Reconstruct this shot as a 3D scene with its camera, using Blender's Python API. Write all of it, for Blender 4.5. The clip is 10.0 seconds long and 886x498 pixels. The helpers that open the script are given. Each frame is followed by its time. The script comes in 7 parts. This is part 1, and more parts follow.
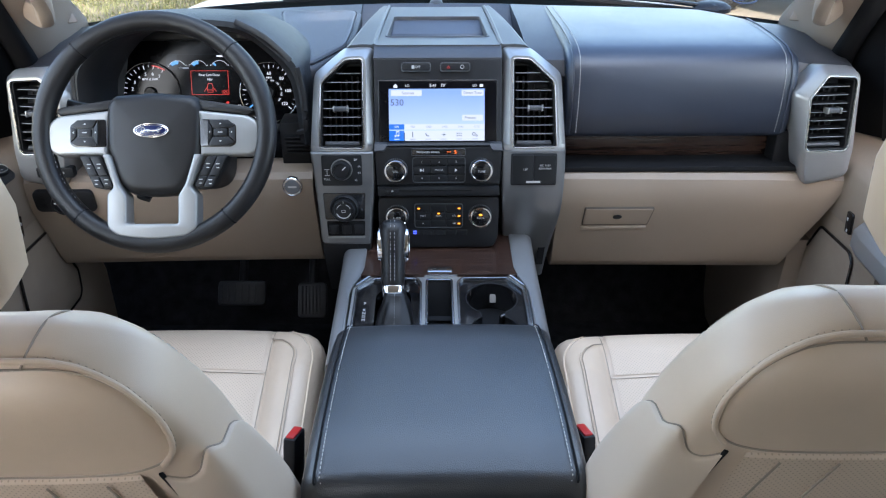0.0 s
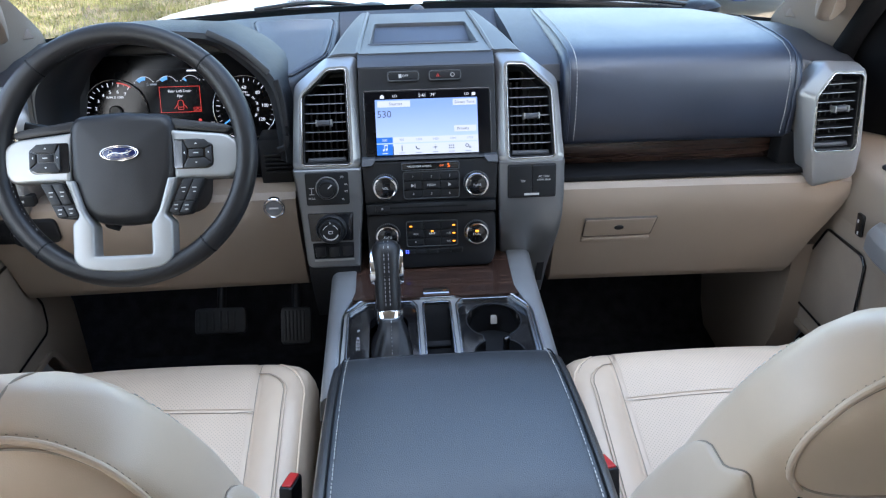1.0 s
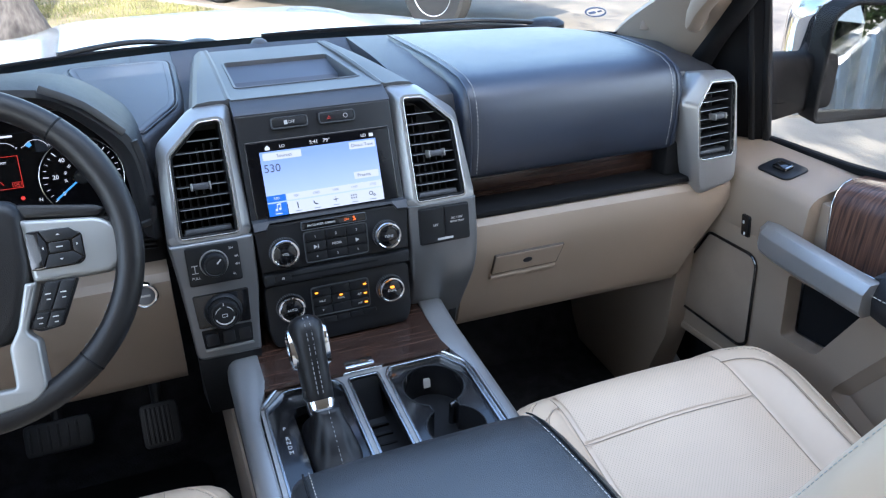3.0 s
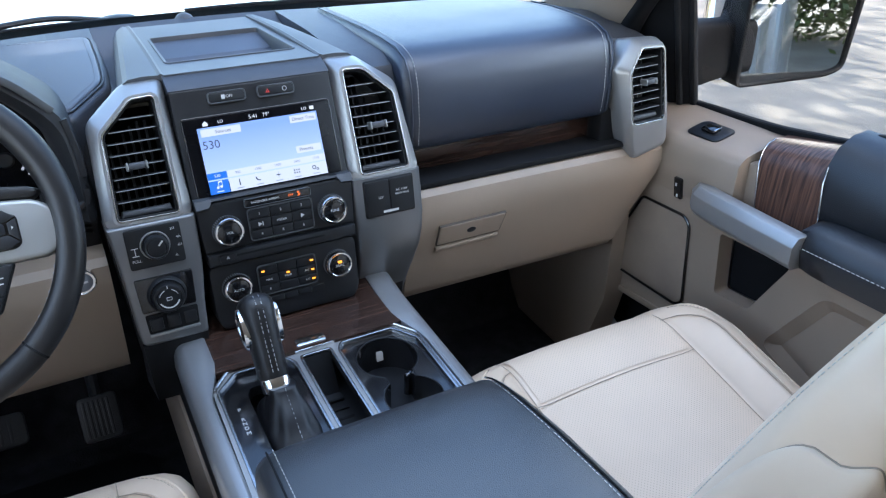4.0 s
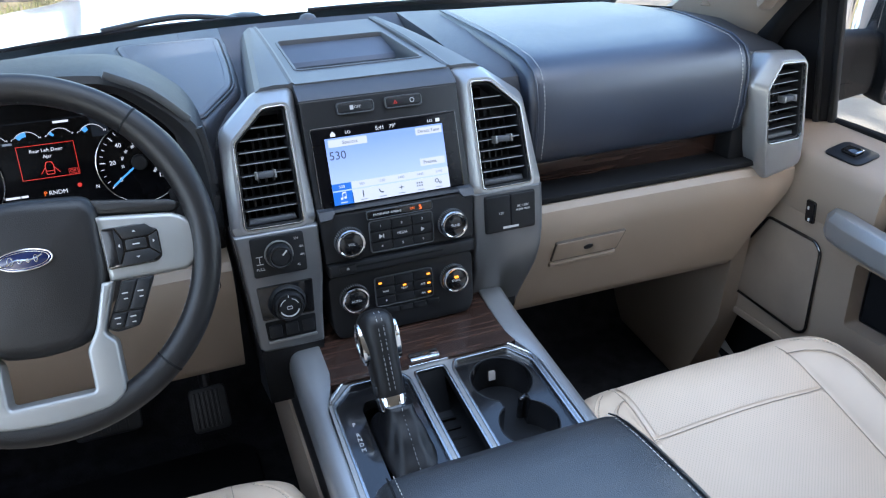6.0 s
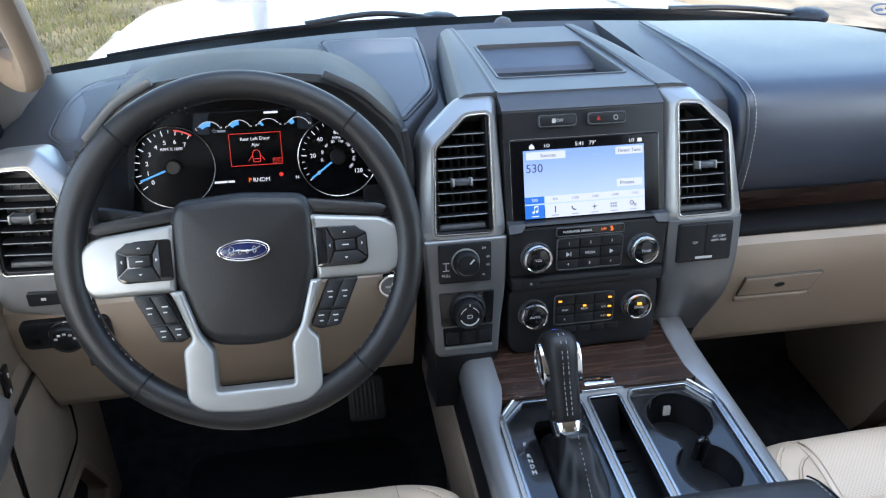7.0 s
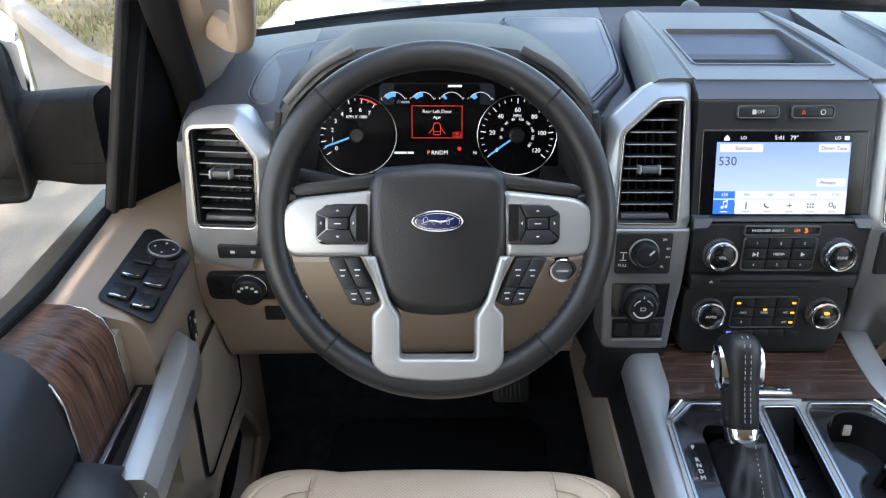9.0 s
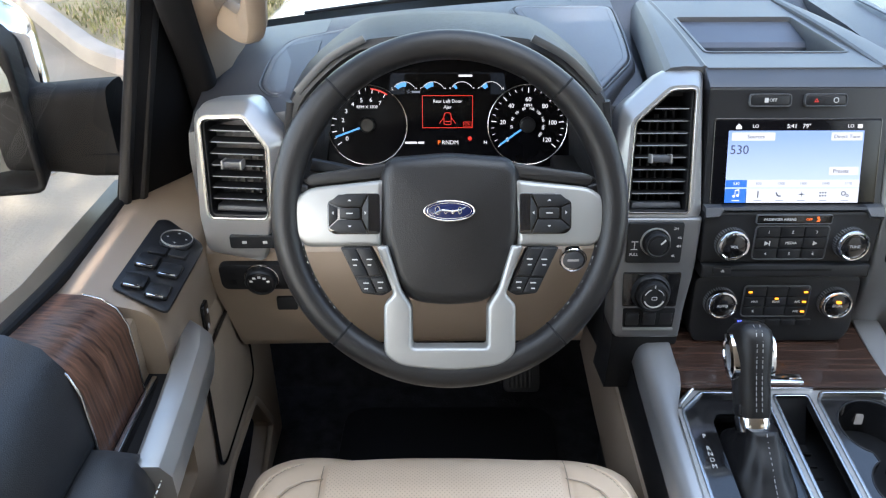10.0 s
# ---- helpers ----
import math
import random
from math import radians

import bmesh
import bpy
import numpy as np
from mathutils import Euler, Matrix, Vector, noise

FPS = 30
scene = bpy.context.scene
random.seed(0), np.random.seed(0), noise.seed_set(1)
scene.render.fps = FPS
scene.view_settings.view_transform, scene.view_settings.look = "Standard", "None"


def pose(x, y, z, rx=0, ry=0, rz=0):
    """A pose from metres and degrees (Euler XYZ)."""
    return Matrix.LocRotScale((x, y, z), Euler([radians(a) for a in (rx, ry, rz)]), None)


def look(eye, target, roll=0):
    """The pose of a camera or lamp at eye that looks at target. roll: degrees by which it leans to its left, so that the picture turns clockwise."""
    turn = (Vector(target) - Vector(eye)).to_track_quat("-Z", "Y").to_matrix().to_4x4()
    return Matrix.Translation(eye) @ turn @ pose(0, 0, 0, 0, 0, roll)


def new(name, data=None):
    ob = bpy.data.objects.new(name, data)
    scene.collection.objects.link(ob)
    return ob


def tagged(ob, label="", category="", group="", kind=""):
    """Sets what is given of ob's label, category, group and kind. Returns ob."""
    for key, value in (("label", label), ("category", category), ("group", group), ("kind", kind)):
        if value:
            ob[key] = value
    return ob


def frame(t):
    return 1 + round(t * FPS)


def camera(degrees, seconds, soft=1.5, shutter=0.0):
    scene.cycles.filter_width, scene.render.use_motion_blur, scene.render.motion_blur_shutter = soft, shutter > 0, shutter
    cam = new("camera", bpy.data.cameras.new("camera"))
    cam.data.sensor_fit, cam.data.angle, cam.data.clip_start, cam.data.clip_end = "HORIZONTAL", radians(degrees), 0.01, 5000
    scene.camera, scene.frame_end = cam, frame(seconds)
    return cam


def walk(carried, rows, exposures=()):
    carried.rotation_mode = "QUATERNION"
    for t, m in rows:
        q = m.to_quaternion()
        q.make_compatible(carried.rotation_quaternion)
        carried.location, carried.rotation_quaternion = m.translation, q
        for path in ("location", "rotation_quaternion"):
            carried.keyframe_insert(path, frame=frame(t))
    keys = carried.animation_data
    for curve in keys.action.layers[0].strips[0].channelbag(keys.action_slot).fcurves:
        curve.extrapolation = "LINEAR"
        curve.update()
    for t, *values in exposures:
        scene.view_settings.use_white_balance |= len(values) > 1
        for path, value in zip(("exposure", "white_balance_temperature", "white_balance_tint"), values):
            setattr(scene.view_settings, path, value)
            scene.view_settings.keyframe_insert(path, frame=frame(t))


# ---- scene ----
cam = camera(60.2, 10.0, soft=1.2)
METRES, EYE, TILT, LEAN, TURN = 0.715, 1.2, -28.0, 0.0, -0.8
ROWS = [
    (0.0, 0.0, 0.0, 0.0, 0.0, 0.0, 0.0),
    (0.5, -0.0123, 0.0303, 0.0019, -0.73, 0.23, 0.89),
    (1.0, -0.0592, 0.1255, 0.0266, -2.18, 0.65, 2.18),
    (1.5, -0.1206, 0.2346, 0.0625, -4.04, 1.42, 3.72),
    (2.0, -0.1743, 0.3478, 0.1139, -7.55, 2.87, 5.08),
    (2.5, -0.2385, 0.369, 0.1467, -13.64, 2.06, 8.02),
    (3.0, -0.3198, 0.3815, 0.1381, -18.67, 0.43, 10.43),
    (4.5, -0.3729, 0.4079, 0.128, -25.31, -2.76, 13.2),
    (5.0, -0.381, 0.4139, 0.1327, -24.75, -2.95, 13.06),
    (6.5, -0.4575, 0.4984, 0.2531, -13.49, -1.68, 7.38),
    (7.0, -0.5185, 0.522, 0.2692, -8.65, -1.45, 4.32),
    (7.5, -0.5752, 0.5318, 0.2706, -4.75, -1.51, 1.82),
    (8.0, -0.6181, 0.5414, 0.2657, -2.09, -1.74, 0.31),
    (8.5, -0.6252, 0.5427, 0.2656, -0.65, -2.03, -0.33),
    (9.0, -0.6308, 0.5489, 0.266, 0.11, -2.34, -0.41),
    (9.5, -0.6316, 0.5476, 0.2649, 0.46, -2.68, -0.32),
    (10.0, -0.6363, 0.5457, 0.2637, 0.71, -3.02, -0.25),
]
walk(cam, [(t, pose(-0.007, 0, EYE, TILT, LEAN, TURN) @ pose(METRES * x, METRES * y, METRES * z, 90 + pitch, roll, yaw)) for t, x, y, z, yaw, pitch, roll in ROWS],
     exposures=[(0.0, 2.78, 6000, 13), (2.5, 2.76, 5850, 13), (4.5, 2.72, 5700, 12), (5.2, 2.72, 5700, 12), (7.5, 2.80, 6300, 12), (10.0, 3.00, 6600, 13)])

# ---- light and exposure ----
world = bpy.data.worlds.new("sky")
scene.world = world
world.use_nodes = True
wn, wl = world.node_tree.nodes, world.node_tree.links
sky = wn.new("ShaderNodeTexSky")
sky.sky_type, sky.sun_disc = "NISHITA", False
SUN_ELEVATION, SUN_TURN = 34.0, 181.0
sky.sun_elevation, sky.sun_rotation = radians(SUN_ELEVATION), radians(SUN_TURN)
sky.dust_density, sky.air_density = 3.0, 1.2
wl.new(sky.outputs[0], wn["Background"].inputs[0])
wn["Background"].inputs[1].default_value = 0.15
sun = bpy.data.lights.new("sun", "SUN")
sun.energy, sun.angle, sun.color = 2.5, radians(0.6), (1.0, 0.95, 0.87)
sun_at = Vector((math.sin(radians(SUN_TURN)) * math.cos(radians(SUN_ELEVATION)),
                 math.cos(radians(SUN_TURN)) * math.cos(radians(SUN_ELEVATION)), math.sin(radians(SUN_ELEVATION))))
new("sun", sun).matrix_world = look(sun_at * 30, (0, 0, 0))


def window_light(at, towards, w, h, watts, spread=180.0):
    """Area lamp added at an opening of the cab to strengthen its sky light."""
    lamp = bpy.data.lights.new("window_light", "AREA")
    lamp.shape, lamp.size, lamp.size_y, lamp.energy, lamp.color = "RECTANGLE", w, h, watts, (0.80, 0.91, 1.0)
    lamp.spread = radians(spread)
    new("window_light", lamp).matrix_world = look(at, towards)


window_light((-0.80, -0.30, 0.85), (0.2, 0.15, 0.7), 0.75, 0.80, 0.40)    # open rear left door
window_light((0.80, 0.02, 0.98), (0.20, 0.42, 0.66), 0.60, 0.34, 0.15)    # rear right window
window_light((-0.77, 0.92, 1.05), (0.50, 1.00, 0.52), 0.75, 0.36, 0.44)   # driver's window
window_light((0.77, 0.92, 1.05), (-0.50, 1.00, 0.52), 0.75, 0.36, 0.40)     # passenger's window
window_light((0.0, 1.10, 1.235), (0.0, 1.099, 0.50), 1.05, 0.40, 0.33, 100)         # added fill below the windscreen's head, narrowed down onto the console


# ---- materials ----
def material(name, color, rough=0.5, metal=0.0, grain=0.0, size=0.002, vary=0.12, patch=0.08, kind="noise",
             coat=0.0, streak=None, dark=None, glow=None, glow_strength=1.0, specular=0.5, tip=0):
    """Principled surface: two scales of colour change, roughness change and a fine relief at real size."""
    mat = bpy.data.materials.new(name)
    mat.use_nodes = True
    n, l = mat.node_tree.nodes, mat.node_tree.links
    b = n["Principled BSDF"]
    b.inputs["Roughness"].default_value, b.inputs["Metallic"].default_value = rough, metal
    b.inputs["Specular IOR Level"].default_value = specular
    b.inputs["Coat Weight"].default_value, b.inputs["Coat Roughness"].default_value = coat, 0.08
    if glow:
        b.inputs["Emission Color"].default_value, b.inputs["Emission Strength"].default_value = (*glow, 1), glow_strength
    at = n.new("ShaderNodeTexCoord").outputs["Object"]
    big = n.new("ShaderNodeTexNoise")
    big.inputs["Scale"].default_value, big.inputs["Detail"].default_value = 1 / patch, 5
    l.new(at, big.inputs["Vector"])
    src = at
    if streak:
        squash = n.new("ShaderNodeMapping")
        squash.inputs["Scale"].default_value = streak
        l.new(at, squash.inputs["Vector"])
        src = squash.outputs[0]
    if kind == "cells":
        fine = n.new("ShaderNodeTexVoronoi")
        fine.feature = "DISTANCE_TO_EDGE"
        relief = fine.outputs["Distance"]
    elif kind == "holes":
        flat = n.new("ShaderNodeMapping")
        flat.inputs["Rotation"].default_value = (radians(tip), 0, radians(45))
        l.new(src, flat.inputs["Vector"])
        src = flat.outputs[0]
        fine = n.new("ShaderNodeTexVoronoi")
        fine.voronoi_dimensions = "2D"
        fine.inputs["Randomness"].default_value = 0.0
        relief = fine.outputs["Distance"]
    else:
        fine = n.new("ShaderNodeTexNoise")
        fine.inputs["Detail"].default_value = 6
        relief = fine.outputs[0]
    fine.inputs["Scale"].default_value = 1 / size
    l.new(src, fine.inputs["Vector"])
    ramp = n.new("ShaderNodeValToRGB")
    low = dark or tuple(c * (1 - vary) for c in color)
    ramp.color_ramp.elements[0].color, ramp.color_ramp.elements[1].color = (*low, 1), (*[min(1, c * (1 + vary)) for c in color], 1)
    ramp.color_ramp.elements[0].position, ramp.color_ramp.elements[1].position = 0.3, 0.7
    if streak:
        l.new(relief, ramp.inputs[0])
    else:
        l.new(big.outputs[0], ramp.inputs[0])
    color_out = ramp.outputs[0]
    if kind == "holes":
        hole = n.new("ShaderNodeMapRange")
        hole.inputs[1].default_value, hole.inputs[2].default_value = 0.12, 0.24
        hole.inputs[3].default_value, hole.inputs[4].default_value = 0.70, 1.0
        l.new(relief, hole.inputs[0])
        relief = hole.outputs[0]
        mul = n.new("ShaderNodeMix")
        mul.data_type, mul.blend_type = "RGBA", "MULTIPLY"
        mul.inputs[0].default_value = 1.0
        l.new(color_out, mul.inputs[6])
        l.new(relief, mul.inputs[7])
        color_out = mul.outputs[2]
    l.new(color_out, b.inputs["Base Color"])
    rr = n.new("ShaderNodeMapRange")
    spread = min(0.07, rough * 0.3)
    rr.inputs[3].default_value, rr.inputs[4].default_value = rough - spread, min(1, rough + spread)
    l.new(big.outputs[0], rr.inputs[0])
    l.new(rr.outputs[0], b.inputs["Roughness"])
    if grain:
        bump = n.new("ShaderNodeBump")
        bump.inputs["Strength"].default_value, bump.inputs["Distance"].default_value = min(1, grain), size * 0.35
        l.new(relief, bump.inputs["Height"])
        l.new(bump.outputs[0], b.inputs["Normal"])
    return mat


def glowing(name, color, strength):
    return material(name, (0.02, 0.02, 0.02), 0.4, glow=color, glow_strength=strength * 0.82)


# the sky's blue reflection is mixed into this black base colour
PAD = material("sky_tinted_black_leather", (0.018, 0.025, 0.043), 0.33, specular=0.8, grain=0.6, size=0.0016, kind="cells", patch=0.15)
PADTOP = material("charcoal_leather", (0.066, 0.069, 0.078), 0.40, specular=0.75, grain=0.6, size=0.0016, kind="cells", patch=0.15)
DULLCHROME = material("dull_chrome", (0.42, 0.425, 0.43), 0.24, metal=1.0, vary=0.03)
LID = material("black_grained_leather", (0.021, 0.0235, 0.027), 0.34, specular=0.9, grain=0.6, size=0.0021, kind="cells", patch=0.1)
SOFT = material("charcoal_soft_plastic", (0.043, 0.0455, 0.052), 0.47, specular=0.65, grain=0.6, size=0.0012, kind="cells", patch=0.12)
TRIM = material("black_plastic", (0.0095, 0.010, 0.0115), 0.45, specular=0.35, grain=0.35, size=0.001, patch=0.06)
GLOSS = material("gloss_black_plastic", (0.008, 0.008, 0.009), 0.12, patch=0.05, coat=0.5)
RUBBER = material("black_rubber", (0.007, 0.007, 0.008), 0.75, specular=0.2, grain=0.4, size=0.002)
WHEELHIDE = material("black_smooth_leather", (0.0115, 0.0108, 0.011), 0.38, specular=0.34, grain=0.4, size=0.0018, kind="cells", patch=0.05)
SILVER = material("satin_silver_paint", (0.30, 0.298, 0.288), 0.40, metal=0.55, grain=0.15, size=0.0006, patch=0.1, vary=0.06)
GREYBAND = material("grey_satin_paint", (0.080, 0.083, 0.088), 0.48, metal=0.2, grain=0.2, size=0.0008, patch=0.1, vary=0.07)
CHROME = material("chrome", (0.75, 0.76, 0.78), 0.08, metal=1.0, vary=0.03)
BEIGE = material("beige_moulded_plastic", (0.285, 0.220, 0.165), 0.52, grain=0.45, size=0.0013, kind="cells", patch=0.18, vary=0.06)
HIDE = material("cream_leather", (0.63, 0.49, 0.36), 0.36, grain=0.28, size=0.0014, kind="cells", patch=0.12, vary=0.06)
HOLED = material("perforated_cream_leather", (0.63, 0.49, 0.36), 0.5, grain=0.25, size=0.0042, kind="holes", patch=0.12, vary=0.05)
HOLED_UP = material("upright_perforated_leather", (0.63, 0.49, 0.36), 0.5, grain=0.25, size=0.0042, kind="holes", patch=0.12, vary=0.05, tip=90)
BOOTHIDE = material("black_soft_leather", (0.006, 0.006, 0.007), 0.40, specular=0.3, grain=0.35, size=0.0014, kind="cells", patch=0.04)
WHEELTHREAD = material("grey_wheel_thread", (0.28, 0.28, 0.28), 0.7)
SATIN = material("satin_aluminium_trim", (0.36, 0.358, 0.352), 0.36, metal=0.62, grain=0.2, size=0.0007, patch=0.1, vary=0.07)
# the satin trim again, darkened to carry the shade low on the stack
FRAMESHADE = material("shaded_satin_trim", (0.175, 0.176, 0.178), 0.34, metal=0.55, grain=0.2, size=0.0007, patch=0.1, vary=0.07)
RAILGREY = material("brushed_grey_trim", (0.29, 0.293, 0.298), 0.33, metal=0.6, grain=0.2, size=0.0007, patch=0.1, vary=0.07)
DOORHIDE = material("black_door_leather", (0.014, 0.015, 0.018), 0.38, specular=0.55, grain=0.5, size=0.0019, kind="cells", patch=0.1)
BROWSKIN = material("black_soft_plastic", (0.014, 0.0148, 0.017), 0.5, specular=0.42, grain=0.5, size=0.0012, kind="cells", patch=0.12)
SEAM = material("seam_shadow_thread", (0.33, 0.27, 0.21), 0.7)
THREAD = material("pale_thread", (0.50, 0.49, 0.46), 0.7, grain=0.5, size=0.0008)
GREYTHREAD = material("grey_thread", (0.15, 0.16, 0.175), 0.7, grain=0.5, size=0.0008)
# same walnut as the doors', darkened for the shade in the dash recess
WOOD = material("shade_darkened_walnut", (0.045, 0.024, 0.017), 0.22, grain=0.1, size=0.05, streak=(0.5, 9, 9), dark=(0.015, 0.0085, 0.007), coat=0.35)
WOODV = material("dark_walnut_upright", (0.14, 0.070, 0.045), 0.36, specular=0.35, grain=0.1, size=0.05, streak=(2.2, 11, 0.5), dark=(0.022, 0.011, 0.009), coat=0.12)
CARPET = material("black_carpet", (0.022, 0.022, 0.0235), 0.95, specular=0.1, grain=1.0, size=0.004, vary=0.4, patch=0.03)
GAP = material("shaded_beige_joint", (0.075, 0.058, 0.044), 0.8)
LINER = material("beige_headliner", (0.46, 0.39, 0.31), 0.9, grain=0.6, size=0.003)
# white print with a slight glow added to lift it, unlit signs included
LEGEND = material("glowing_legend_paint", (0.42, 0.42, 0.42), 0.5, glow=(0.6, 0.6, 0.6), glow_strength=0.02)
AMBER = glowing("amber_lamp", (1.0, 0.34, 0.02), 0.42)
ORANGE = glowing("orange_lamp", (1.0, 0.16, 0.01), 0.25)
REDLIT = glowing("red_lit_display", (1.0, 0.04, 0.025), 0.15)
BLUELIT = glowing("blue_lit_display", (0.10, 0.45, 1.0), 0.18)
BLUELED = glowing("blue_lamp", (0.08, 0.12, 1.0), 0.6)
WHITELIT = glowing("white_lit_display", (0.85, 0.88, 0.95), 0.20)
GREYLIT = glowing("grey_lit_display", (0.30, 0.36, 0.46), 0.12)
TABLIT = glowing("white_lit_screen", (0.80, 0.86, 1.0), 0.185)
INK = glowing("dark_lit_ink", (0.10, 0.13, 0.22), 0.09)
BLACKLIT = material("black_display_glass", (0.004, 0.004, 0.005), 0.15, specular=0.15)
ENAMEL = material("blue_enamel", (0.007, 0.012, 0.055), 0.25, coat=0.3)
REDPLASTIC = material("red_plastic", (0.55, 0.03, 0.025), 0.4)
# grey that draws the reflection along the louvres' edges
SLAT = material("louvre_edge_glint", (0.22, 0.222, 0.23), 0.4, patch=0.05)
PAINT = material("white_car_paint", (0.34, 0.345, 0.355), 0.25, coat=0.8, vary=0.02, patch=0.5)


def screen_blue():
    mat = glowing("blue_lit_screen", (0.3, 0.5, 1.0), 0.225)
    n, l = mat.node_tree.nodes, mat.node_tree.links
    at = n.new("ShaderNodeTexCoord").outputs["Object"]
    split = n.new("ShaderNodeSeparateXYZ")
    l.new(at, split.inputs[0])
    fade = n.new("ShaderNodeMapRange")
    fade.inputs[1].default_value, fade.inputs[2].default_value = 0.735, 0.80
    l.new(split.outputs[2], fade.inputs[0])
    ramp = n.new("ShaderNodeValToRGB")
    ramp.color_ramp.elements[0].color, ramp.color_ramp.elements[1].color = (0.50, 0.63, 0.98, 1), (0.24, 0.39, 0.86, 1)
    l.new(fade.outputs[0], ramp.inputs[0])
    l.new(ramp.outputs[0], n["Principled BSDF"].inputs["Emission Color"])
    return mat


SCREENBLUE = screen_blue()


def pane_material(name, tint, gloss):
    mat = bpy.data.materials.new(name)
    mat.use_nodes = True
    n, l = mat.node_tree.nodes, mat.node_tree.links
    n.remove(n["Principled BSDF"])
    clear, shine, mix = n.new("ShaderNodeBsdfTransparent"), n.new("ShaderNodeBsdfGlossy"), n.new("ShaderNodeMixShader")
    clear.inputs[0].default_value, shine.inputs["Roughness"].default_value = (*tint, 1), 0.02
    smear = n.new("ShaderNodeTexNoise")
    smear.inputs["Scale"].default_value = 3.0
    span = n.new("ShaderNodeMapRange")
    span.inputs[3].default_value, span.inputs[4].default_value = gloss * 0.7, gloss * 1.3
    l.new(smear.outputs[0], span.inputs[0])
    l.new(span.outputs[0], mix.inputs[0])
    l.new(clear.outputs[0], mix.inputs[1])
    l.new(shine.outputs[0], mix.inputs[2])
    l.new(mix.outputs[0], n["Material Output"].inputs[0])
    return mat


GLASS = pane_material("clear_glass", (0.93, 0.96, 0.95), 0.05)
MIRROR = material("mirror_glass", (0.52, 0.55, 0.56), 0.015, metal=1.0, vary=0.01)


# ---- mesh helpers ----
from mathutils.geometry import tessellate_polygon

def part(name, bm, mat, parent=None, label="", m=None, sharp=34):
    """Links a bmesh as one mesh object under a thing or a part."""
    if m is not None:
        bm.transform(m)
    bmesh.ops.recalc_face_normals(bm, faces=bm.faces)
    for f in bm.faces:
        f.smooth = True
    limit = radians(sharp)
    for e in bm.edges:
        e.smooth = len(e.link_faces) == 2 and e.calc_face_angle(3.0) < limit
    me = bpy.data.meshes.new(name)
    bm.to_mesh(me)
    bm.free()
    me.materials.append(mat)
    ob = new(name, me)
    if parent is not None:
        ob.parent = parent
        if parent.type == "EMPTY":
            ob.matrix_parent_inverse = Matrix.Translation(-parent.location)
    return tagged(ob, label)


def thing(name, at, label, category, group="", kind=""):
    ob = new(name)
    ob.location, ob.empty_display_size = at, 0.05
    return tagged(ob, label, category, group, kind)


def fillet(poly, r, n=4):
    """Rounds the corners of a 2D polygon; every corner gives n + 1 points."""
    out, k = [], len(poly)
    rs = r if isinstance(r, (list, tuple)) else [r] * k
    for i in range(k):
        a, b, c = Vector(poly[i - 1]), Vector(poly[i]), Vector(poly[(i + 1) % k])
        u, v = (a - b), (c - b)
        t = min(rs[i], 0.45 * u.length, 0.45 * v.length)
        p, q = b + u.normalized() * t, b + v.normalized() * t
        for j in range(n + 1):
            s = j / n
            out.append(tuple((1 - s) ** 2 * p + 2 * s * (1 - s) * b + s * s * q))
    return out


def inset(poly, d):
    k = len(poly)
    area = sum(poly[i - 1][0] * poly[i][1] - poly[i][0] * poly[i - 1][1] for i in range(k))
    s, out = (1 if area > 0 else -1), []
    for i in range(k):
        a, b, c = Vector(poly[i - 1]), Vector(poly[i]), Vector(poly[(i + 1) % k])
        u, v = (b - a), (c - b)
        if u.length < 1e-7 or v.length < 1e-7:
            w = (c - a).normalized()
            nrm, g = Vector((-w.y, w.x)) * s, 1.0
        else:
            u, v = u.normalized(), v.normalized()
            nu, nv = Vector((-u.y, u.x)) * s, Vector((-v.y, v.x)) * s
            w = nu + nv
            nrm = w.normalized() if w.length > 1e-6 else nu
            g = min(1.6, 1 / max(0.3, nrm.dot(nu)))
        out.append(tuple(b + nrm * d * g))
    return out


def rect(w, h, r=0.0, n=3, x=0.0, y=0.0):
    p = [(x - w / 2, y - h / 2), (x + w / 2, y - h / 2), (x + w / 2, y + h / 2), (x - w / 2, y + h / 2)]
    return fillet(p, r, n) if r else p


def disc(r, n=40, x=0.0, y=0.0):
    return [(x + r * math.cos(2 * math.pi * i / n), y + r * math.sin(2 * math.pi * i / n)) for i in range(n)]


def loft(rings, closed=True, caps=True, around=False):
    """Skin over rings of 3D points with equal counts."""
    bm = bmesh.new()
    vs = [[bm.verts.new(p) for p in ring] for ring in rings]
    k = len(vs[0])
    pairs = list(zip(vs, vs[1:])) + ([(vs[-1], vs[0])] if around else [])
    for a, b in pairs:
        for i in range(k if closed else k - 1):
            j = (i + 1) % k
            bm.faces.new((a[i], a[j], b[j], b[i]))
    if caps and closed and not around:
        cap(bm, vs[0])
        cap(bm, vs[-1])
    return bm


def cap(bm, ring):
    if len(ring) < 5:
        bm.faces.new(ring)
        return
    for tri in tessellate_polygon([[v.co for v in ring]]):
        try:
            bm.faces.new([ring[i] for i in tri])
        except ValueError:
            pass


def plate(poly, d0, d1, c=0.0015, n=2):
    """A 2D outline given thickness along local z, its upper edge rounded by c."""
    rings = [[(*p, d0) for p in poly]]
    if c <= 0:
        rings.append([(*p, d1) for p in poly])
    else:
        for i in range(n + 1):
            a = math.pi / 2 * i / n
            rings.append([(*p, d1 - c + c * math.sin(a)) for p in inset(poly, c * (1 - math.cos(a)))])
    return loft(rings)


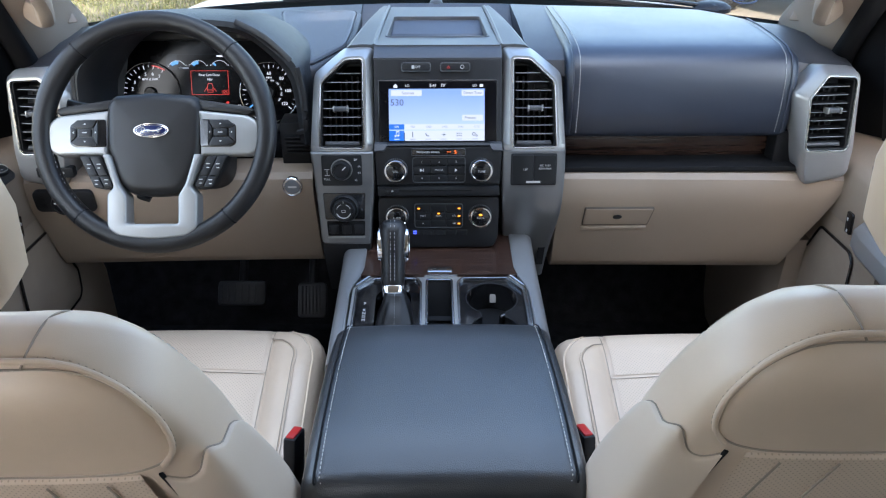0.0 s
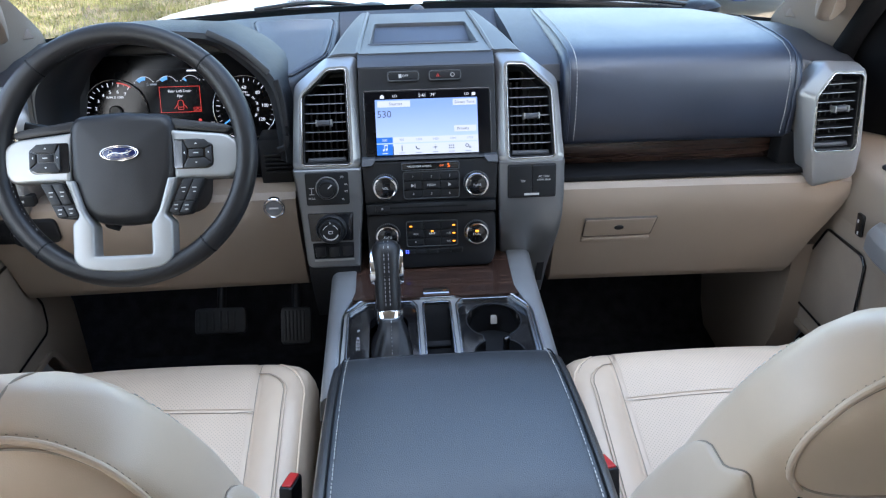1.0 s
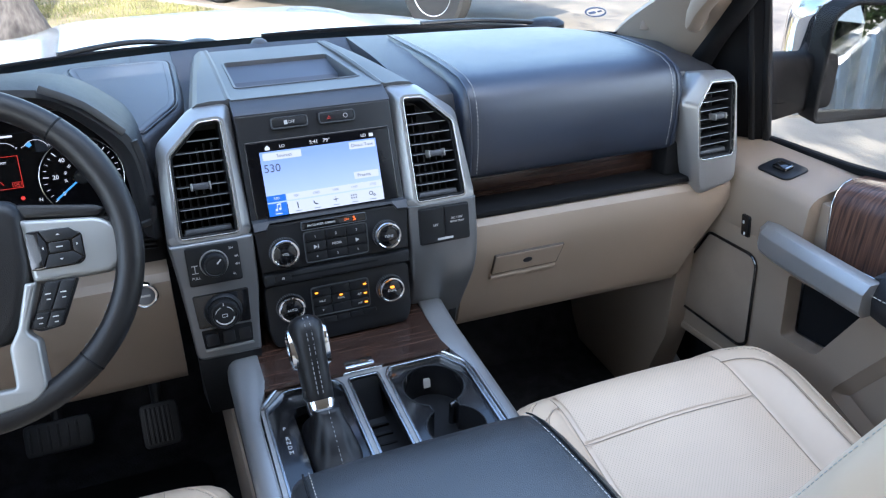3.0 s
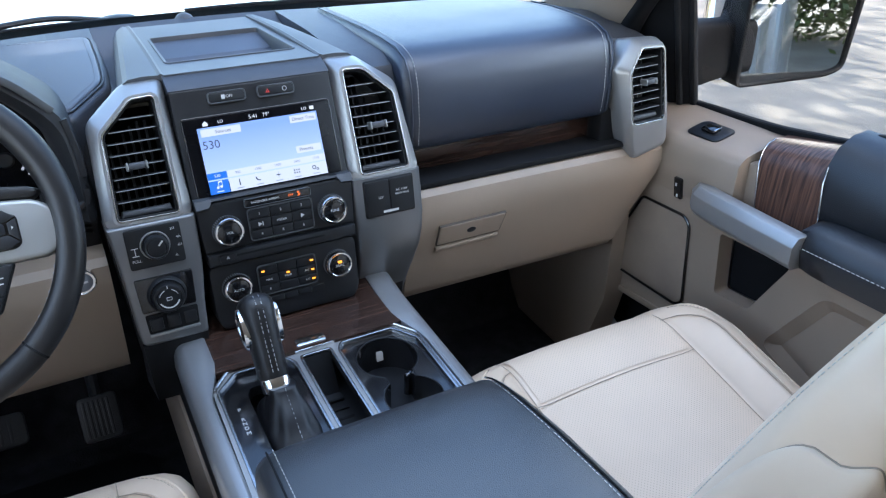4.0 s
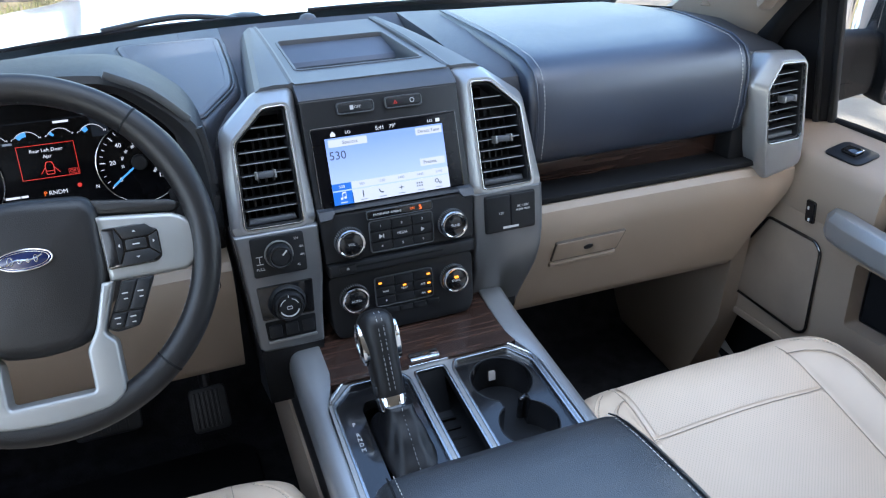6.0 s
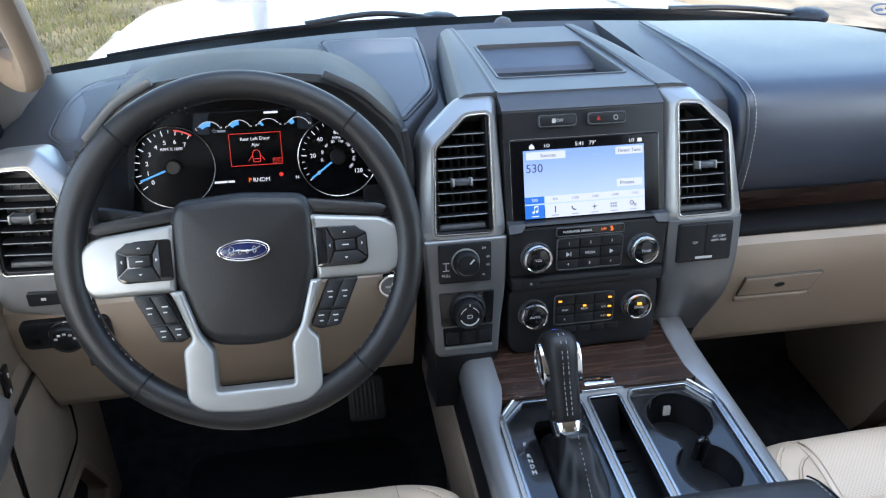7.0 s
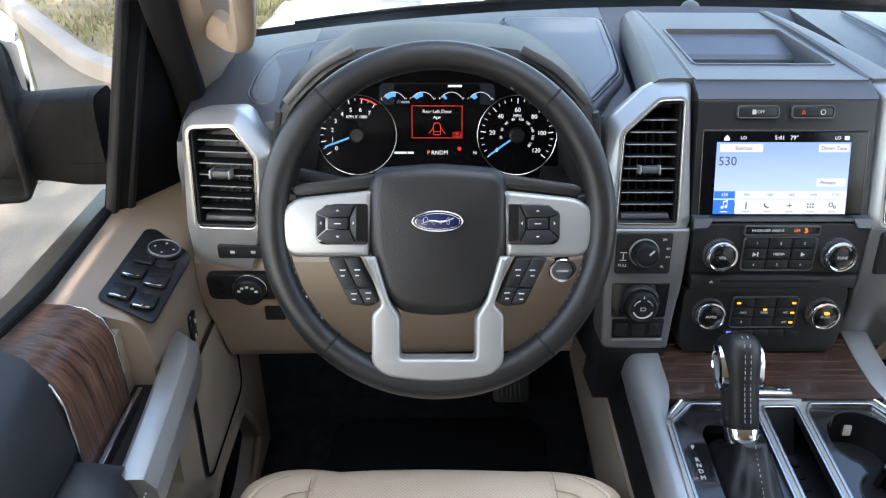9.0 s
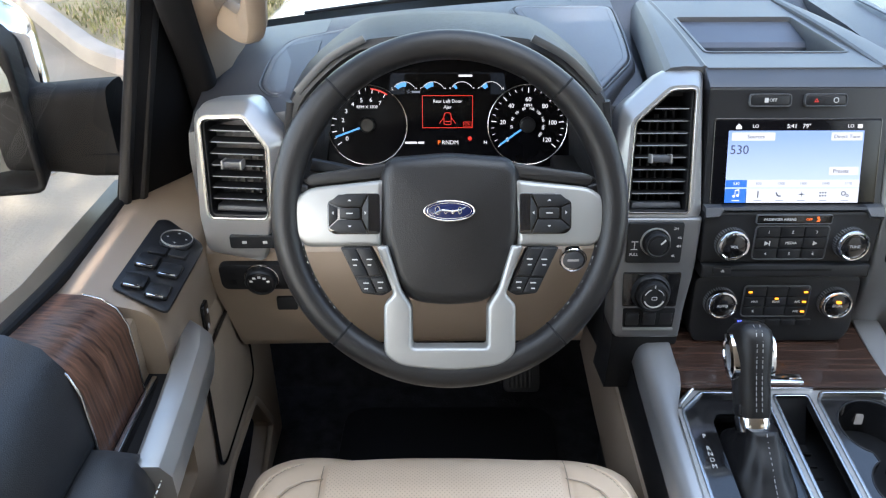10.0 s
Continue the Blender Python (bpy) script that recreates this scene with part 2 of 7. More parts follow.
def hoop(outer, inner, d0, d1, c=0.0015, n=2):
    """A frame between two outlines with equal counts."""
    rings = [[(*p, d0) for p in outer]]
    for i in range(n + 1):
        a = math.pi / 2 * i / n
        rings.append([(*p, d1 - c + c * math.sin(a)) for p in inset(outer, c * (1 - math.cos(a)))])
    for i in range(n, -1, -1):
        a = math.pi / 2 * i / n
        rings.append([(*p, d1 - c + c * math.sin(a)) for p in inset(inner, -c * (1 - math.cos(a)))])
    rings.append([(*p, d0) for p in inner])
    return loft(rings, caps=False, around=True)


def holed(outer, holes, d0, d1):
    """A flat panel with openings cut through it."""
    loops = [outer, *holes]
    pts = [p for lp in loops for p in lp]
    tris = tessellate_polygon([[Vector((*p, 0)) for p in lp] for lp in loops])
    bm = bmesh.new()
    top, low = [bm.verts.new((*p, d1)) for p in pts], [bm.verts.new((*p, d0)) for p in pts]
    for tri in tris:
        for side in (top, low):
            try:
                bm.faces.new([side[i] for i in tri])
            except ValueError:
                pass
    base = 0
    for lp in loops:
        k = len(lp)
        for i in range(k):
            a, b = base + i, base + (i + 1) % k
            bm.faces.new((top[a], top[b], low[b], low[a]))
        base += k
    return bm


def lathe(profile, n=40):
    """Turned form from (radius, height) pairs about local z."""
    return loft([[(r * math.cos(2 * math.pi * i / n), r * math.sin(2 * math.pi * i / n), z) for i in range(n)] for r, z in profile])


def block(x0, x1, y0, y1, z0, z1, b=0.004, seg=2):
    bm = bmesh.new()
    bmesh.ops.create_cube(bm, size=1)
    bm.transform(Matrix.Translation(((x0 + x1) / 2, (y0 + y1) / 2, (z0 + z1) / 2)) @ Matrix.Diagonal((x1 - x0, y1 - y0, z1 - z0, 1)))
    if b:
        bmesh.ops.bevel(bm, geom=bm.edges[:] + bm.verts[:], offset=b, segments=seg, profile=0.5, affect="EDGES")
    return bm


def sweep(path, ring, closed=False, up=(0, 0, 1)):
    """Carries a 2D ring (or a round one of that radius) along a 3D path."""
    pts = [Vector(p) for p in path]
    if not isinstance(ring, list):
        ring = disc(ring, 10)
    rings, k = [], len(pts)
    for i, p in enumerate(pts):
        a = pts[i - 1] if (i or closed) else p
        b = pts[(i + 1) % k] if (i < k - 1 or closed) else p
        t = (b - a).normalized()
        side = t.cross(Vector(up))
        side = side.normalized() if side.length > 1e-5 else Vector((1, 0, 0))
        top = side.cross(t).normalized()
        rings.append([p + side * u + top * v for u, v in ring])
    return loft(rings, caps=not closed, around=closed)


def smooth_path(pts, n=6, closed=False):
    """Catmull-Rom curve through points."""
    P = [Vector(p) for p in pts]
    out, k = [], len(P)
    for i in range(k if closed else k - 1):
        p0 = P[i - 1] if (i or closed) else P[0]
        p1, p2 = P[i], P[(i + 1) % k]
        p3 = P[(i + 2) % k] if (i + 2 < k or closed) else P[-1]
        for j in range(n):
            t = j / n
            out.append(0.5 * (2 * p1 + (p2 - p0) * t + (2 * p0 - 5 * p1 + 4 * p2 - p3) * t * t + (3 * p1 - p0 - 3 * p2 + p3) * t ** 3))
    if not closed:
        out.append(P[-1])
    return out


def sheet(f, us, vs):
    """A grid of points f(u, v)."""
    return loft([[f(u, v) for u in us] for v in vs], closed=False, caps=False)


def steps(a, b, n):
    return [a + (b - a) * i / n for i in range(n + 1)]


def merge(*bms):
    out = bmesh.new()
    for bm in bms:
        me = bpy.data.meshes.new("tmp")
        bm.to_mesh(me)
        bm.free()
        out.from_mesh(me)
        bpy.data.meshes.remove(me)
    return out


def moved(bm, m):
    bm.transform(m)
    return bm


def stitches(path, length=0.004, gap=0.0025, r=0.0006, up=(0, 0, 1)):
    """A row of single stitches along a path."""
    pts = [Vector(p) for p in path]
    bm, carry = bmesh.new(), 0.0
    for a, b in zip(pts, pts[1:]):
        d = (b - a).length
        if d < 1e-6:
            continue
        t = (b - a) / d
        side = t.cross(Vector(up))
        side = (side.normalized() if side.length > 1e-4 else Vector((1, 0, 0))) * r
        top = side.cross(t).normalized() * r
        while carry < d:
            p, q = a + t * carry, a + t * min(d, carry + length)
            ring = [[bm.verts.new(c + side), bm.verts.new(c + top), bm.verts.new(c - side), bm.verts.new(c - top)] for c in (p, q)]
            for i in range(4):
                bm.faces.new((ring[0][i], ring[0][(i + 1) % 4], ring[1][(i + 1) % 4], ring[1][i]))
            bm.faces.new(ring[0])
            bm.faces.new(ring[1])
            carry += length + gap
        carry -= d
    return bm


def lettering(words, size, x=0.0, y=0.0, d=0.0, turn=0.0, align="CENTER", thick=0.0002):
    """Words in the built-in font, as a mesh in the local xy plane."""
    curve = bpy.data.curves.new("words", "FONT")
    curve.body, curve.size, curve.extrude, curve.resolution_u = words, size, thick, 3
    curve.align_x, curve.align_y = align, "CENTER"
    ob = new("words", curve)
    me = bpy.data.meshes.new_from_object(ob.evaluated_get(bpy.context.evaluated_depsgraph_get()))
    bm = bmesh.new()
    bm.from_mesh(me)
    bpy.data.objects.remove(ob)
    bpy.data.curves.remove(curve)
    bpy.data.meshes.remove(me)
    return moved(bm, pose(x, y, d, 0, 0, turn))


def mirrored(side):
    return Matrix.Diagonal((side, 1, 1, 1))


def arc(x, y, r, a0, a1, n=10):
    return [(x + r * math.cos(radians(a)), y + r * math.sin(radians(a))) for a in steps(a0, a1, n)]


def band(x, y, r0, r1, a0, a1, d0, d1, n=14):
    return plate(arc(x, y, r1, a0, a1, n) + arc(x, y, r0, a1, a0, n), d0, d1, 0)


def superring(a, b, k=36, p=4.0):
    out = []
    for i in range(k):
        t = 2 * math.pi * i / k
        c, s = math.cos(t), math.sin(t)
        out.append((a * math.copysign(abs(c) ** (2 / p), c), b * math.copysign(abs(s) ** (2 / p), s)))
    return out


# ---- outside: ground, lawn, trees, parked truck ----
GROUND = -0.6
ASPHALT = material("pale_worn_concrete", (0.182, 0.150, 0.108), 0.85, grain=0.8, size=0.02, patch=0.7, vary=0.25)
KERBSTONE = material("kerb_concrete", (0.25, 0.22, 0.185), 0.85, grain=0.7, size=0.01, patch=0.3, vary=0.15)
SOIL = material("dry_lawn_soil", (0.20, 0.155, 0.080), 0.95, grain=1.0, size=0.03, patch=0.4, vary=0.45)
BLADES = material("grass_blades", (0.150, 0.145, 0.048), 0.7, patch=0.6, vary=0.45)
LITTER = material("dead_leaves", (0.20, 0.12, 0.06), 0.8, patch=0.1, vary=0.4)
BARK = material("grey_bark", (0.085, 0.075, 0.068), 0.95, grain=1.0, size=0.05, streak=(1, 1, 0.25), dark=(0.035, 0.030, 0.027))
LEAVES = material("oak_leaves", (0.105, 0.125, 0.03), 0.6, patch=0.5, vary=0.5)

ground = part("ground", sheet(lambda x, y: (x, y, GROUND), [-900, -30, -8, 0, 8, 30, 900], [-900, -30, -8, 0, 8, 30, 900]), ASPHALT)
tagged(ground, "pale worn concrete parking ground with dappled shade", "ground", kind="structure")

LAWN = [(-2.9, 5.8), (-4.75, 8.2), (-6.6, 10.8), (-5.0, 12.7), (-2.7, 15.0), (-0.3, 14.5), (1.7, 11.0), (2.2, 8.5), (1.5, 6.0), (-1.0, 5.2)]
lawn_edge = fillet(LAWN, 0.7, 5)
kerb = part("kerb", hoop(lawn_edge, inset(lawn_edge, 0.16), GROUND - 0.05, GROUND + 0.13, 0.02), KERBSTONE)
tagged(kerb, "weathered concrete kerb round the lawn", "kerb", kind="structure")
soil = part("lawn", plate(inset(lawn_edge, 0.155), GROUND - 0.05, GROUND + 0.10, 0), SOIL)
tagged(soil, "dry lawn soil with thin grass", "lawn", kind="structure")


def inside(p, poly):
    hit, k = False, len(poly)
    for i in range(k):
        (x0, y0), (x1, y1) = poly[i - 1], poly[i]
        if (y0 > p[1]) != (y1 > p[1]) and p[0] < (x1 - x0) * (p[1] - y0) / (y1 - y0) + x0:
            hit = not hit
    return hit


def scattered(count, size, flat, seed, z, bare=0.45):
    rng = random.Random(seed)
    verts, faces, zone = [], [], inset(lawn_edge, 0.2)
    while len(faces) < count:
        x, y = rng.uniform(-6.6, 2.3), rng.uniform(5.2, 15)
        if not inside((x, y), zone) or noise.noise(Vector((x * 0.9, y * 0.9, seed))) + 0.5 < bare * rng.random() * 1.6:
            continue
        a, h = rng.uniform(0, 6.3), size * rng.uniform(0.5, 1.3)
        dx, dy = math.cos(a), math.sin(a)
        w, lean = (h * 0.35 if flat else 0.006), (h if flat else h * rng.uniform(0.1, 0.7))
        k = len(verts)
        verts += [(x - dy * w, y + dx * w, z), (x + dy * w, y - dx * w, z), (x + dx * lean, y + dy * lean, z + (0.012 if flat else h))]
        faces.append((k, k + 1, k + 2))
    me = bpy.data.meshes.new("scatter")
    me.from_pydata(verts, [], faces)
    return me


grass_mesh = scattered(42000, 0.055, False, 3, GROUND + 0.10)
grass_mesh.materials.append(BLADES)
tagged(new("grass", grass_mesh), "sparse yellow-green grass on the lawn", "grass", kind="stuff")
litter_mesh = scattered(1500, 0.05, True, 8, GROUND + 0.105, 0.2)
litter_mesh.materials.append(LITTER)
tagged(new("fallen_leaves", litter_mesh), "brown fallen leaves on the lawn", "leaves", kind="stuff")


def tree(x, y, r, height, spread, seed, label, leaves=5200):
    rng = random.Random(seed)
    base = GROUND + 0.08
    oak = thing("tree", (x, y, base), label, "tree")
    rings = []
    for i, h in enumerate(steps(0, height * 0.5, 10)):
        flare = 1 + 0.75 * math.exp(-h / 0.16)
        rr = r * flare * (1 - 0.35 * h / (height * 0.5))
        rings.append([(x + rr * math.cos(a) * (1 + 0.08 * noise.noise(Vector((3 * math.cos(a), 3 * math.sin(a), h + seed)))) + 0.04 * h * math.sin(h),
                       y + rr * math.sin(a) * (1 + 0.08 * noise.noise(Vector((3 * math.cos(a), 3 * math.sin(a), h + seed + 5)))), base - 0.05 + h)
                      for a in steps(0, 2 * math.pi, 23)[:-1]])
    top = Vector((x, y, base + height * 0.5))
    limbs, tips = [loft(rings)], []
    for i in range(9):
        a, up = i * 2.4 + rng.random(), rng.uniform(0.15, 0.5)
        p0 = top - Vector((0, 0, rng.uniform(0, height * 0.15)))
        p2 = top + Vector((math.cos(a) * spread * rng.uniform(0.5, 0.9), math.sin(a) * spread * rng.uniform(0.5, 0.9), height * up))
        p1 = (p0 + p2) / 2 + Vector((0, 0, height * 0.07))
        path = smooth_path([p0, p1, p2], 5)
        limbs.append(loft([[p + Vector((math.cos(t), math.sin(t), 0)) * r * 0.42 * (1 - 0.85 * k / len(path)) for t in steps(0, 6.283, 7)[:-1]]
                           for k, p in enumerate(path)]))
        tips += [p1, p2, (p1 + p2) / 2]
    part("trunk", merge(*limbs), BARK, oak)
    verts, faces = [], []
    clumps = [t + Vector((rng.gauss(0, 0.6), rng.gauss(0, 0.6), rng.gauss(0, 0.4))) for t in tips for _ in range(3)]
    for i in range(leaves):
        c = rng.choice(clumps)
        p = c + Vector((rng.gauss(0, 0.42), rng.gauss(0, 0.42), rng.gauss(0, 0.3)))
        u = Vector((rng.gauss(0, 1), rng.gauss(0, 1), rng.gauss(0, 0.6))).normalized() * rng.uniform(0.06, 0.13)
        w = u.orthogonal().normalized() * u.length * 0.5
        k = len(verts)
        verts += [p - u, p + w, p + u, p - w]
        faces.append((k, k + 1, k + 2, k + 3))
    me = bpy.data.meshes.new("crown")
    me.from_pydata(verts, [], faces)
    me.materials.append(LEAVES)
    crown = new("crown", me)
    crown.parent, crown.matrix_parent_inverse = oak, Matrix.Translation(-oak.location)
    return oak


tree(-1.45, 11.0, 0.235, 8.5, 3.6, 1, "oak tree with grey furrowed bark on the lawn")
tree(6.5, -4.5, 0.22, 8.0, 4.6, 2, "leafy oak tree shading the road beside the truck", 3600)
# out of view, added so its crown shades the truck and the kerb
tree(-4.6, -2.6, 0.24, 9.0, 4.8, 9, "unseen broad oak added to shade the truck and kerb", 13000)
# unseen crown, added to break up the sunlight on the bonnet
tree(-1.2, -6.0, 0.22, 8.5, 4.2, 12, "unseen leafy oak added to dapple the bonnet with shade", 6000)
tree(6.0, -10.0, 0.22, 7.0, 4.0, 5, "leafy yellow-green oak tree behind the truck")
tree(10.5, -12.0, 0.22, 7.0, 4.2, 6, "leafy yellow-green oak tree behind the truck")

def hedge(x0, x1, y, depth, height, count, seed):
    rng = random.Random(seed)
    verts, faces = [], []
    for i in range(count):
        x, yy = rng.uniform(x0, x1), y + rng.gauss(0, depth)
        top = height * (0.85 + 0.4 * noise.noise(Vector((x * 0.5, seed, 0))))
        p = Vector((x, yy, GROUND + top * rng.random() ** 0.8))
        u = Vector((rng.gauss(0, 1), rng.gauss(0, 1), rng.gauss(0, 0.6))).normalized() * rng.uniform(0.05, 0.11)
        w = u.orthogonal().normalized() * u.length * 0.5
        k = len(verts)
        verts += [p - u, p + w, p + u, p - w]
        faces.append((k, k + 1, k + 2, k + 3))
    me = bpy.data.meshes.new("hedge")
    me.from_pydata(verts, [], faces)
    me.materials.append(LEAVES)
    return tagged(new("hedge", me), "tall leafy yellow-green hedge behind the truck", "hedge", kind="stuff")


hedge(-4.0, 16.0, -13.0, 0.9, 6.5, 130000, 4)

TYRE = material("tyre_rubber", (0.018, 0.018, 0.018), 0.8, grain=0.6, size=0.006)
ALLOY = material("polished_alloy", (0.60, 0.61, 0.62), 0.35, metal=0.35)
DARKPAINT = material("dark_shaded_paint", (0.10, 0.10, 0.105), 0.3, coat=0.5)


def road_wheel(parent, x, y, r, turn=0):
    m = pose(x, y, GROUND + r, 90, 0, turn)
    tyre = part("wheel", lathe([(r * 0.62, -0.11), (r * 0.93, -0.12), (r, -0.09), (r, 0.09), (r * 0.93, 0.12), (r * 0.62, 0.11)], 40), TYRE, parent, "black tyre", m=m)
    part("rim", lathe([(r * 0.63, -0.05), (r * 0.63, 0.115), (r * 0.58, 0.10), (r * 0.5, 0.03), (r * 0.3, 0.02), (r * 0.22, 0.09), (0.03, 0.10)], 36), ALLOY, tyre, "polished alloy rim", m=m)
    lugs = [moved(lathe([(0.014, 0.02), (0.014, 0.06), (0.006, 0.065)], 8), pose(r * 0.33 * math.cos(a), r * 0.33 * math.sin(a), 0)) for a in steps(0, 2 * math.pi, 8)[:-1]]
    part("lug_nuts", merge(*lugs), CHROME, tyre, m=m)
    for a in steps(0, 2 * math.pi, 8)[:-1]:
        part("vent_hole", plate(disc(r * 0.075, 14, r * 0.47 * math.cos(a), r * 0.47 * math.sin(a)), 0.02, 0.037, 0), TRIM, tyre, m=m)


parked = thing("parked_truck", (3.9, 10.7, GROUND), "dark parked pickup truck with polished wheels", "truck")
TM = pose(3.45, 9.6, 0, 0, 0, -60)
side = [(-7.2, 0.48), (1.0, 0.48), (1.15, 0.62), (1.1, 1.05), (-0.5, 1.16), (-1.3, 1.85), (-3.6, 1.9), (-4.0, 1.2), (-7.2, 1.2)]
part("body", plate(fillet(side, 0.12), -1.85, 0.05, 0.06), DARKPAINT, parked, m=TM @ pose(0, 0, GROUND, 90, 0, 0))
part("bumper", block(0.85, 1.3, -0.05, 1.85, GROUND + 0.45, GROUND + 0.72, 0.05), ALLOY, parked, "chrome bumper", m=TM.copy())
part("headlight", block(0.90, 1.18, -0.09, 0.25, GROUND + 0.82, GROUND + 1.02, 0.03), CHROME, parked, m=TM.copy())
part("side_window", plate([(-2.8, 1.3), (-1.4, 1.3), (-1.6, 1.75), (-2.8, 1.78)], 0.04, 0.06, 0.005), BLACKLIT, parked, m=TM @ pose(0, 0, GROUND, 90, 0, 0))
for wx in (0.0, -4.4):
    at = TM @ Vector((wx, 0, 0))
    road_wheel(parked, at.x, at.y, 0.48, -60)

# ---- the truck's own shell ----
FLOOR = 0.05
tagged(part("floor", plate([(-0.90, -1.0), (0.90, -1.0), (0.90, 1.75), (-0.90, 1.75)], 0.0, FLOOR, 0), CARPET), "black carpeted cab floor", "floor", kind="structure")
toe = part("wall_front", loft([[(-0.92, y, z), (0.92, y, z), (0.92, y + 0.04, z - 0.03), (-0.92, y + 0.04, z - 0.03)] for y, z in ((1.73, 0.045), (1.93, 0.30), (1.98, 0.70))]), CARPET)
tagged(toe, "black carpeted firewall and toe board", "wall", kind="structure")


def base_y(x):
    return 1.87 - 0.115 * (x / 0.78) ** 2


def base_z(x):
    return 0.872 - 0.030 * (x / 0.78) ** 2


def screen_point(u, v):
    """Windscreen: u -1..1 across, v 0 (base) to 1 (header)."""
    x0, x1 = 0.785 * u, 0.59 * u
    y0, z0 = base_y(x0) + 0.02, base_z(x0) - 0.012
    return Vector((x0 + (x1 - x0) * v, y0 + (0.88 - 0.06 * u * u - y0) * v, z0 + (1.345 - 0.03 * u * u - z0) * v + 0.03 * math.sin(math.pi * v) * (1 - u * u)))


pane = part("windscreen", sheet(screen_point, steps(-1, 1, 24), steps(-0.06, 1, 12)), GLASS)
tagged(pane, "clear curved windscreen glass", "windscreen", kind="structure").visible_shadow = False
part("glass_edge_band", sheet(lambda u, v: screen_point(u, v) + Vector((0, 0.003, 0.004)), steps(-1.0, 1.0, 24), steps(-0.08, 0.022, 4)), TRIM, pane, "black ceramic edge band")
sticker_at = screen_point(0.86, 0.15) - Vector((0, 0.006, 0.004))
sticker_m = Matrix.Translation(sticker_at) @ pose(0, 0, 0, 33, 0, 22) @ Matrix.Scale(0.75, 4)
part("sticker", hoop([(x * 1.0, y * 0.42) for x, y in disc(0.045, 30)], [(x * 0.86, y * 0.30) for x, y in disc(0.045, 30)], 0, 0.0006, 0.0002), ENAMEL, pane, "blue and white oval sticker", m=sticker_m)
part("sticker_bars", merge(plate(rect(0.03, 0.008, 0.003, 2, -0.015), 0, 0.0005, 0), plate(rect(0.02, 0.006, 0.002, 2, 0.018), 0, 0.0005, 0)), ENAMEL, pane, m=sticker_m.copy())

headliner = part("ceiling", sheet(lambda x, y: (x, y, 1.385 - 0.05 * (x / 0.7) ** 2 - 0.03 * max(0, (y - 0.5) / 0.4) ** 2), steps(-0.72, 0.72, 12), steps(-0.95, 0.90, 12)), LINER)
tagged(headliner, "beige cloth headliner", "ceiling", kind="structure")
roof = part("roof", sheet(lambda x, y: (x, y, 1.43 - 0.05 * (x / 0.7) ** 2 - 0.04 * max(0, (y - 0.5) / 0.4) ** 2), steps(-0.78, 0.78, 8), steps(-1.0, 0.92, 8)), PAINT)
tagged(roof, "white painted cab roof", "roof", kind="structure")

for s, tag in ((-1, "left"), (1, "right")):
    # beige windscreen pillar trim, and the black door frame behind it
    inner = [(0.79, 1.80, 0.825), (0.757, 1.69, 0.882), (0.713, 1.50, 0.968), (0.668, 1.30, 1.06), (0.61, 1.02, 1.20), (0.575, 0.80, 1.31)]
    outer = [(0.805, 1.62, 0.71), (0.781, 1.496, 0.847), (0.762, 1.40, 0.95), (0.740, 1.29, 1.065), (0.70, 1.04, 1.22), (0.665, 0.80, 1.31)]
    rings = []
    for a, b in zip(smooth_path(inner, 5), smooth_path(outer, 5)):
        mid = (a + b) / 2 + Vector((-0.016, -0.03, 0.01))
        rings.append([a, a * 0.6 + mid * 0.4 + Vector((-0.004, -0.008, 0.003)), mid, b * 0.55 + mid * 0.45 + Vector((-0.008, -0.012, 0.003)), b, b + Vector((0.05, 0.04, 0.0)), a + Vector((0.04, 0.05, 0.0))])
    pillar = part("pillar_" + tag, loft(rings), BEIGE, m=mirrored(s))
    tagged(pillar, "beige windscreen pillar trim with a grab handle", "pillar", kind="structure")
    grip = [(0.735, 1.44, 0.935), (0.708, 1.420, 0.925), (0.692, 1.400, 0.938), (0.672, 1.34, 0.99), (0.61, 1.08, 1.155), (0.60, 1.02, 1.20), (0.65, 0.99, 1.23)]
    part("grab_handle", sweep(smooth_path(grip, 5), superring(0.015, 0.021, 14, 3.0)), BEIGE, pillar, "beige grab handle", m=mirrored(s))
    part("speaker_badge", moved(plate([(-0.008, -0.018), (0.010, -0.018), (0.012, 0.018), (-0.002, 0.010)], 0, 0.003, 0.001), Matrix.Translation((0.752, 1.628, 0.888)) @ pose(0, 0, 0, 62, 0, -40)), BEIGE, pillar, m=mirrored(s))
    sealing = [(0.835, 1.63, 0.62), (0.812, 1.545, 0.76), (0.800, 1.485, 0.86), (0.782, 1.39, 0.965), (0.760, 1.28, 1.08), (0.722, 1.04, 1.235), (0.69, 0.80, 1.32), (0.69, 0.25, 1.33)]
    part("door_seal", sweep(smooth_path(sealing, 5), superring(0.022, 0.022, 14, 3.0)), RUBBER, pillar, "black rubber door seal", m=mirrored(s))
    rear = holed([(0.33, 0.05), (0.33, 1.36), (-0.95, 1.36), (-0.95, 0.05)], [[(0.10, 0.74), (0.10, 1.24), (-0.70, 1.22), (-0.80, 0.74)]], 0, 0.05)
    wall = part("wall_" + tag, rear, BEIGE, m=mirrored(s) @ Matrix(((0, 0, -1, 0.86), (1, 0, 0, 0), (0, 1, 0, 0), (0, 0, 0, 1))))
    tagged(wall, "beige rear side wall with a window opening", "wall", kind="structure")
back = part("wall_back", holed([(-0.86, 0.05), (0.86, 0.05), (0.72, 1.37), (-0.72, 1.37)], [[(-0.62, 0.85), (0.62, 0.85), (0.56, 1.24), (-0.56, 1.24)]], 0, 0.04), BEIGE, m=pose(0, -0.93, 0, 90, 0, 0))
tagged(back, "beige cab back wall with a rear window", "wall", kind="structure")

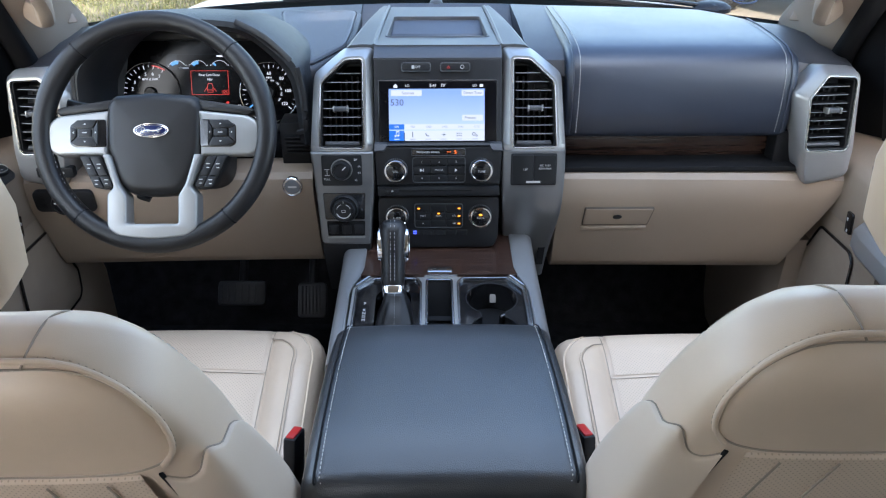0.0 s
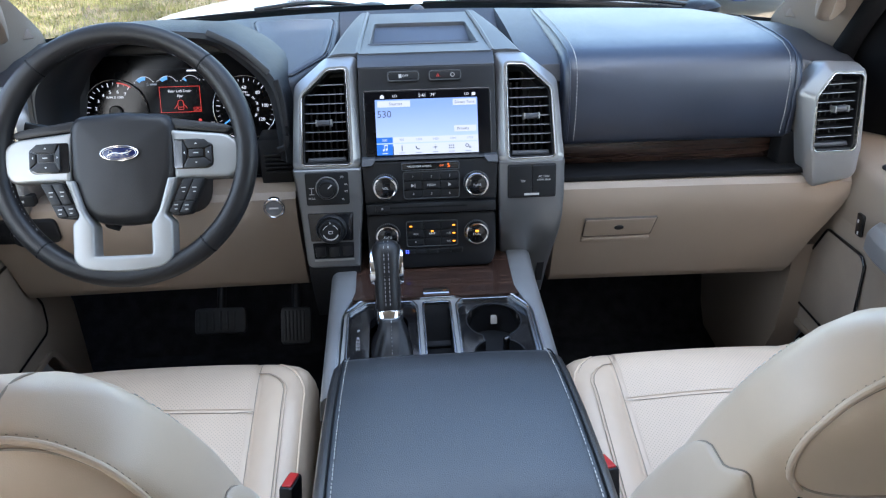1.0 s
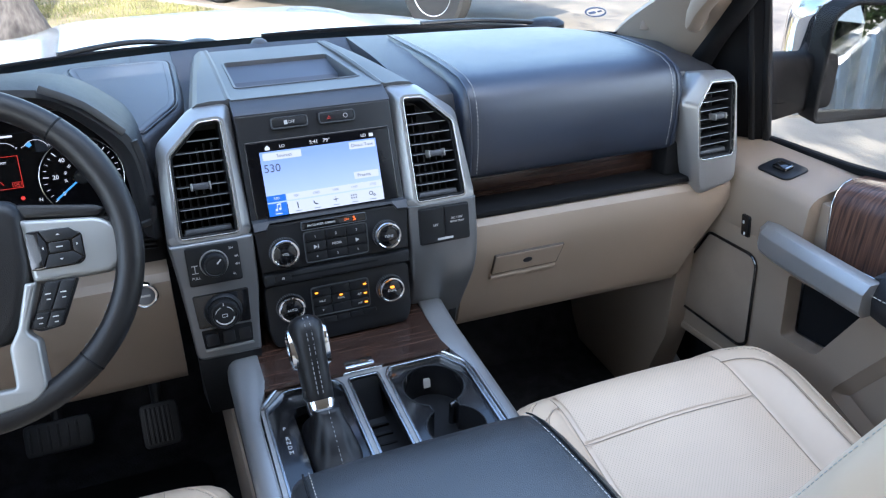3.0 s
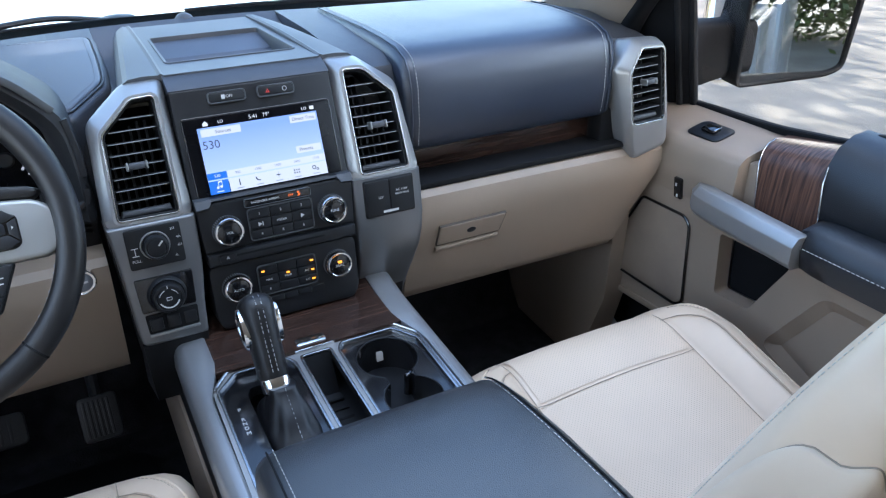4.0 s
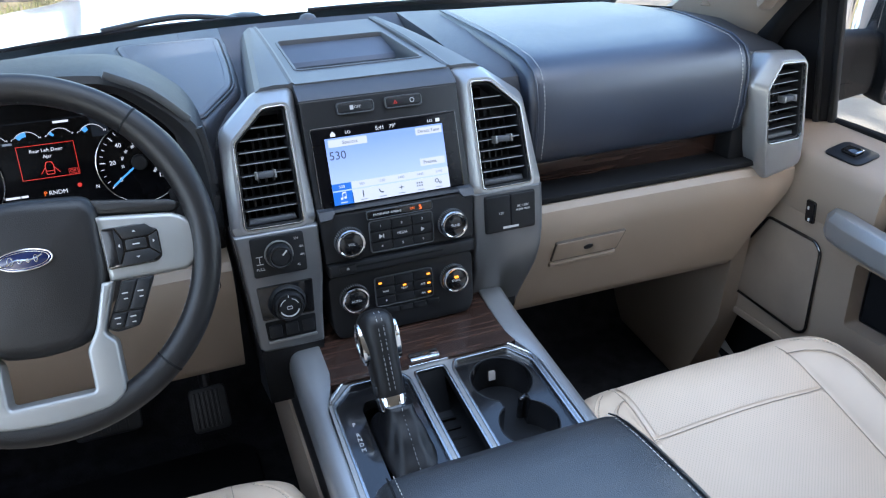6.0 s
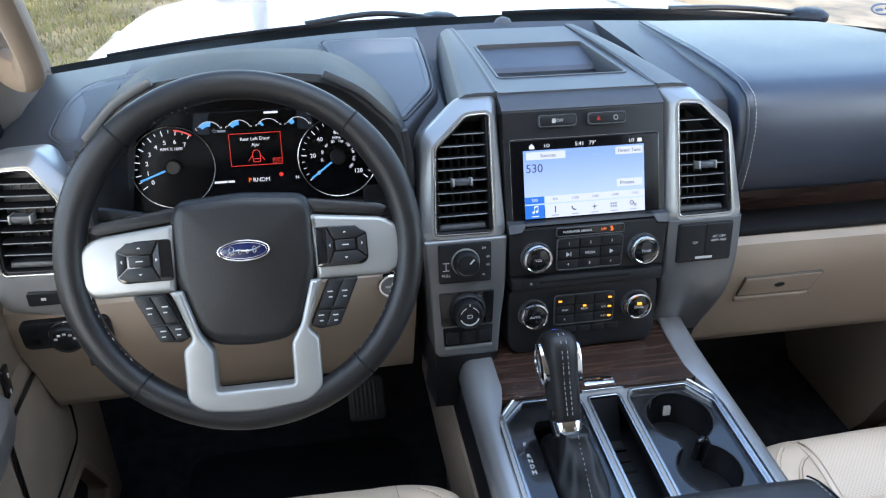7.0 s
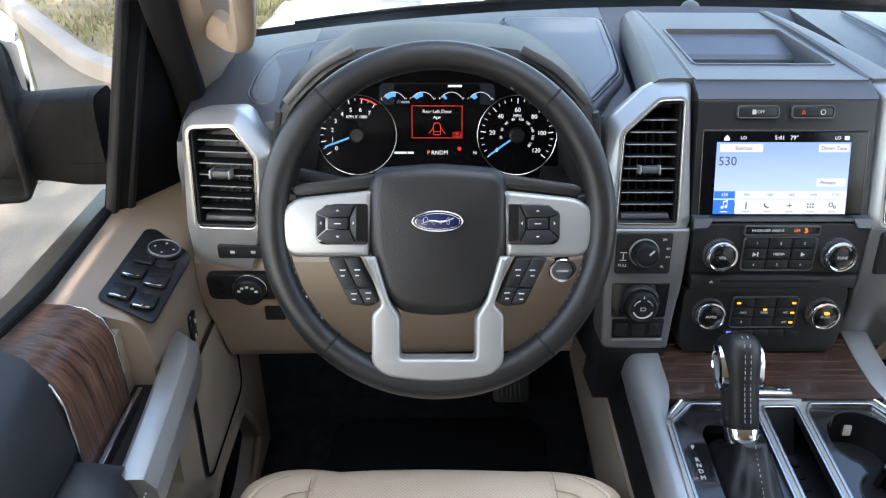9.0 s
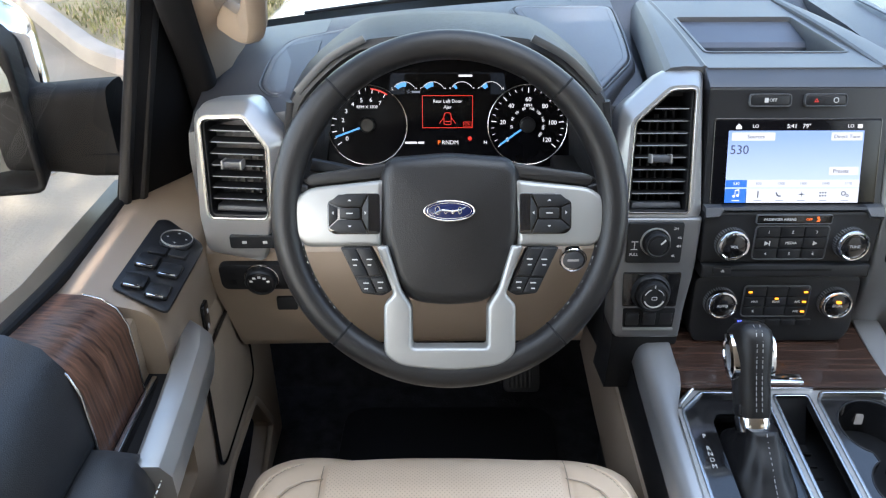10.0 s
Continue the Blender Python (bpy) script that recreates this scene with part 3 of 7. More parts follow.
for s, tag in ((-1, "left"), (1, "right")):
    rail = part("roof_rail_" + tag, loft([[(0.66, y, 1.33 - d), (0.70, y, 1.30 - d), (0.90, y, 1.30 - d), (0.90, y, 1.36 - d), (0.80, y, 1.42 - d), (0.66, y, 1.42 - d)] for y, d in ((-1.0, 0), (0.5, 0), (0.84, 0.01))]), LINER, m=mirrored(s))
    tagged(rail, "beige roof rail trim above the doors", "roof rail", kind="structure")
rear_rail = part("roof_rail_rear", block(-0.80, 0.80, -1.02, -0.86, 1.30, 1.43, 0.01), LINER)
tagged(rear_rail, "beige roof rail trim above the rear window", "roof rail", kind="structure")

TINT = pane_material("privacy_glass", (0.10, 0.11, 0.11), 0.05)
rear_pane = part("rear_window", sheet(lambda x, z: (x, -0.95, z), (-0.63, 0.63), (0.84, 1.25)), TINT)
tagged(rear_pane, "dark tinted rear window glass", "window", kind="structure")
side_pane = part("rear_side_window", sheet(lambda y, z: (0.918, y, z), (-0.86, 0.19), (0.74, 1.29)), TINT)
tagged(side_pane, "dark tinted rear door window glass", "window", kind="structure")

# white bonnet, cowl and body sides
body = thing("truck_body", (0, 2.5, GROUND), "white painted pickup truck body with flat bonnet", "truck body")


def bonnet_point(x, y):
    t = (y - 1.93) / 1.25
    bulge = 0.028 / (1 + math.exp(-(0.50 - abs(x)) * 40))
    return (x * (1 - 0.05 * t * t), y - 0.12 * (x / 0.9) ** 2 * (1 if t > 0.5 else 2 * t), 0.775 - 0.045 * t - 0.10 * max(0, t - 0.75) ** 1.5 - 0.05 * (x / 0.9) ** 4 + bulge)


part("bonnet", sheet(bonnet_point, steps(-0.86, 0.86, 34), steps(1.90, 3.18, 14)), PAINT, body)
part("cowl", sheet(lambda x, y: (x, base_y(x) + y, 0.835 - 0.55 * y - 0.04 * (x / 0.8) ** 2), steps(-0.84, 0.84, 20), steps(0.0, 0.13, 3)), TRIM, body, "black plastic cowl")
for s in (-1, 1):
    fender = sheet(lambda y, k: (s * (0.85 + 0.14 * math.sin(k)), y, 0.715 - 0.055 * (y - 1.84) - 0.05 * max(0, y - 2.8) - 0.14 * (1 - math.cos(k))), steps(1.84, 3.2, 8), steps(0, 1.57, 6))
    part("wing", fender, PAINT, body)
    part("wing_side", block(*(sorted((s * 0.95, s * 0.99))), 1.52, 3.2, -0.2, 0.58, 0.015), PAINT, body)
    part("rear_door_skin", block(*(sorted((s * 0.93, s * 0.98))), -1.0, 0.26, -0.25, 0.70, 0.02), PAINT, body)
    cab = holed([(0.28, 0.68), (0.28, 1.40), (-1.0, 1.40), (-1.0, 0.68)], [[(0.17, 0.76), (0.10, 1.27), (-0.72, 1.25), (-0.84, 0.76)]], 0, 0.025)
    part("cab_side", cab, GLOSS, body, m=mirrored(s) @ Matrix(((0, 0, -1, 0.935), (1, 0, 0, 0), (0, 1, 0, 0), (0, 0, 0, 1))))
    part("bed_side", block(*(sorted((s * 0.94, s * 1.0))), -2.9, -1.02, -0.2, 0.72, 0.03), PAINT, body)
    road_wheel(body, s * 0.90, 2.55, 0.40, s * 90)
    road_wheel(body, s * 0.90, -1.95, 0.40, s * 90)

for x0, x1, lift in ((-0.70, -0.10, 0.0), (0.02, 0.66, 0.004)):
    wiper = thing("windscreen_wiper", (x0, base_y(x0), 0.83), "black windscreen wiper resting at the glass base", "wiper", "wipers")
    blade = [(x, base_y(x) + 0.035, base_z(x) - 0.006 + lift + 0.004 * math.sin((x - x0) / (x1 - x0) * 3.14)) for x in steps(x0, x1, 12)]
    part("blade", sweep(blade, superring(0.006, 0.006, 10, 3)), RUBBER, wiper)
    arm = [(x0 + 0.34, base_y(x0 + 0.34) + 0.04, base_z(x0 + 0.34) + 0.004 + lift), (x0 + 0.48, base_y(x0 + 0.48) + 0.055, base_z(x0 + 0.48) + 0.008 + lift), (x1 + 0.02, base_y(x1) + 0.085, 0.852)]
    part("arm", sweep(smooth_path(arm, 6), superring(0.009, 0.005, 10, 3)), TRIM, wiper)
    part("pivot_cap", moved(lathe([(0.036, 0.0), (0.035, 0.010), (0.024, 0.018), (0.005, 0.020)], 24), pose(x1 + 0.0, base_y(x1) + 0.085, 0.846, 10, 0, 0) @ Matrix.Diagonal((1.3, 0.8, 1, 1))), TRIM, wiper)


# ---- dashboard ----
dash = thing("dashboard", (0, 1.6, 0.6), "two-tone charcoal and beige truck dashboard with silver vent frames", "dashboard")
WX = -0.449                                   # steering wheel's middle


def body_ring(x, front, sink=0.0):
    yb, zb = base_y(x), base_z(x)
    low = front + (0.04 if 0.236 < x < 0.69 else 0.0)
    drop = 0.035 * max(0, (abs(x) - 0.60) / 0.2) ** 2 + sink
    return [(x, low + 0.02, 0.60), (x, low, 0.708), (x, front, 0.815 - drop), (x, front + 0.012, 0.842 - drop), (x, front + 0.045, 0.856 - drop * 0.95),
            (x, (front + yb) / 2, 0.868 - drop * 0.6), (x, yb - 0.05, zb + 0.002), (x, yb + 0.01, zb - 0.012), (x, yb + 0.02, 0.60)]


part("upper_body", loft([body_ring(x, 1.41) for x in steps(0.172, 0.80, 18)]), SOFT, dash)
part("upper_body", loft([body_ring(x, 1.43, 0.10) for x in steps(-0.165, 0.171, 6)]), SOFT, dash)
part("upper_body", loft([body_ring(x, 1.45, 0.040) for x in steps(-0.236, -0.166, 4)]), SOFT, dash)
part("upper_body", loft([body_ring(x, 1.545, 0.02) for x in steps(-0.640, -0.2365, 10)]), SOFT, dash)
part("upper_body", loft([body_ring(x, 1.395, 0.022) for x in steps(-0.80, -0.641, 6)]), SOFT, dash)

# stitched pad over the passenger side
PADX0, PADX1 = 0.2405, 0.668


def pad_ring(x):
    e = min(1.0, min(x - PADX0, PADX1 - x) / 0.022)
    k = math.sqrt(max(0.0, 1 - (1 - e) ** 2)) * 0.016 - 0.012
    yb = base_y(x) - 0.055 - 0.16 * max(0, (x - 0.56) / 0.11) ** 2
    prof = [(1.408, 0.708), (1.388, 0.704), (1.375, 0.715), (1.370, 0.76), (1.372, 0.81), (1.380, 0.838), (1.396, 0.858), (1.425, 0.868), (1.48, 0.873), (1.56, 0.876), (yb - 0.02, 0.875), (yb, 0.868)]
    out = []
    for i, (y, z) in enumerate(prof):
        w = min(1.0, i / 4)
        if i <= 5:
            out.append((x, y - k * 0.9 + 0.004, z))
        else:
            out.append((x, y - k * 0.9 * max(0, 1 - (i - 5) / 3), z + k * min(1, (i - 4) / 3) - 0.004))
    out += [(x, yb, 0.80), (x, 1.45, 0.74)]
    return out


xs = [PADX0 + d for d in (0, 0.002, 0.006, 0.012, 0.022)] + steps(0.30, 0.62, 8) + [PADX1 - d for d in (0.022, 0.012, 0.006, 0.002, 0)]
pad = part("dash_pad", loft([pad_ring(x) for x in xs]), PAD, dash, "black leather pad coloured with sky reflection, pale stitching", sharp=50)
for sx in (PADX0 + 0.022, PADX1 - 0.028):
    ring = pad_ring(sx)
    part("stitching", stitches([Vector(p) + Vector((0, -0.0012, 0.001)) for p in ring[2:11]], up=(1, 0, 0)), THREAD, pad, "pale stitching")
    part("piping", sweep([Vector(p) + Vector((math.copysign(0.012, 0.45 - sx) * -1.0, -0.0005, 0.0)) for p in ring[2:11]], 0.0016, up=(1, 0, 0)), PAD, pad)

# leather pads on top at both sides of the hood, sloping forward, each on a rounded plinth with a double seam
SLOPE = pose(0, 1.46, 0.830, 7.5, 0, 0) @ pose(0, -1.46, 0)
for poly, plinth in (([(-0.2445, 1.455), (-0.236, 1.455), (-0.181, 1.545), (-0.176, 1.62), (-0.174, 1.755), (-0.34, 1.755), (-0.315, 1.64)],
                      [(-0.250, 1.438), (-0.232, 1.438), (-0.170, 1.538), (-0.164, 1.62), (-0.162, 1.770), (-0.35, 1.770), (-0.335, 1.64), (-0.262, 1.48)]),
                     ([(-0.648, 1.455), (-0.686, 1.432), (-0.710, 1.466), (-0.709, 1.55), (-0.690, 1.618), (-0.560, 1.690), (-0.583, 1.640)],
                      [(-0.640, 1.440), (-0.688, 1.414), (-0.724, 1.458), (-0.723, 1.555), (-0.700, 1.632), (-0.54, 1.715), (-0.555, 1.640)])):
    edge = fillet(poly, 0.020, 5)
    part("pad_plinth", plate(fillet(plinth, 0.022, 5), -0.14, -0.002, 0.012, 4), SOFT, dash, m=SLOPE)
    top = part("top_pad", plate(edge, -0.006, 0.0035, 0.004, 3), PADTOP, dash, "stitched charcoal leather pad", m=SLOPE)
    part("piping", sweep([(*p, 0.0) for p in inset(edge, -0.003)], 0.0018, closed=True), SOFT, top, m=SLOPE)
    part("stitching", stitches([(*p, 0.0037) for p in inset(edge, 0.009)], 0.005, 0.003, 0.0005), GREYTHREAD, top, m=SLOPE)

# instrument brow
ARCH = [(-0.212, 0.70), (-0.208, 0.80), (-0.196, 0.850), (-0.155, 0.893), (-0.112, 0.920), (-0.06, 0.928), (0, 0.930)]
ARCH = ARCH + [(-x, z) for x, z in reversed(ARCH[:-1])]


def arch_at(y, grow, drop, squeeze=1.0):
    return [Vector((WX + x * squeeze + (grow * x / 0.2), y, z - drop * (z > 0.71) + grow * (z > 0.71))) for x, z in ARCH]


rings = [arch_at(1.50, -0.030, 0.012), arch_at(1.42, -0.026, 0.004), arch_at(1.372, -0.018, 0.0), arch_at(1.360, -0.008, 0), arch_at(1.364, 0.0, 0.0),
         arch_at(1.40, 0.004, 0.002), arch_at(1.47, 0.006, 0.008), arch_at(1.56, 0.010, 0.030), arch_at(1.66, 0.012, 0.062), arch_at(1.70, 0.012, 0.10)]
brow = part("instrument_brow", loft([smooth_path(r, 3) for r in rings], closed=False, caps=False), BROWSKIN, dash, "charcoal hood over the gauges", sharp=60)
for s in (-1, 1):
    run = [Vector((WX + s * x, 1.3545 + 0.004 * k, z)) for k, (x, z) in enumerate(((0.101, 0.928), (0.148, 0.901), (0.190, 0.858)))]
    part("silver_strip", sweep(smooth_path(run, 4), superring(0.0022, 0.0050, 12, 3)), GREYBAND, brow, "dark satin strip")
    low = [Vector((WX + s * x, 1.365, z)) for x, z in ((0.200, 0.845), (0.207, 0.80), (0.207, 0.735), (0.190, 0.722))]
    part("edge_trim", sweep(smooth_path(low, 4), superring(0.0045, 0.005, 10, 3)), BROWSKIN, brow)

# gauges
GM = pose(WX, 1.500, 0.768, 90 - 17, 0, 0)
cluster = part("gauge_panel", plate(fillet([(-0.19, -0.075), (0.19, -0.075), (0.19, 0.05), (0.15, 0.10), (-0.15, 0.10), (-0.19, 0.05)], 0.02), -0.02, 0.0, 0), BLACKLIT, dash, "black lit instrument cluster", m=GM)
part("bezel", hoop(fillet([(-0.20, -0.085), (0.20, -0.085), (0.20, 0.055), (0.155, 0.115), (-0.155, 0.115), (-0.20, 0.055)], 0.02), fillet([(-0.185, -0.07), (0.185, -0.07), (0.185, 0.045), (0.145, 0.092), (-0.145, 0.092), (-0.185, 0.045)], 0.02), -0.02, 0.02, 0.004), TRIM, cluster, m=GM)


def dial(cx, numbers, legend, a0, a1, needle, per):
    face = part("dial", plate(disc(0.0565, 48, cx, -0.008), 0, 0.002, 0), BLACKLIT, cluster, m=GM)
    part("chrome_ring", hoop(disc(0.0592, 48, cx, -0.008), disc(0.0572, 48, cx, -0.008), 0, 0.006, 0.001), DULLCHROME, face, m=GM)
    ticks, k = [], (len(numbers) - 1) * per
    for i in range(k + 1):
        a = a0 + (a1 - a0) * i / k
        long = 0.0075 if i % per == 0 else 0.0045
        ticks.append(moved(plate(rect(long, 0.0012 if i % per == 0 else 0.0007), 0.002, 0.0026, 0), pose(cx, -0.008, 0, 0, 0, a) @ pose(0.0535 - long / 2, 0, 0)))
    part("tick_marks", merge(*ticks), WHITELIT, face, m=GM)
    figs = []
    for i, word in enumerate(numbers):
        a = radians(a0 + (a1 - a0) * i / (len(numbers) - 1))
        figs.append(lettering(word, 0.0088, cx + 0.0365 * math.cos(a), -0.008 + 0.0365 * math.sin(a), 0.0024))
    part("numerals", merge(*figs), WHITELIT, face, m=GM)
    part("legend", lettering(legend, 0.006, cx, 0.018 if per < 4 else 0.020, 0.0024), WHITELIT, face, m=GM)
    a = radians(needle)
    p, q = Vector((cx + 0.012 * math.cos(a), -0.008 + 0.012 * math.sin(a), 0.006)), Vector((cx + 0.050 * math.cos(a), -0.008 + 0.050 * math.sin(a), 0.005))
    part("needle", sweep([p, q], [(-0.0013, -0.0006), (0.0013, -0.0006), (0.0011, 0.0006), (-0.0011, 0.0006)]), BLUELIT, face, "blue lit needle", m=GM)
    part("needle_hub", moved(lathe([(0.0115, 0), (0.0115, 0.006), (0.009, 0.008)], 28), pose(cx, -0.008, 0.002)), TRIM, face, m=GM)
    return face


tach = dial(-0.1175, [str(i) for i in range(8)], "RPM X 1000", 213, 59, 200, 2)
part("red_zone", band(-0.1175, -0.008, 0.0515, 0.0535, 84, 56, 0.002, 0.003), REDLIT, tach, m=GM)
speed = dial(0.1175, [str(i) for i in range(0, 121, 20)], "MPH", 217, -38, 216, 4)
inner_figs = []
for i in range(10):
    a = radians(216 - 252 * i / 9)
    inner_figs.append(lettering(str(i * 20), 0.0052, 0.1175 + 0.0235 * math.cos(a), -0.008 + 0.0235 * math.sin(a), 0.0024, turn=math.degrees(a) - 90))
part("inner_numerals", merge(*inner_figs), WHITELIT, speed, m=GM)

info = part("info_display", plate(rect(0.125, 0.095, 0.004, 2, 0.0, 0.018), 0, 0.0015, 0), BLACKLIT, cluster, "lit message display", m=GM)
part("message_frame", hoop(rect(0.074, 0.047, x=0, y=0.011), rect(0.0725, 0.0455, x=0, y=0.011), 0.0015, 0.0022, 0.0002), REDLIT, info, "red lit frame", m=GM)
part("message_words", merge(lettering("Rear Left Door", 0.0068, 0, 0.026, 0.0018), lettering("Ajar", 0.0068, 0, 0.0175, 0.0018)), WHITELIT, info, m=GM)
outline = fillet([(-0.004, 0.016), (0.004, 0.016), (0.006, 0.010), (0.0055, -0.002), (-0.0055, -0.002), (-0.006, 0.010)], 0.002)
car = merge(hoop(outline, inset(outline, 0.001), 0.0015, 0.002, 0.0002), plate([(-0.006, 0.007), (-0.0115, 0.0), (-0.0125, 0.0), (-0.0065, 0.008)], 0.0015, 0.002, 0),
            plate([(0.006, 0.007), (0.0115, 0.0), (0.0125, 0.0), (0.0065, 0.008)], 0.0015, 0.002, 0), plate(rect(0.008, 0.001, x=0, y=0.003), 0.0015, 0.002, 0))
part("door_ajar_sign", car, REDLIT, info, m=GM @ pose(0, -0.006, 0))
part("ok_sign", merge(lettering("OK", 0.006, 0.029, -0.007, 0.0018), hoop(rect(0.012, 0.007, x=0.029, y=-0.007), rect(0.011, 0.006, x=0.029, y=-0.007), 0.0015, 0.002, 0.0002)), REDLIT, info, m=GM)
part("menu_bar", plate(rect(0.123, 0.008, 0.001, 2, 0, 0.0395), 0.0015, 0.002, 0), BLACKLIT, info, m=GM)
part("menu_words", merge(lettering("\u2606", 0.008, -0.056, 0.0395, 0.0018), plate(rect(0.012, 0.003, x=-0.046, y=0.0395), 0.0018, 0.0022, 0)), GREYLIT, info, m=GM)
small = [plate(rect(0.018, 0.003, x=-0.054, y=-0.034), 0.0015, 0.002, 0), plate(rect(0.009, 0.003, x=-0.039, y=-0.034), 0.0015, 0.002, 0), lettering("RNDM", 0.0085, 0.004, -0.034, 0.0018),
         lettering("N", 0.007, 0.056, -0.034, 0.0018), plate(rect(0.02, 0.003, x=0.026, y=0.0625), 0.0015, 0.002, 0)]
part("readouts", merge(*small), WHITELIT, info, m=GM)
part("park_sign", lettering("P", 0.0085, -0.0125, -0.034, 0.0018), ORANGE, info, m=GM)
part("warning_sign", plate(disc(0.003, 12, 0.033, -0.028), 0.0015, 0.002, 0), REDLIT, info, m=GM)
strip = part("gauge_strip", plate(fillet([(-0.086, 0.036), (0.086, 0.036), (0.082, 0.0665), (-0.082, 0.0665)], 0.004), 0, 0.0012, 0), material("dim_lit_strip", (0.006, 0.007, 0.009), 0.2, specular=0.2, glow=(0.25, 0.32, 0.45), glow_strength=0.006), cluster, m=GM)
for i, words in enumerate(("LH", "CH", "EF", "CH")):
    gx = -0.063 + 0.042 * i
    part("gauge_scale", merge(band(gx, 0.036, 0.0175, 0.0182, 145, 35, 0.0012, 0.0018), lettering(words[0], 0.0055, gx - 0.017, 0.044, 0.0015), lettering(words[1], 0.0055, gx + 0.017, 0.044, 0.0015)), WHITELIT, strip, m=GM)
    part("gauge_fill", band(gx, 0.036, 0.011, 0.0172, 140, (78, 88, 125, 112)[i], 0.0012, 0.0016), BLUELIT, strip, "blue lit gauge", m=GM)

# ---- centre stack ----


def slats(parent, poly, m, tab_at, count=8, first=0.14, pitch=0.1025):
    """Black louvres with painted glints on their front edges across a vent opening, and the grey setting tab."""
    zs = [p[1] for p in poly]
    z0, z1 = min(zs), max(zs)
    k = len(poly)

    def span(z):
        xs = []
        for i in range(k):
            (xa, za), (xb, zb) = poly[i - 1], poly[i]
            if (za > z) != (zb > z):
                xs.append(xa + (xb - xa) * (z - za) / (zb - za))
        return min(xs), max(xs)

    for i in range(count):
        z = z1 - (z1 - z0) * (first + pitch * i)
        a, b = span(z)
        lean = pose(0, z, -0.007, 6, 0, 0)
        blade = part("slat", moved(block(a, b, -0.0012, 0.0012, -0.020, 0.0, 0.0005, 1), lean), RUBBER, parent, m=m)
        part("slat_glint", moved(block(a + 0.002, b - 0.002, -0.0007, 0.0007, -0.0002, 0.0008, 0.0003, 1), lean), SLAT, blade, "pale glint painted along the slat edge", m=m)
    for x in steps(min(p[0] for p in poly), max(p[0] for p in poly), 7)[1:-1]:
        a, b = z0 + 0.004, z1 - 0.004 - 0.9 * max(0.0, (poly[0][0] - x) if poly[0][0] < 0 else (x - poly[0][0]))
        part("upright_vane", block(x - 0.0012, x + 0.0012, a, max(a + 0.03, b - 0.02), -0.058, -0.042, 0), SOFT, parent, m=m)
    part("vent_well", plate(inset(poly, -0.004), -0.085, -0.065, 0), RUBBER, parent, m=m)
    part("vent_lip", plate([(min(p[0] for p in poly) + 0.003, z0 + 0.001), (max(p[0] for p in poly) - 0.003, z0 + 0.001), (max(p[0] for p in poly) - 0.005, z0 + 0.010), (min(p[0] for p in poly) + 0.005, z0 + 0.010)], -0.03, -0.010, 0.004), SOFT, parent, m=m)
    tab = part("vent_tab", block(tab_at[0] - 0.012, tab_at[0] + 0.012, tab_at[1] - 0.0048, tab_at[1] + 0.0048, -0.012, 0.006, 0.0028), SOFT, parent, "black vent tab with pale ends", m=m)
    for s in (-1, 1):
        part("tab_end", block(tab_at[0] + s * 0.0125 - 0.0013, tab_at[0] + s * 0.0125 + 0.0013, tab_at[1] - 0.0058, tab_at[1] + 0.0058, -0.010, 0.0075, 0.001), SILVER, tab, "silver tab end", m=m)


def leaned(y, z, tilt, v):
    """A face leaning back by tilt degrees, on which the local height v lies at (y, z)."""
    return pose(0.003, y, z, 90 - tilt, 0, 0) @ pose(0, -v, 0)


def facet_frame(hole, outer, depths, n=4, r_in=0.006, r_out=0.012, rim=0.007, back=-0.075):
    """A vent surround: inner wall, narrow flat rim, then a broad chamfer falling back to the outline."""
    k = len(hole)
    a, b = fillet(hole, r_in, n), fillet(outer, r_out, n)
    d = [depths[i] for i in range(k) for _ in range(n + 1)]
    mid = inset(a, -rim)

    def mixed(t, lift):
        return [(m[0] + (q[0] - m[0]) * t, m[1] + (q[1] - m[1]) * t, e * t + lift) for m, q, e in zip(mid, b, d)]
    rings = [[(*p, -0.020) for p in a], [(*p, -0.001) for p in a], [(*p, 0.0005) for p in inset(a, -0.0012)], [(*p, 0.0005) for p in inset(a, -rim * 0.85)],
             mixed(0.06, -0.0004), mixed(0.80, 0.0), mixed(0.92, -0.0015), mixed(0.98, -0.0045), mixed(1.0, -0.009), [(p[0], p[1], min(e - 0.012, back)) for p, e in zip(inset(b, 0.003), d)]]
    return loft(rings, caps=False), a


stack = thing("centre_stack", (0, 1.40, 0.5), "black centre stack with lit touchscreen between silver vent frames", "centre stack")
UM = leaned(1.3493, 0.775, 20, 0.0)               # upper face with the screen
AM = leaned(1.312, 0.668, 7, -0.122)              # radio face
CM = leaned(1.308, 0.5765, 7, -0.217)             # climate face
PM = leaned(1.314, 0.667, 8, -0.1245)             # switches at both sides
OPEN = [(-0.167, 0.084), (-0.1365, 0.0855), (-0.137, -0.0735), (-0.2165, -0.0725), (-0.211, 0.043)]
RIM = [(-0.170, 0.112), (-0.1165, 0.112), (-0.1175, -0.0815), (-0.2355, -0.0815), (-0.228, 0.062)]
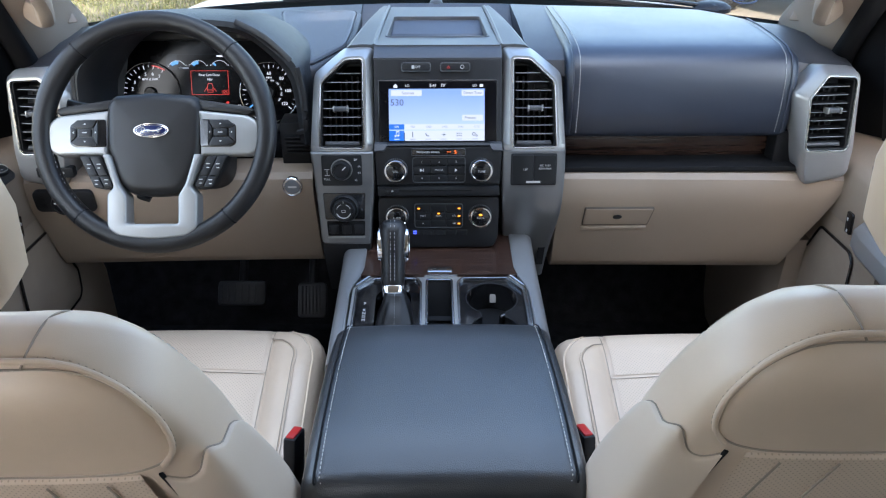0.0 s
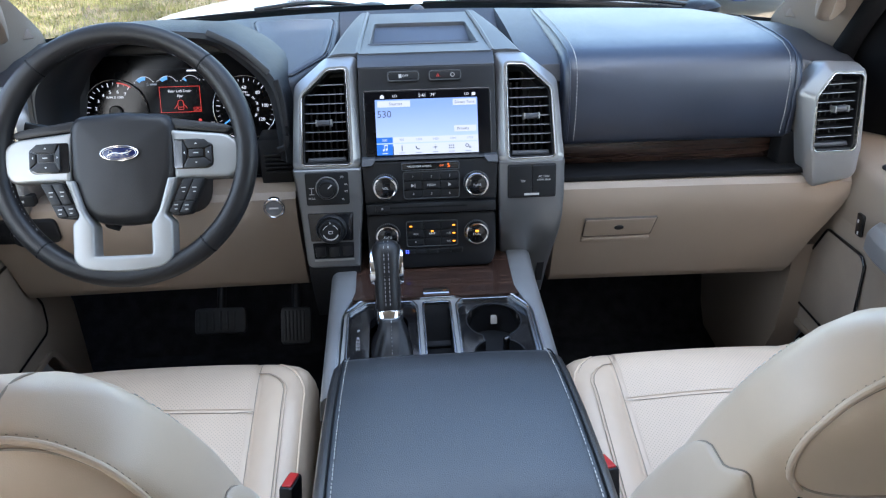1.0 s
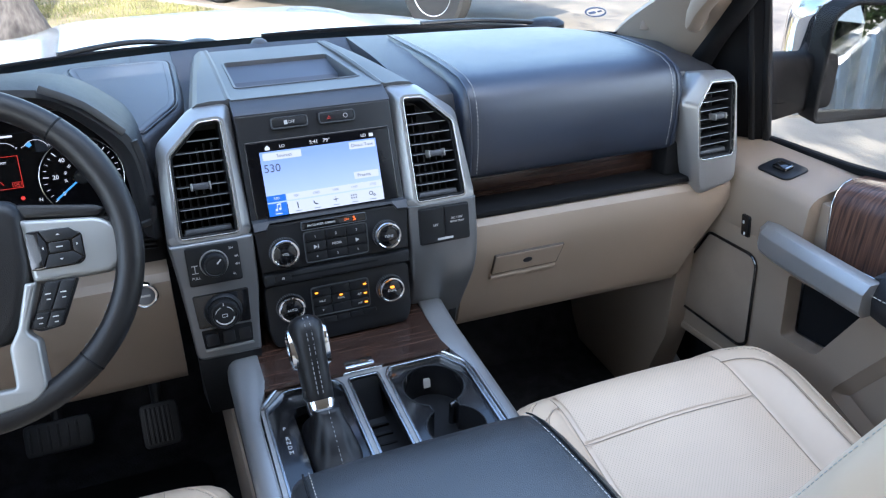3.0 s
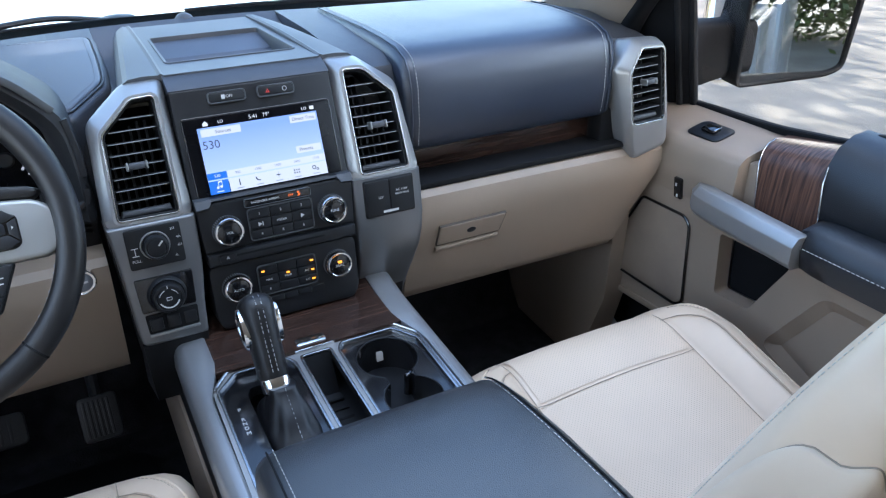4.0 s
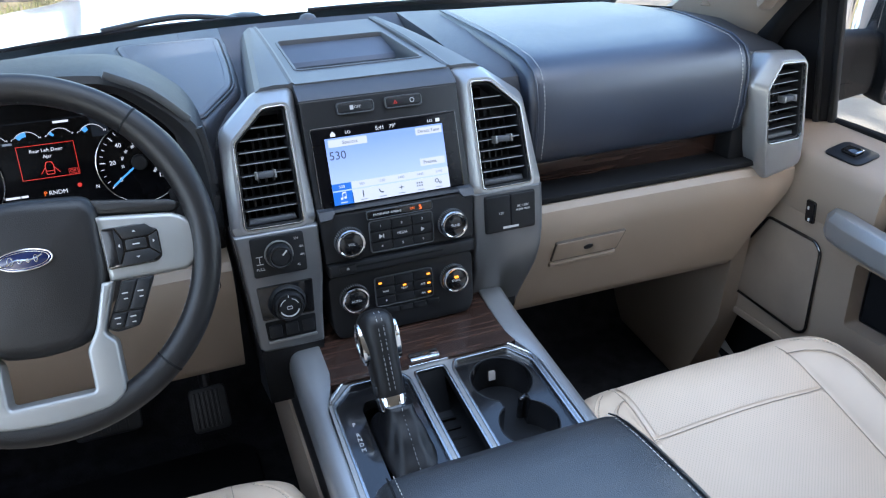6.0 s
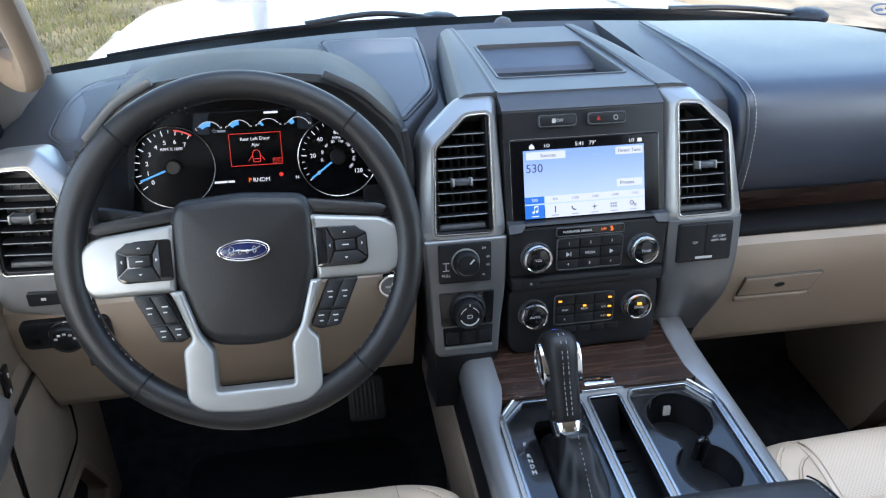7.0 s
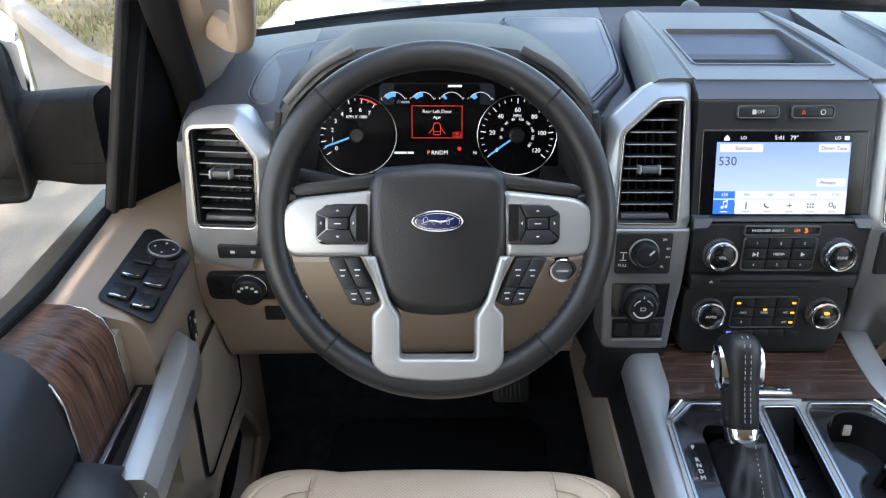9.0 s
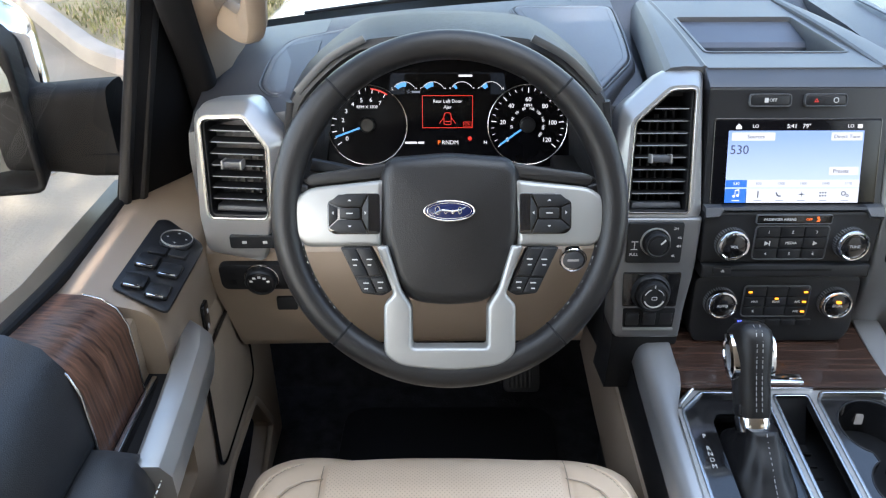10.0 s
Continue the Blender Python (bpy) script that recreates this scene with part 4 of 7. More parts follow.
for s in (-1, 1):
    mm = UM @ mirrored(-s)
    skin, f_in = facet_frame(OPEN, RIM, (-0.034, -0.032, -0.004, -0.004, -0.020))
    frame_part = part("vent_frame", skin, SATIN, stack, "satin silver vent frame", m=mm, sharp=24)
    part("chrome_line", hoop(inset(f_in, -0.0022), inset(f_in, 0.0004), -0.01, 0.0016, 0.0010), DULLCHROME, frame_part, m=mm)
    vent = part("air_vent", hoop(inset(f_in, 0.0003), inset(f_in, 0.003), -0.06, -0.004, 0.001), TRIM, stack, "black louvred air vent", m=mm)
    slats(vent, inset(OPEN, 0.003), mm, (-0.177, -0.0025))
    mp = PM @ mirrored(-s)
    if s < 0:
        low = fillet([(-0.2355, -0.0905), (-0.1175, -0.0905), (-0.119, -0.165), (-0.126, -0.215), (-0.1295, -0.270), (-0.2225, -0.270), (-0.2255, -0.205), (-0.2305, -0.135)], [0.003, 0.003, 0.02, 0.02, 0.004, 0.012, 0.03, 0.03], 3)
        part("lower_frame", plate(low, -0.06, 0.0, 0.005, 3), FRAMESHADE, stack, "satin lower frame with shade in its colour", m=mp)
        leg = [mp @ Vector((x, -0.268, -0.003)) for x in (-0.2215, -0.1300)]
        part("stack_leg", loft([[(leg[0].x + e, y, z), (leg[1].x - e, y, z), (leg[1].x, y + 0.06, z), (leg[0].x, y + 0.06, z)] for y, z, e in ((leg[0].y, leg[0].z, 0.0), (leg[0].y + 0.004, leg[0].z - 0.03, 0.001), (leg[0].y + 0.014, leg[0].z - 0.07, 0.003), (leg[0].y + 0.03, leg[0].z - 0.12, 0.006))]), TRIM, stack, "black stack leg")
    else:                                         # the passenger side curves away towards the console
        foot = []
        for y, z, xi, xo in ((1.3185, 0.7005, 0.1205, 0.2385), (1.3135, 0.666, 0.121, 0.239), (1.309, 0.632, 0.122, 0.2385), (1.309, 0.60, 0.1235, 0.2375), (1.316, 0.57, 0.125, 0.236), (1.331, 0.537, 0.127, 0.233), (1.349, 0.50, 0.130, 0.229), (1.365, 0.46, 0.132, 0.225), (1.376, 0.405, 0.134, 0.219)):
            foot.append([(xi, y + 0.05, z), (xi, y + 0.004, z), (xi + 0.004, y, z), (xo - 0.012, y, z), (xo - 0.005, y + 0.002, z), (xo - 0.001, y + 0.007, z), (xo, y + 0.014, z), (xo, y + 0.06, z)])
        part("lower_frame", loft(foot), FRAMESHADE, stack, "shade-darkened satin lower frame curving down to the console", sharp=50)
    # side cheek running down to the console
    cheek = [[(s * 0.232, 1.34, 0.69), (s * 0.232, 1.50, 0.69), (s * 0.214, 1.50, 0.40), (s * 0.214, 1.36, 0.44)], [(s * 0.222, 1.34, 0.69), (s * 0.222, 1.50, 0.69), (s * 0.20, 1.50, 0.40), (s * 0.20, 1.36, 0.44)]]
    part("side_cheek", loft(cheek), TRIM, stack)
    # grey bands over the top, back to the glass, with a raised bead along the bin
    bandring = []
    for t in steps(0, 1, 12):
        y = 1.416 + 0.366 * t
        z = 0.8725 + 0.004 * math.sin(3.14 * t) + 0.002 * t
        o, i = 0.171 - 0.040 * t, 0.113 - 0.010 * t
        bandring.append([(s * i, y, z), (s * (i + 0.004), y, z + 0.0022), (s * (i + 0.008), y, z + 0.0002), (s * (i + o) / 2, y, z + 0.001), (s * (o - 0.010), y, z - 0.001), (s * (o - 0.003), y, z - 0.006), (s * (o + 0.004), y, z - 0.018), (s * (o + 0.008), y, z - 0.040), (s * i, y, z - 0.04)])
    part("top_band", loft(bandring), GREYBAND, stack, "grey satin band", m=Matrix.Translation((0.003, 0, 0)), sharp=24)

# bin on top
BIN = fillet([(-0.094, 1.478), (0.100, 1.478), (0.094, 1.664), (-0.088, 1.664)], 0.008, 3)
part("bin_frame", holed([(-0.111, 1.412), (0.117, 1.412), (0.105, 1.778), (-0.099, 1.778)], [BIN], 0.855, 0.8728), GREYBAND, stack)
part("bin_rim", hoop(inset(BIN, -0.0035), inset(BIN, 0.001), 0.86, 0.8745, 0.0012), GREYBAND, stack, "thin raised bin rim")
BINSIDE = material("blue_grey_plastic", (0.085, 0.10, 0.125), 0.5, grain=0.4, size=0.0012, kind="cells")
part("bin_tray", loft([[(-0.094, y, z), (0.100, y, z), (0.100, y, z - 0.006), (-0.094, y, z - 0.006)] for y, z in ((1.472, 0.868), (1.477, 0.808), (1.485, 0.800), (1.585, 0.800), (1.591, 0.804), (1.593, 0.846), (1.600, 0.852), (1.64, 0.862), (1.670, 0.868))]), BINSIDE, stack, "open blue-grey storage tray", sharp=24)
for i in range(6):
    part("bin_rib", block(-0.084, 0.090, 1.500 + 0.011 * i, 1.503 + 0.011 * i, 0.799, 0.805, 0.001), TRIM, stack)
for s in (-1, 1):
    part("bin_side", loft([[(0.003 + s * 0.0965, 1.476, 0.798), (0.003 + s * 0.0885, 1.668, 0.798)], [(0.003 + s * 0.0985, 1.476, 0.870), (0.003 + s * 0.0925, 1.668, 0.870)]], closed=False), GREYBAND, stack)
sensor = thing("light_sensor", (0.003, 1.832, 0.862), "small clear sensor dome on the dashboard", "sensor")
part("dome", moved(lathe([(0.018, -0.004), (0.0175, 0.004), (0.013, 0.011), (0.006, 0.0145), (0.001, 0.015)], 24), pose(0.003, 1.832, 0.866)), GREYBAND, sensor)

# upper face: button row and screen
face = part("stack_face", plate(fillet([(-0.117, -0.080), (0.117, -0.080), (0.1165, 0.088), (-0.1165, 0.088)], 0.004), -0.05, -0.004, 0.003), TRIM, stack, "black stack face", m=UM)
part("stack_brow", loft([[(x, v, d) for v, d in ((0.085, -0.006), (0.088, -0.0035), (0.092, -0.006), (0.1125, -0.0275), (0.1150, -0.034), (0.1150, -0.06), (0.085, -0.05))] for x in (-0.1165, 0.1165)]), SOFT, face, "charcoal bevel above the buttons", m=UM)
for bx, w in ((-0.0397, 0.054), (0.0312, 0.055)):
    b = part("button", hoop(rect(w, 0.0165, 0.005, 3, bx, 0.0715), rect(w - 0.003, 0.0135, 0.004, 3, bx, 0.0715), -0.006, 0.001, 0.0008), GREYBAND, face, m=UM)
    part("key", plate(rect(w - 0.0035, 0.013, 0.004, 3, bx, 0.0715), -0.006, 0.0, 0.001), TRIM, b, m=UM)
for sign in (lettering("OFF", 0.0058, -0.0365, 0.0715, 0.0002), plate(rect(0.005, 0.006, x=-0.045, y=0.0715), -0.001, 0.0002, 0), hoop(disc(0.0035, 14, 0.044, 0.0715), disc(0.0026, 14, 0.044, 0.0715), -0.001, 0.0003, 0.0001)):
    part("button_sign", sign, LEGEND, face, m=UM)
part("hazard_sign", hoop([(0.016, 0.069), (0.022, 0.069), (0.019, 0.0742)], [(0.0174, 0.0698), (0.0206, 0.0698), (0.019, 0.0727)], -0.001, 0.0003, 0.0001), REDLIT, face, m=UM)

SX0, SX1, SZ0, SZ1 = -0.0898, 0.0848, -0.0606, 0.0430
display = part("touchscreen", plate(rect(0.214, 0.110, 0.003, 3, -0.0005, -0.0075), -0.006, -0.0025, 0.001), BLACKLIT, stack, "lit radio touchscreen", m=UM)
part("radio_page", plate([(SX0, SZ0 + 0.015), (SX1, SZ0 + 0.015), (SX1, SZ1 - 0.010), (SX0, SZ1 - 0.010)], -0.002, -0.0012, 0), SCREENBLUE, display, "blue lit radio page", m=UM)
for word in (lettering("LO", 0.0062, SX0 + 0.034, SZ1 - 0.0045, -0.001), lettering("5:41", 0.0078, -0.009, SZ1 - 0.0045, -0.001), lettering("79\u00b0", 0.0078, 0.010, SZ1 - 0.0045, -0.001), lettering("LO", 0.0062, SX1 - 0.018, SZ1 - 0.0045, -0.001),
                          plate([(SX0 + 0.009, SZ1 - 0.008), (SX0 + 0.016, SZ1 - 0.008), (SX0 + 0.016, SZ1 - 0.0045), (SX0 + 0.0125, SZ1 - 0.001), (SX0 + 0.009, SZ1 - 0.0045)], -0.002, -0.001, 0), plate(rect(0.006, 0.005, x=SX1 - 0.006, y=SZ1 - 0.0045), -0.002, -0.001, 0)):
    part("status_word", word, WHITELIT, display, m=UM)
part("menu_strip", plate([(SX0 + 0.0285, SZ0), (SX1, SZ0), (SX1, SZ0 + 0.0185), (SX0 + 0.0285, SZ0 + 0.0185)], -0.002, -0.0008, 0), TABLIT, display, m=UM)
part("preset_strip", plate([(SX0 + 0.0285, SZ0 + 0.0205), (SX1, SZ0 + 0.0205), (SX1, SZ0 + 0.030), (SX0 + 0.0285, SZ0 + 0.030)], -0.002, -0.0008, 0), TABLIT, display, m=UM)
BLUETAB = glowing("blue_lit_tab", (0.015, 0.22, 0.95), 0.16)
part("chosen_tab", merge(plate([(SX0, SZ0), (SX0 + 0.0275, SZ0), (SX0 + 0.0275, SZ0 + 0.0185), (SX0, SZ0 + 0.0185)], -0.002, -0.0008, 0), plate([(SX0, SZ0 + 0.0205), (SX0 + 0.0275, SZ0 + 0.0205), (SX0 + 0.0275, SZ0 + 0.030), (SX0, SZ0 + 0.030)], -0.002, -0.0008, 0)), BLUETAB, display, "blue lit tab", m=UM)
for w, x, y in ((0.056, SX0 + 0.032, SZ1 - 0.0175), (0.040, SX1 - 0.022, SZ1 - 0.0175), (0.038, SX1 - 0.022, SZ0 + 0.0415)):
    part("screen_button", plate(rect(w, 0.0105, 0.001, 2, x, y), -0.002, -0.0008, 0), TABLIT, display, m=UM)
words = [lettering("Sources", 0.0070, SX0 + 0.035, SZ1 - 0.0177, -0.0006), lettering("Direct Tune", 0.0068, SX1 - 0.022, SZ1 - 0.0177, -0.0006), lettering("Presets", 0.0070, SX1 - 0.026, SZ0 + 0.0413, -0.0006), lettering("530", 0.0165, SX0 + 0.015, SZ1 - 0.035, -0.001)]
presets = [lettering(w, 0.0052, SX0 + 0.043 + 0.0292 * i, SZ0 + 0.0252, -0.0006) for i, w in enumerate(("900", "1300", "1400", "1440", "1710"))]
presets += [plate(rect(0.010, 0.0011, x=SX0 + 0.043 + 0.0285 * i, y=SZ0 + 0.003), -0.002, -0.0005, 0) for i in range(5)]
part("preset_words", merge(*presets), glowing("grey_lit_ink", (0.34, 0.40, 0.52), 0.15), display, m=UM)
iy = SZ0 + 0.0112
words += [plate(rect(0.0015, 0.009, x=SX0 + 0.043, y=iy), -0.002, -0.0005, 0), band(SX0 + 0.0715, iy + 0.002, 0.0035, 0.0052, 170, 290, -0.002, -0.0005),
          plate([(SX0 + 0.1 - 0.0045, iy), (SX0 + 0.1, iy + 0.001), (SX0 + 0.1, iy + 0.005), (SX0 + 0.1005, iy + 0.001), (SX0 + 0.1045, iy), (SX0 + 0.1005, iy - 0.001), (SX0 + 0.1, iy - 0.005), (SX0 + 0.0995, iy - 0.001)], -0.002, -0.0005, 0)]
words += [plate(rect(0.002, 0.002, x=SX0 + 0.1245 + 0.0035 * i, y=iy - 0.002 + 0.004 * j), -0.002, -0.0005, 0) for i in range(3) for j in range(2)]
words += [hoop(disc(0.0032, 12, SX0 + 0.155, iy + 0.001), disc(0.002, 12, SX0 + 0.155, iy + 0.001), -0.002, -0.0005, 0.0001), hoop(disc(0.002, 12, SX0 + 0.160, iy - 0.002), disc(0.001, 12, SX0 + 0.160, iy - 0.002), -0.002, -0.0005, 0.0001)]
for word in words:
    part("screen_word", word, INK, display, m=UM)
part("note_sign", merge(plate(disc(0.0019, 12, SX0 + 0.0115, iy - 0.0025), -0.0008, -0.0005, 0), plate(disc(0.0019, 12, SX0 + 0.0165, iy - 0.0015), -0.0008, -0.0005, 0), plate([(SX0 + 0.0126, iy - 0.0025), (SX0 + 0.0134, iy - 0.0025), (SX0 + 0.0134, iy + 0.004), (SX0 + 0.0176, iy + 0.005), (SX0 + 0.0176, iy - 0.0015), (SX0 + 0.0184, iy - 0.0015), (SX0 + 0.0184, iy + 0.007), (SX0 + 0.0126, iy + 0.0058)], -0.0008, -0.0005, 0), plate(rect(0.010, 0.0014, x=SX0 + 0.014, y=SZ0 + 0.003), -0.0008, -0.0005, 0), lettering("530", 0.0056, SX0 + 0.0138, SZ0 + 0.0252, -0.0006)), WHITELIT, display, m=UM)

part("screen_recess_edge", hoop(rect(0.217, 0.113, 0.004, 3, -0.0005, -0.0075), rect(0.2135, 0.1095, 0.003, 3, -0.0005, -0.0075), -0.006, -0.0028, 0.0008), GLOSS, display, m=UM)

# ledge under the screen, its ends dropping at both sides
part("ledge", loft([[(x, v, d) for v, d in ((-0.0620, -0.004), (-0.0655, 0.007), (-0.0690, 0.009), (-0.0715, 0.005), (-0.0720, -0.03), (-0.0620, -0.03))] for x in (-0.094, 0.094)]), TRIM, face, m=UM)
for s in (-1, 1):
    part("ledge_wing", loft([[(s * x, v, d) for v, d in ((-0.0620, -0.004), (-0.0660, 0.008), (low + 0.003, 0.0105), (low, 0.006), (low, -0.03), (-0.0620, -0.03))] for x, low in ((0.0935, -0.0718), (0.099, -0.080), (0.1165, -0.081))]), SOFT, face, "charcoal ledge end", m=UM)


def knob(parent, x, y, r, words="", chrome=True, depth=0.017, m=None, mark=None):
    k = part("knob", moved(lathe([(r, 0.0), (r, depth * 0.70), (r * 0.985, depth * 0.86), (r * 0.93, depth * 0.97), (r * 0.84, depth), (r * 0.79, depth * 0.97), (r * 0.77, depth * 0.86)], 40), pose(x, y, 0)), CHROME if chrome else TRIM, parent, "ribbed chrome knob" if chrome else "black knob", m=m)
    part("knob_cap", moved(lathe([(r * 0.775, 0.0), (r * 0.775, depth * 0.90), (r * 0.70, depth * 0.96), (r * 0.1, depth)], 36), pose(x, y, 0)), GLOSS if chrome else TRIM, k, m=m)
    grips = [moved(block(r * 0.97, r * 1.03, -0.0007, 0.0007, 0.002, depth * 0.55, 0), pose(x, y, 0, 0, 0, a)) for a in range(0, 360, 9)]
    part("knurling", merge(*grips), GREYBAND if chrome else TRIM, k, m=m)
    if words:
        part("knob_sign", lettering(words, r * 0.25, x, y, depth + 0.0003), LEGEND, k, m=m)
    if mark is not None:
        part("pointer", moved(plate(rect(r * 0.5, 0.0018, x=r * 0.5), 0, depth + 0.0008, 0), pose(x, y, 0, 0, 0, mark)), LEGEND, k, m=m)
    return k


def key(parent, x, y, w, h, words="", size=0.0055, m=None, d=0.003, r=0.0015):
    b = part("key", plate(rect(w, h, r, 2, x, y), -0.004, d, 0.0012), TRIM, parent, m=m)
    if words:
        part("key_sign", lettering(words, size, x, y, d + 0.0003), LEGEND, b, m=m)
    return b


# radio controls
radio = part("radio_panel", plate(fillet([(-0.114, -0.153), (0.114, -0.153), (0.117, -0.079), (-0.117, -0.079)], 0.004), -0.05, 0.0, 0.004), TRIM, stack, "black radio control panel", m=AM)
knob(radio, -0.0785, -0.1215, 0.0215, "VOL", m=AM)
knob(radio, 0.0785, -0.1215, 0.0215, "TUNE", m=AM)
part("key_frame", hoop(rect(0.098, 0.049, 0.006, 3, 0.001, -0.122), rect(0.095, 0.046, 0.005, 3, 0.001, -0.122), -0.002, 0.003, 0.001), GREYBAND, radio, m=AM)
for i in range(3):
    key(radio, -0.0305 + 0.0315 * i, -0.1065, 0.0305, 0.0135, "123"[i], m=AM)
    key(radio, -0.0305 + 0.0315 * i, -0.1375, 0.0305, 0.0135, "456"[i], m=AM)
for i, w in enumerate(("", "MEDIA", "")):
    key(radio, -0.0305 + 0.0315 * i, -0.122, 0.0305, 0.0145, w, 0.0052, m=AM)
part("skip_signs", merge(plate([(-0.034, -0.125), (-0.034, -0.119), (-0.029, -0.122)], 0, 0.0045, 0), plate(rect(0.001, 0.006, x=-0.0275, y=-0.122), 0, 0.0045, 0), plate([(0.030, -0.125), (0.030, -0.119), (0.035, -0.122)], 0, 0.0045, 0)), LEGEND, radio, m=AM)
bag = part("airbag_lamp", plate(rect(0.098, 0.0115, 0.002, 2, 0.0, -0.0885), -0.004, 0.0030, 0.001), GLOSS, stack, "passenger airbag lamp", m=AM)
part("lamp_rim", hoop(rect(0.0995, 0.0130, 0.003, 2, 0.0, -0.0885), rect(0.0975, 0.0110, 0.002, 2, 0.0, -0.0885), -0.004, 0.0038, 0.0005), GREYBAND, bag, m=AM)
part("lamp_words", lettering("PASSENGER AIRBAG", 0.0047, -0.019, -0.0885, 0.0032), LEGEND, bag, m=AM)
part("off_sign", merge(lettering("OFF", 0.0046, 0.019, -0.0885, 0.0032), plate(disc(0.0018, 12, 0.0305, -0.0862), 0, 0.0034, 0), plate([(0.0285, -0.0915), (0.0325, -0.0915), (0.0338, -0.0885), (0.0315, -0.0880)], 0, 0.0034, 0)), ORANGE, bag, "orange lit off sign", m=AM)
slotpanel = part("disc_slot_panel", plate(rect(0.226, 0.0195, 0.003, 2, 0, -0.1625), -0.05, 0.006, 0.004), TRIM, stack, m=AM)
part("disc_slot", plate(rect(0.150, 0.0030, 0.001, 2, -0.014, -0.1600), 0, 0.0066, 0), RUBBER, slotpanel, m=AM)
key(slotpanel, -0.0855, -0.1605, 0.024, 0.0095, "\u23cf", 0.006, m=AM, d=0.0085)
# climate controls
climate = part("climate_panel", plate(fillet([(-0.105, -0.283), (0.105, -0.283), (0.114, -0.262), (0.114, -0.180), (-0.114, -0.180), (-0.114, -0.262)], 0.012, 4), -0.05, 0.0, 0.005), TRIM, stack, "black climate control panel", m=CM)
knob(climate, -0.0785, -0.2165, 0.0215, "AUTO", m=CM)
knob(climate, 0.0785, -0.2165, 0.0215, "DUAL", m=CM)
part("key_frame", hoop(rect(0.092, 0.0485, 0.006, 3, 0.0, -0.217), rect(0.089, 0.0455, 0.005, 3, 0.0, -0.217), -0.002, 0.003, 0.001), GREYBAND, climate, m=CM)
for r in range(3):
    for c in range(3):
        kx, ky = -0.0295 + 0.0295 * c, -0.2020 - 0.0150 * r
        b = key(climate, kx, ky, 0.0285, 0.0138, ("", "", "", "MAX", "REAR", "A/C", "R", "", "A/C")[r * 3 + c], 0.0045, m=CM)
        if (r, c) in ((0, 0), (1, 1), (0, 2), (1, 2), (2, 2)):
            part("lamp", plate(rect(0.0048, 0.0022, x=kx + (0.009 if c == 2 else -0.008 if c == 0 else 0), y=ky + (0.0 if c != 1 else 0.005)), 0, 0.0048, 0), AMBER, b, "amber lamp", m=CM)
part("dual_lamp", plate(rect(0.006, 0.003, x=0.0785, y=-0.2105), 0, 0.0202, 0), AMBER, climate, "amber lamp", m=CM)
for i in range(5):
    key(climate, -0.042 + 0.0215 * i, -0.2500, 0.0205, 0.0095, m=CM)
part("seat_lamps", merge(*[plate(rect(0.002, 0.0022, x=-0.047 + 0.0035 * i, y=-0.2515 + 0.004 * j), 0, 0.0040, 0) for i in range(2) for j in range(2)]), BLUELED, climate, "blue seat lamps", m=CM)

# driver's side switches of the stack
drive = part("drive_mode_panel", plate(rect(0.074, 0.058, 0.004, 3, -0.178, -0.1245), -0.01, 0.003, 0.0015), TRIM, stack, "black four-wheel-drive switch panel", m=PM)
knob(drive, -0.178, -0.1225, 0.017, chrome=False, depth=0.02, m=PM, mark=45)
part("mode_ring", hoop(disc(0.020, 36, -0.178, -0.1225), disc(0.0178, 36, -0.178, -0.1225), 0.003, 0.006, 0.001), SILVER, drive, m=PM)
part("mode_signs", merge(lettering("PULL", 0.0055, -0.205, -0.141, 0.0032), lettering("2H", 0.005, -0.152, -0.104, 0.0032), lettering("4A", 0.005, -0.146, -0.117, 0.0032), lettering("4H", 0.005, -0.146, -0.129, 0.0032), lettering("4L", 0.005, -0.152, -0.143, 0.0032), plate(rect(0.001, 0.011, x=-0.205, y=-0.128), 0.002, 0.0034, 0), plate(rect(0.009, 0.001, x=-0.205, y=-0.1225), 0.002, 0.0034, 0), plate(rect(0.009, 0.001, x=-0.205, y=-0.1335), 0.002, 0.0034, 0)), LEGEND, drive, m=PM)
haul = part("trailer_panel", plate(fillet([(-0.2155, -0.168), (-0.1365, -0.168), (-0.1390, -0.2195), (-0.2130, -0.2195)], 0.003, 3), -0.01, 0.002, 0.0015), GLOSS, stack, "black trailer assist panel", m=PM)
part("haul_ring", moved(lathe([(0.0275, 0.0), (0.0265, 0.005), (0.0235, 0.008), (0.0225, 0.006)], 36), pose(-0.176, -0.197, 0)), TRIM, haul, m=PM)
hk = knob(haul, -0.176, -0.197, 0.0215, chrome=False, depth=0.022, m=PM)
part("trailer_signs", merge(band(-0.176, -0.197, 0.0125, 0.0142, 200, 340, 0.02, 0.0224), band(-0.176, -0.197, 0.0128, 0.0136, 20, 70, 0.02, 0.0224), band(-0.176, -0.197, 0.0128, 0.0136, 110, 160, 0.02, 0.0224), hoop(rect(0.0075, 0.005, 0.001, 2, -0.176, -0.197), rect(0.006, 0.0035, 0.0005, 2, -0.176, -0.197), 0.02, 0.0226, 0.0002), plate(rect(0.0012, 0.004, x=-0.176, y=-0.180), 0.02, 0.0222, 0)), LEGEND, hk, m=PM)
toggles = part("toggle_recess", plate(fillet([(-0.2110, -0.2225), (-0.1385, -0.2225), (-0.1400, -0.2520), (-0.2095, -0.2520)], 0.003, 3), -0.01, 0.001, 0.001), RUBBER, stack, m=PM)
for i in range(3):
    part("toggle", block(-0.2065 + 0.0235 * i, -0.1885 + 0.0235 * i, -0.248, -0.229, -0.003, 0.004 - 0.001 * i, 0.002), TRIM, toggles, m=PM)
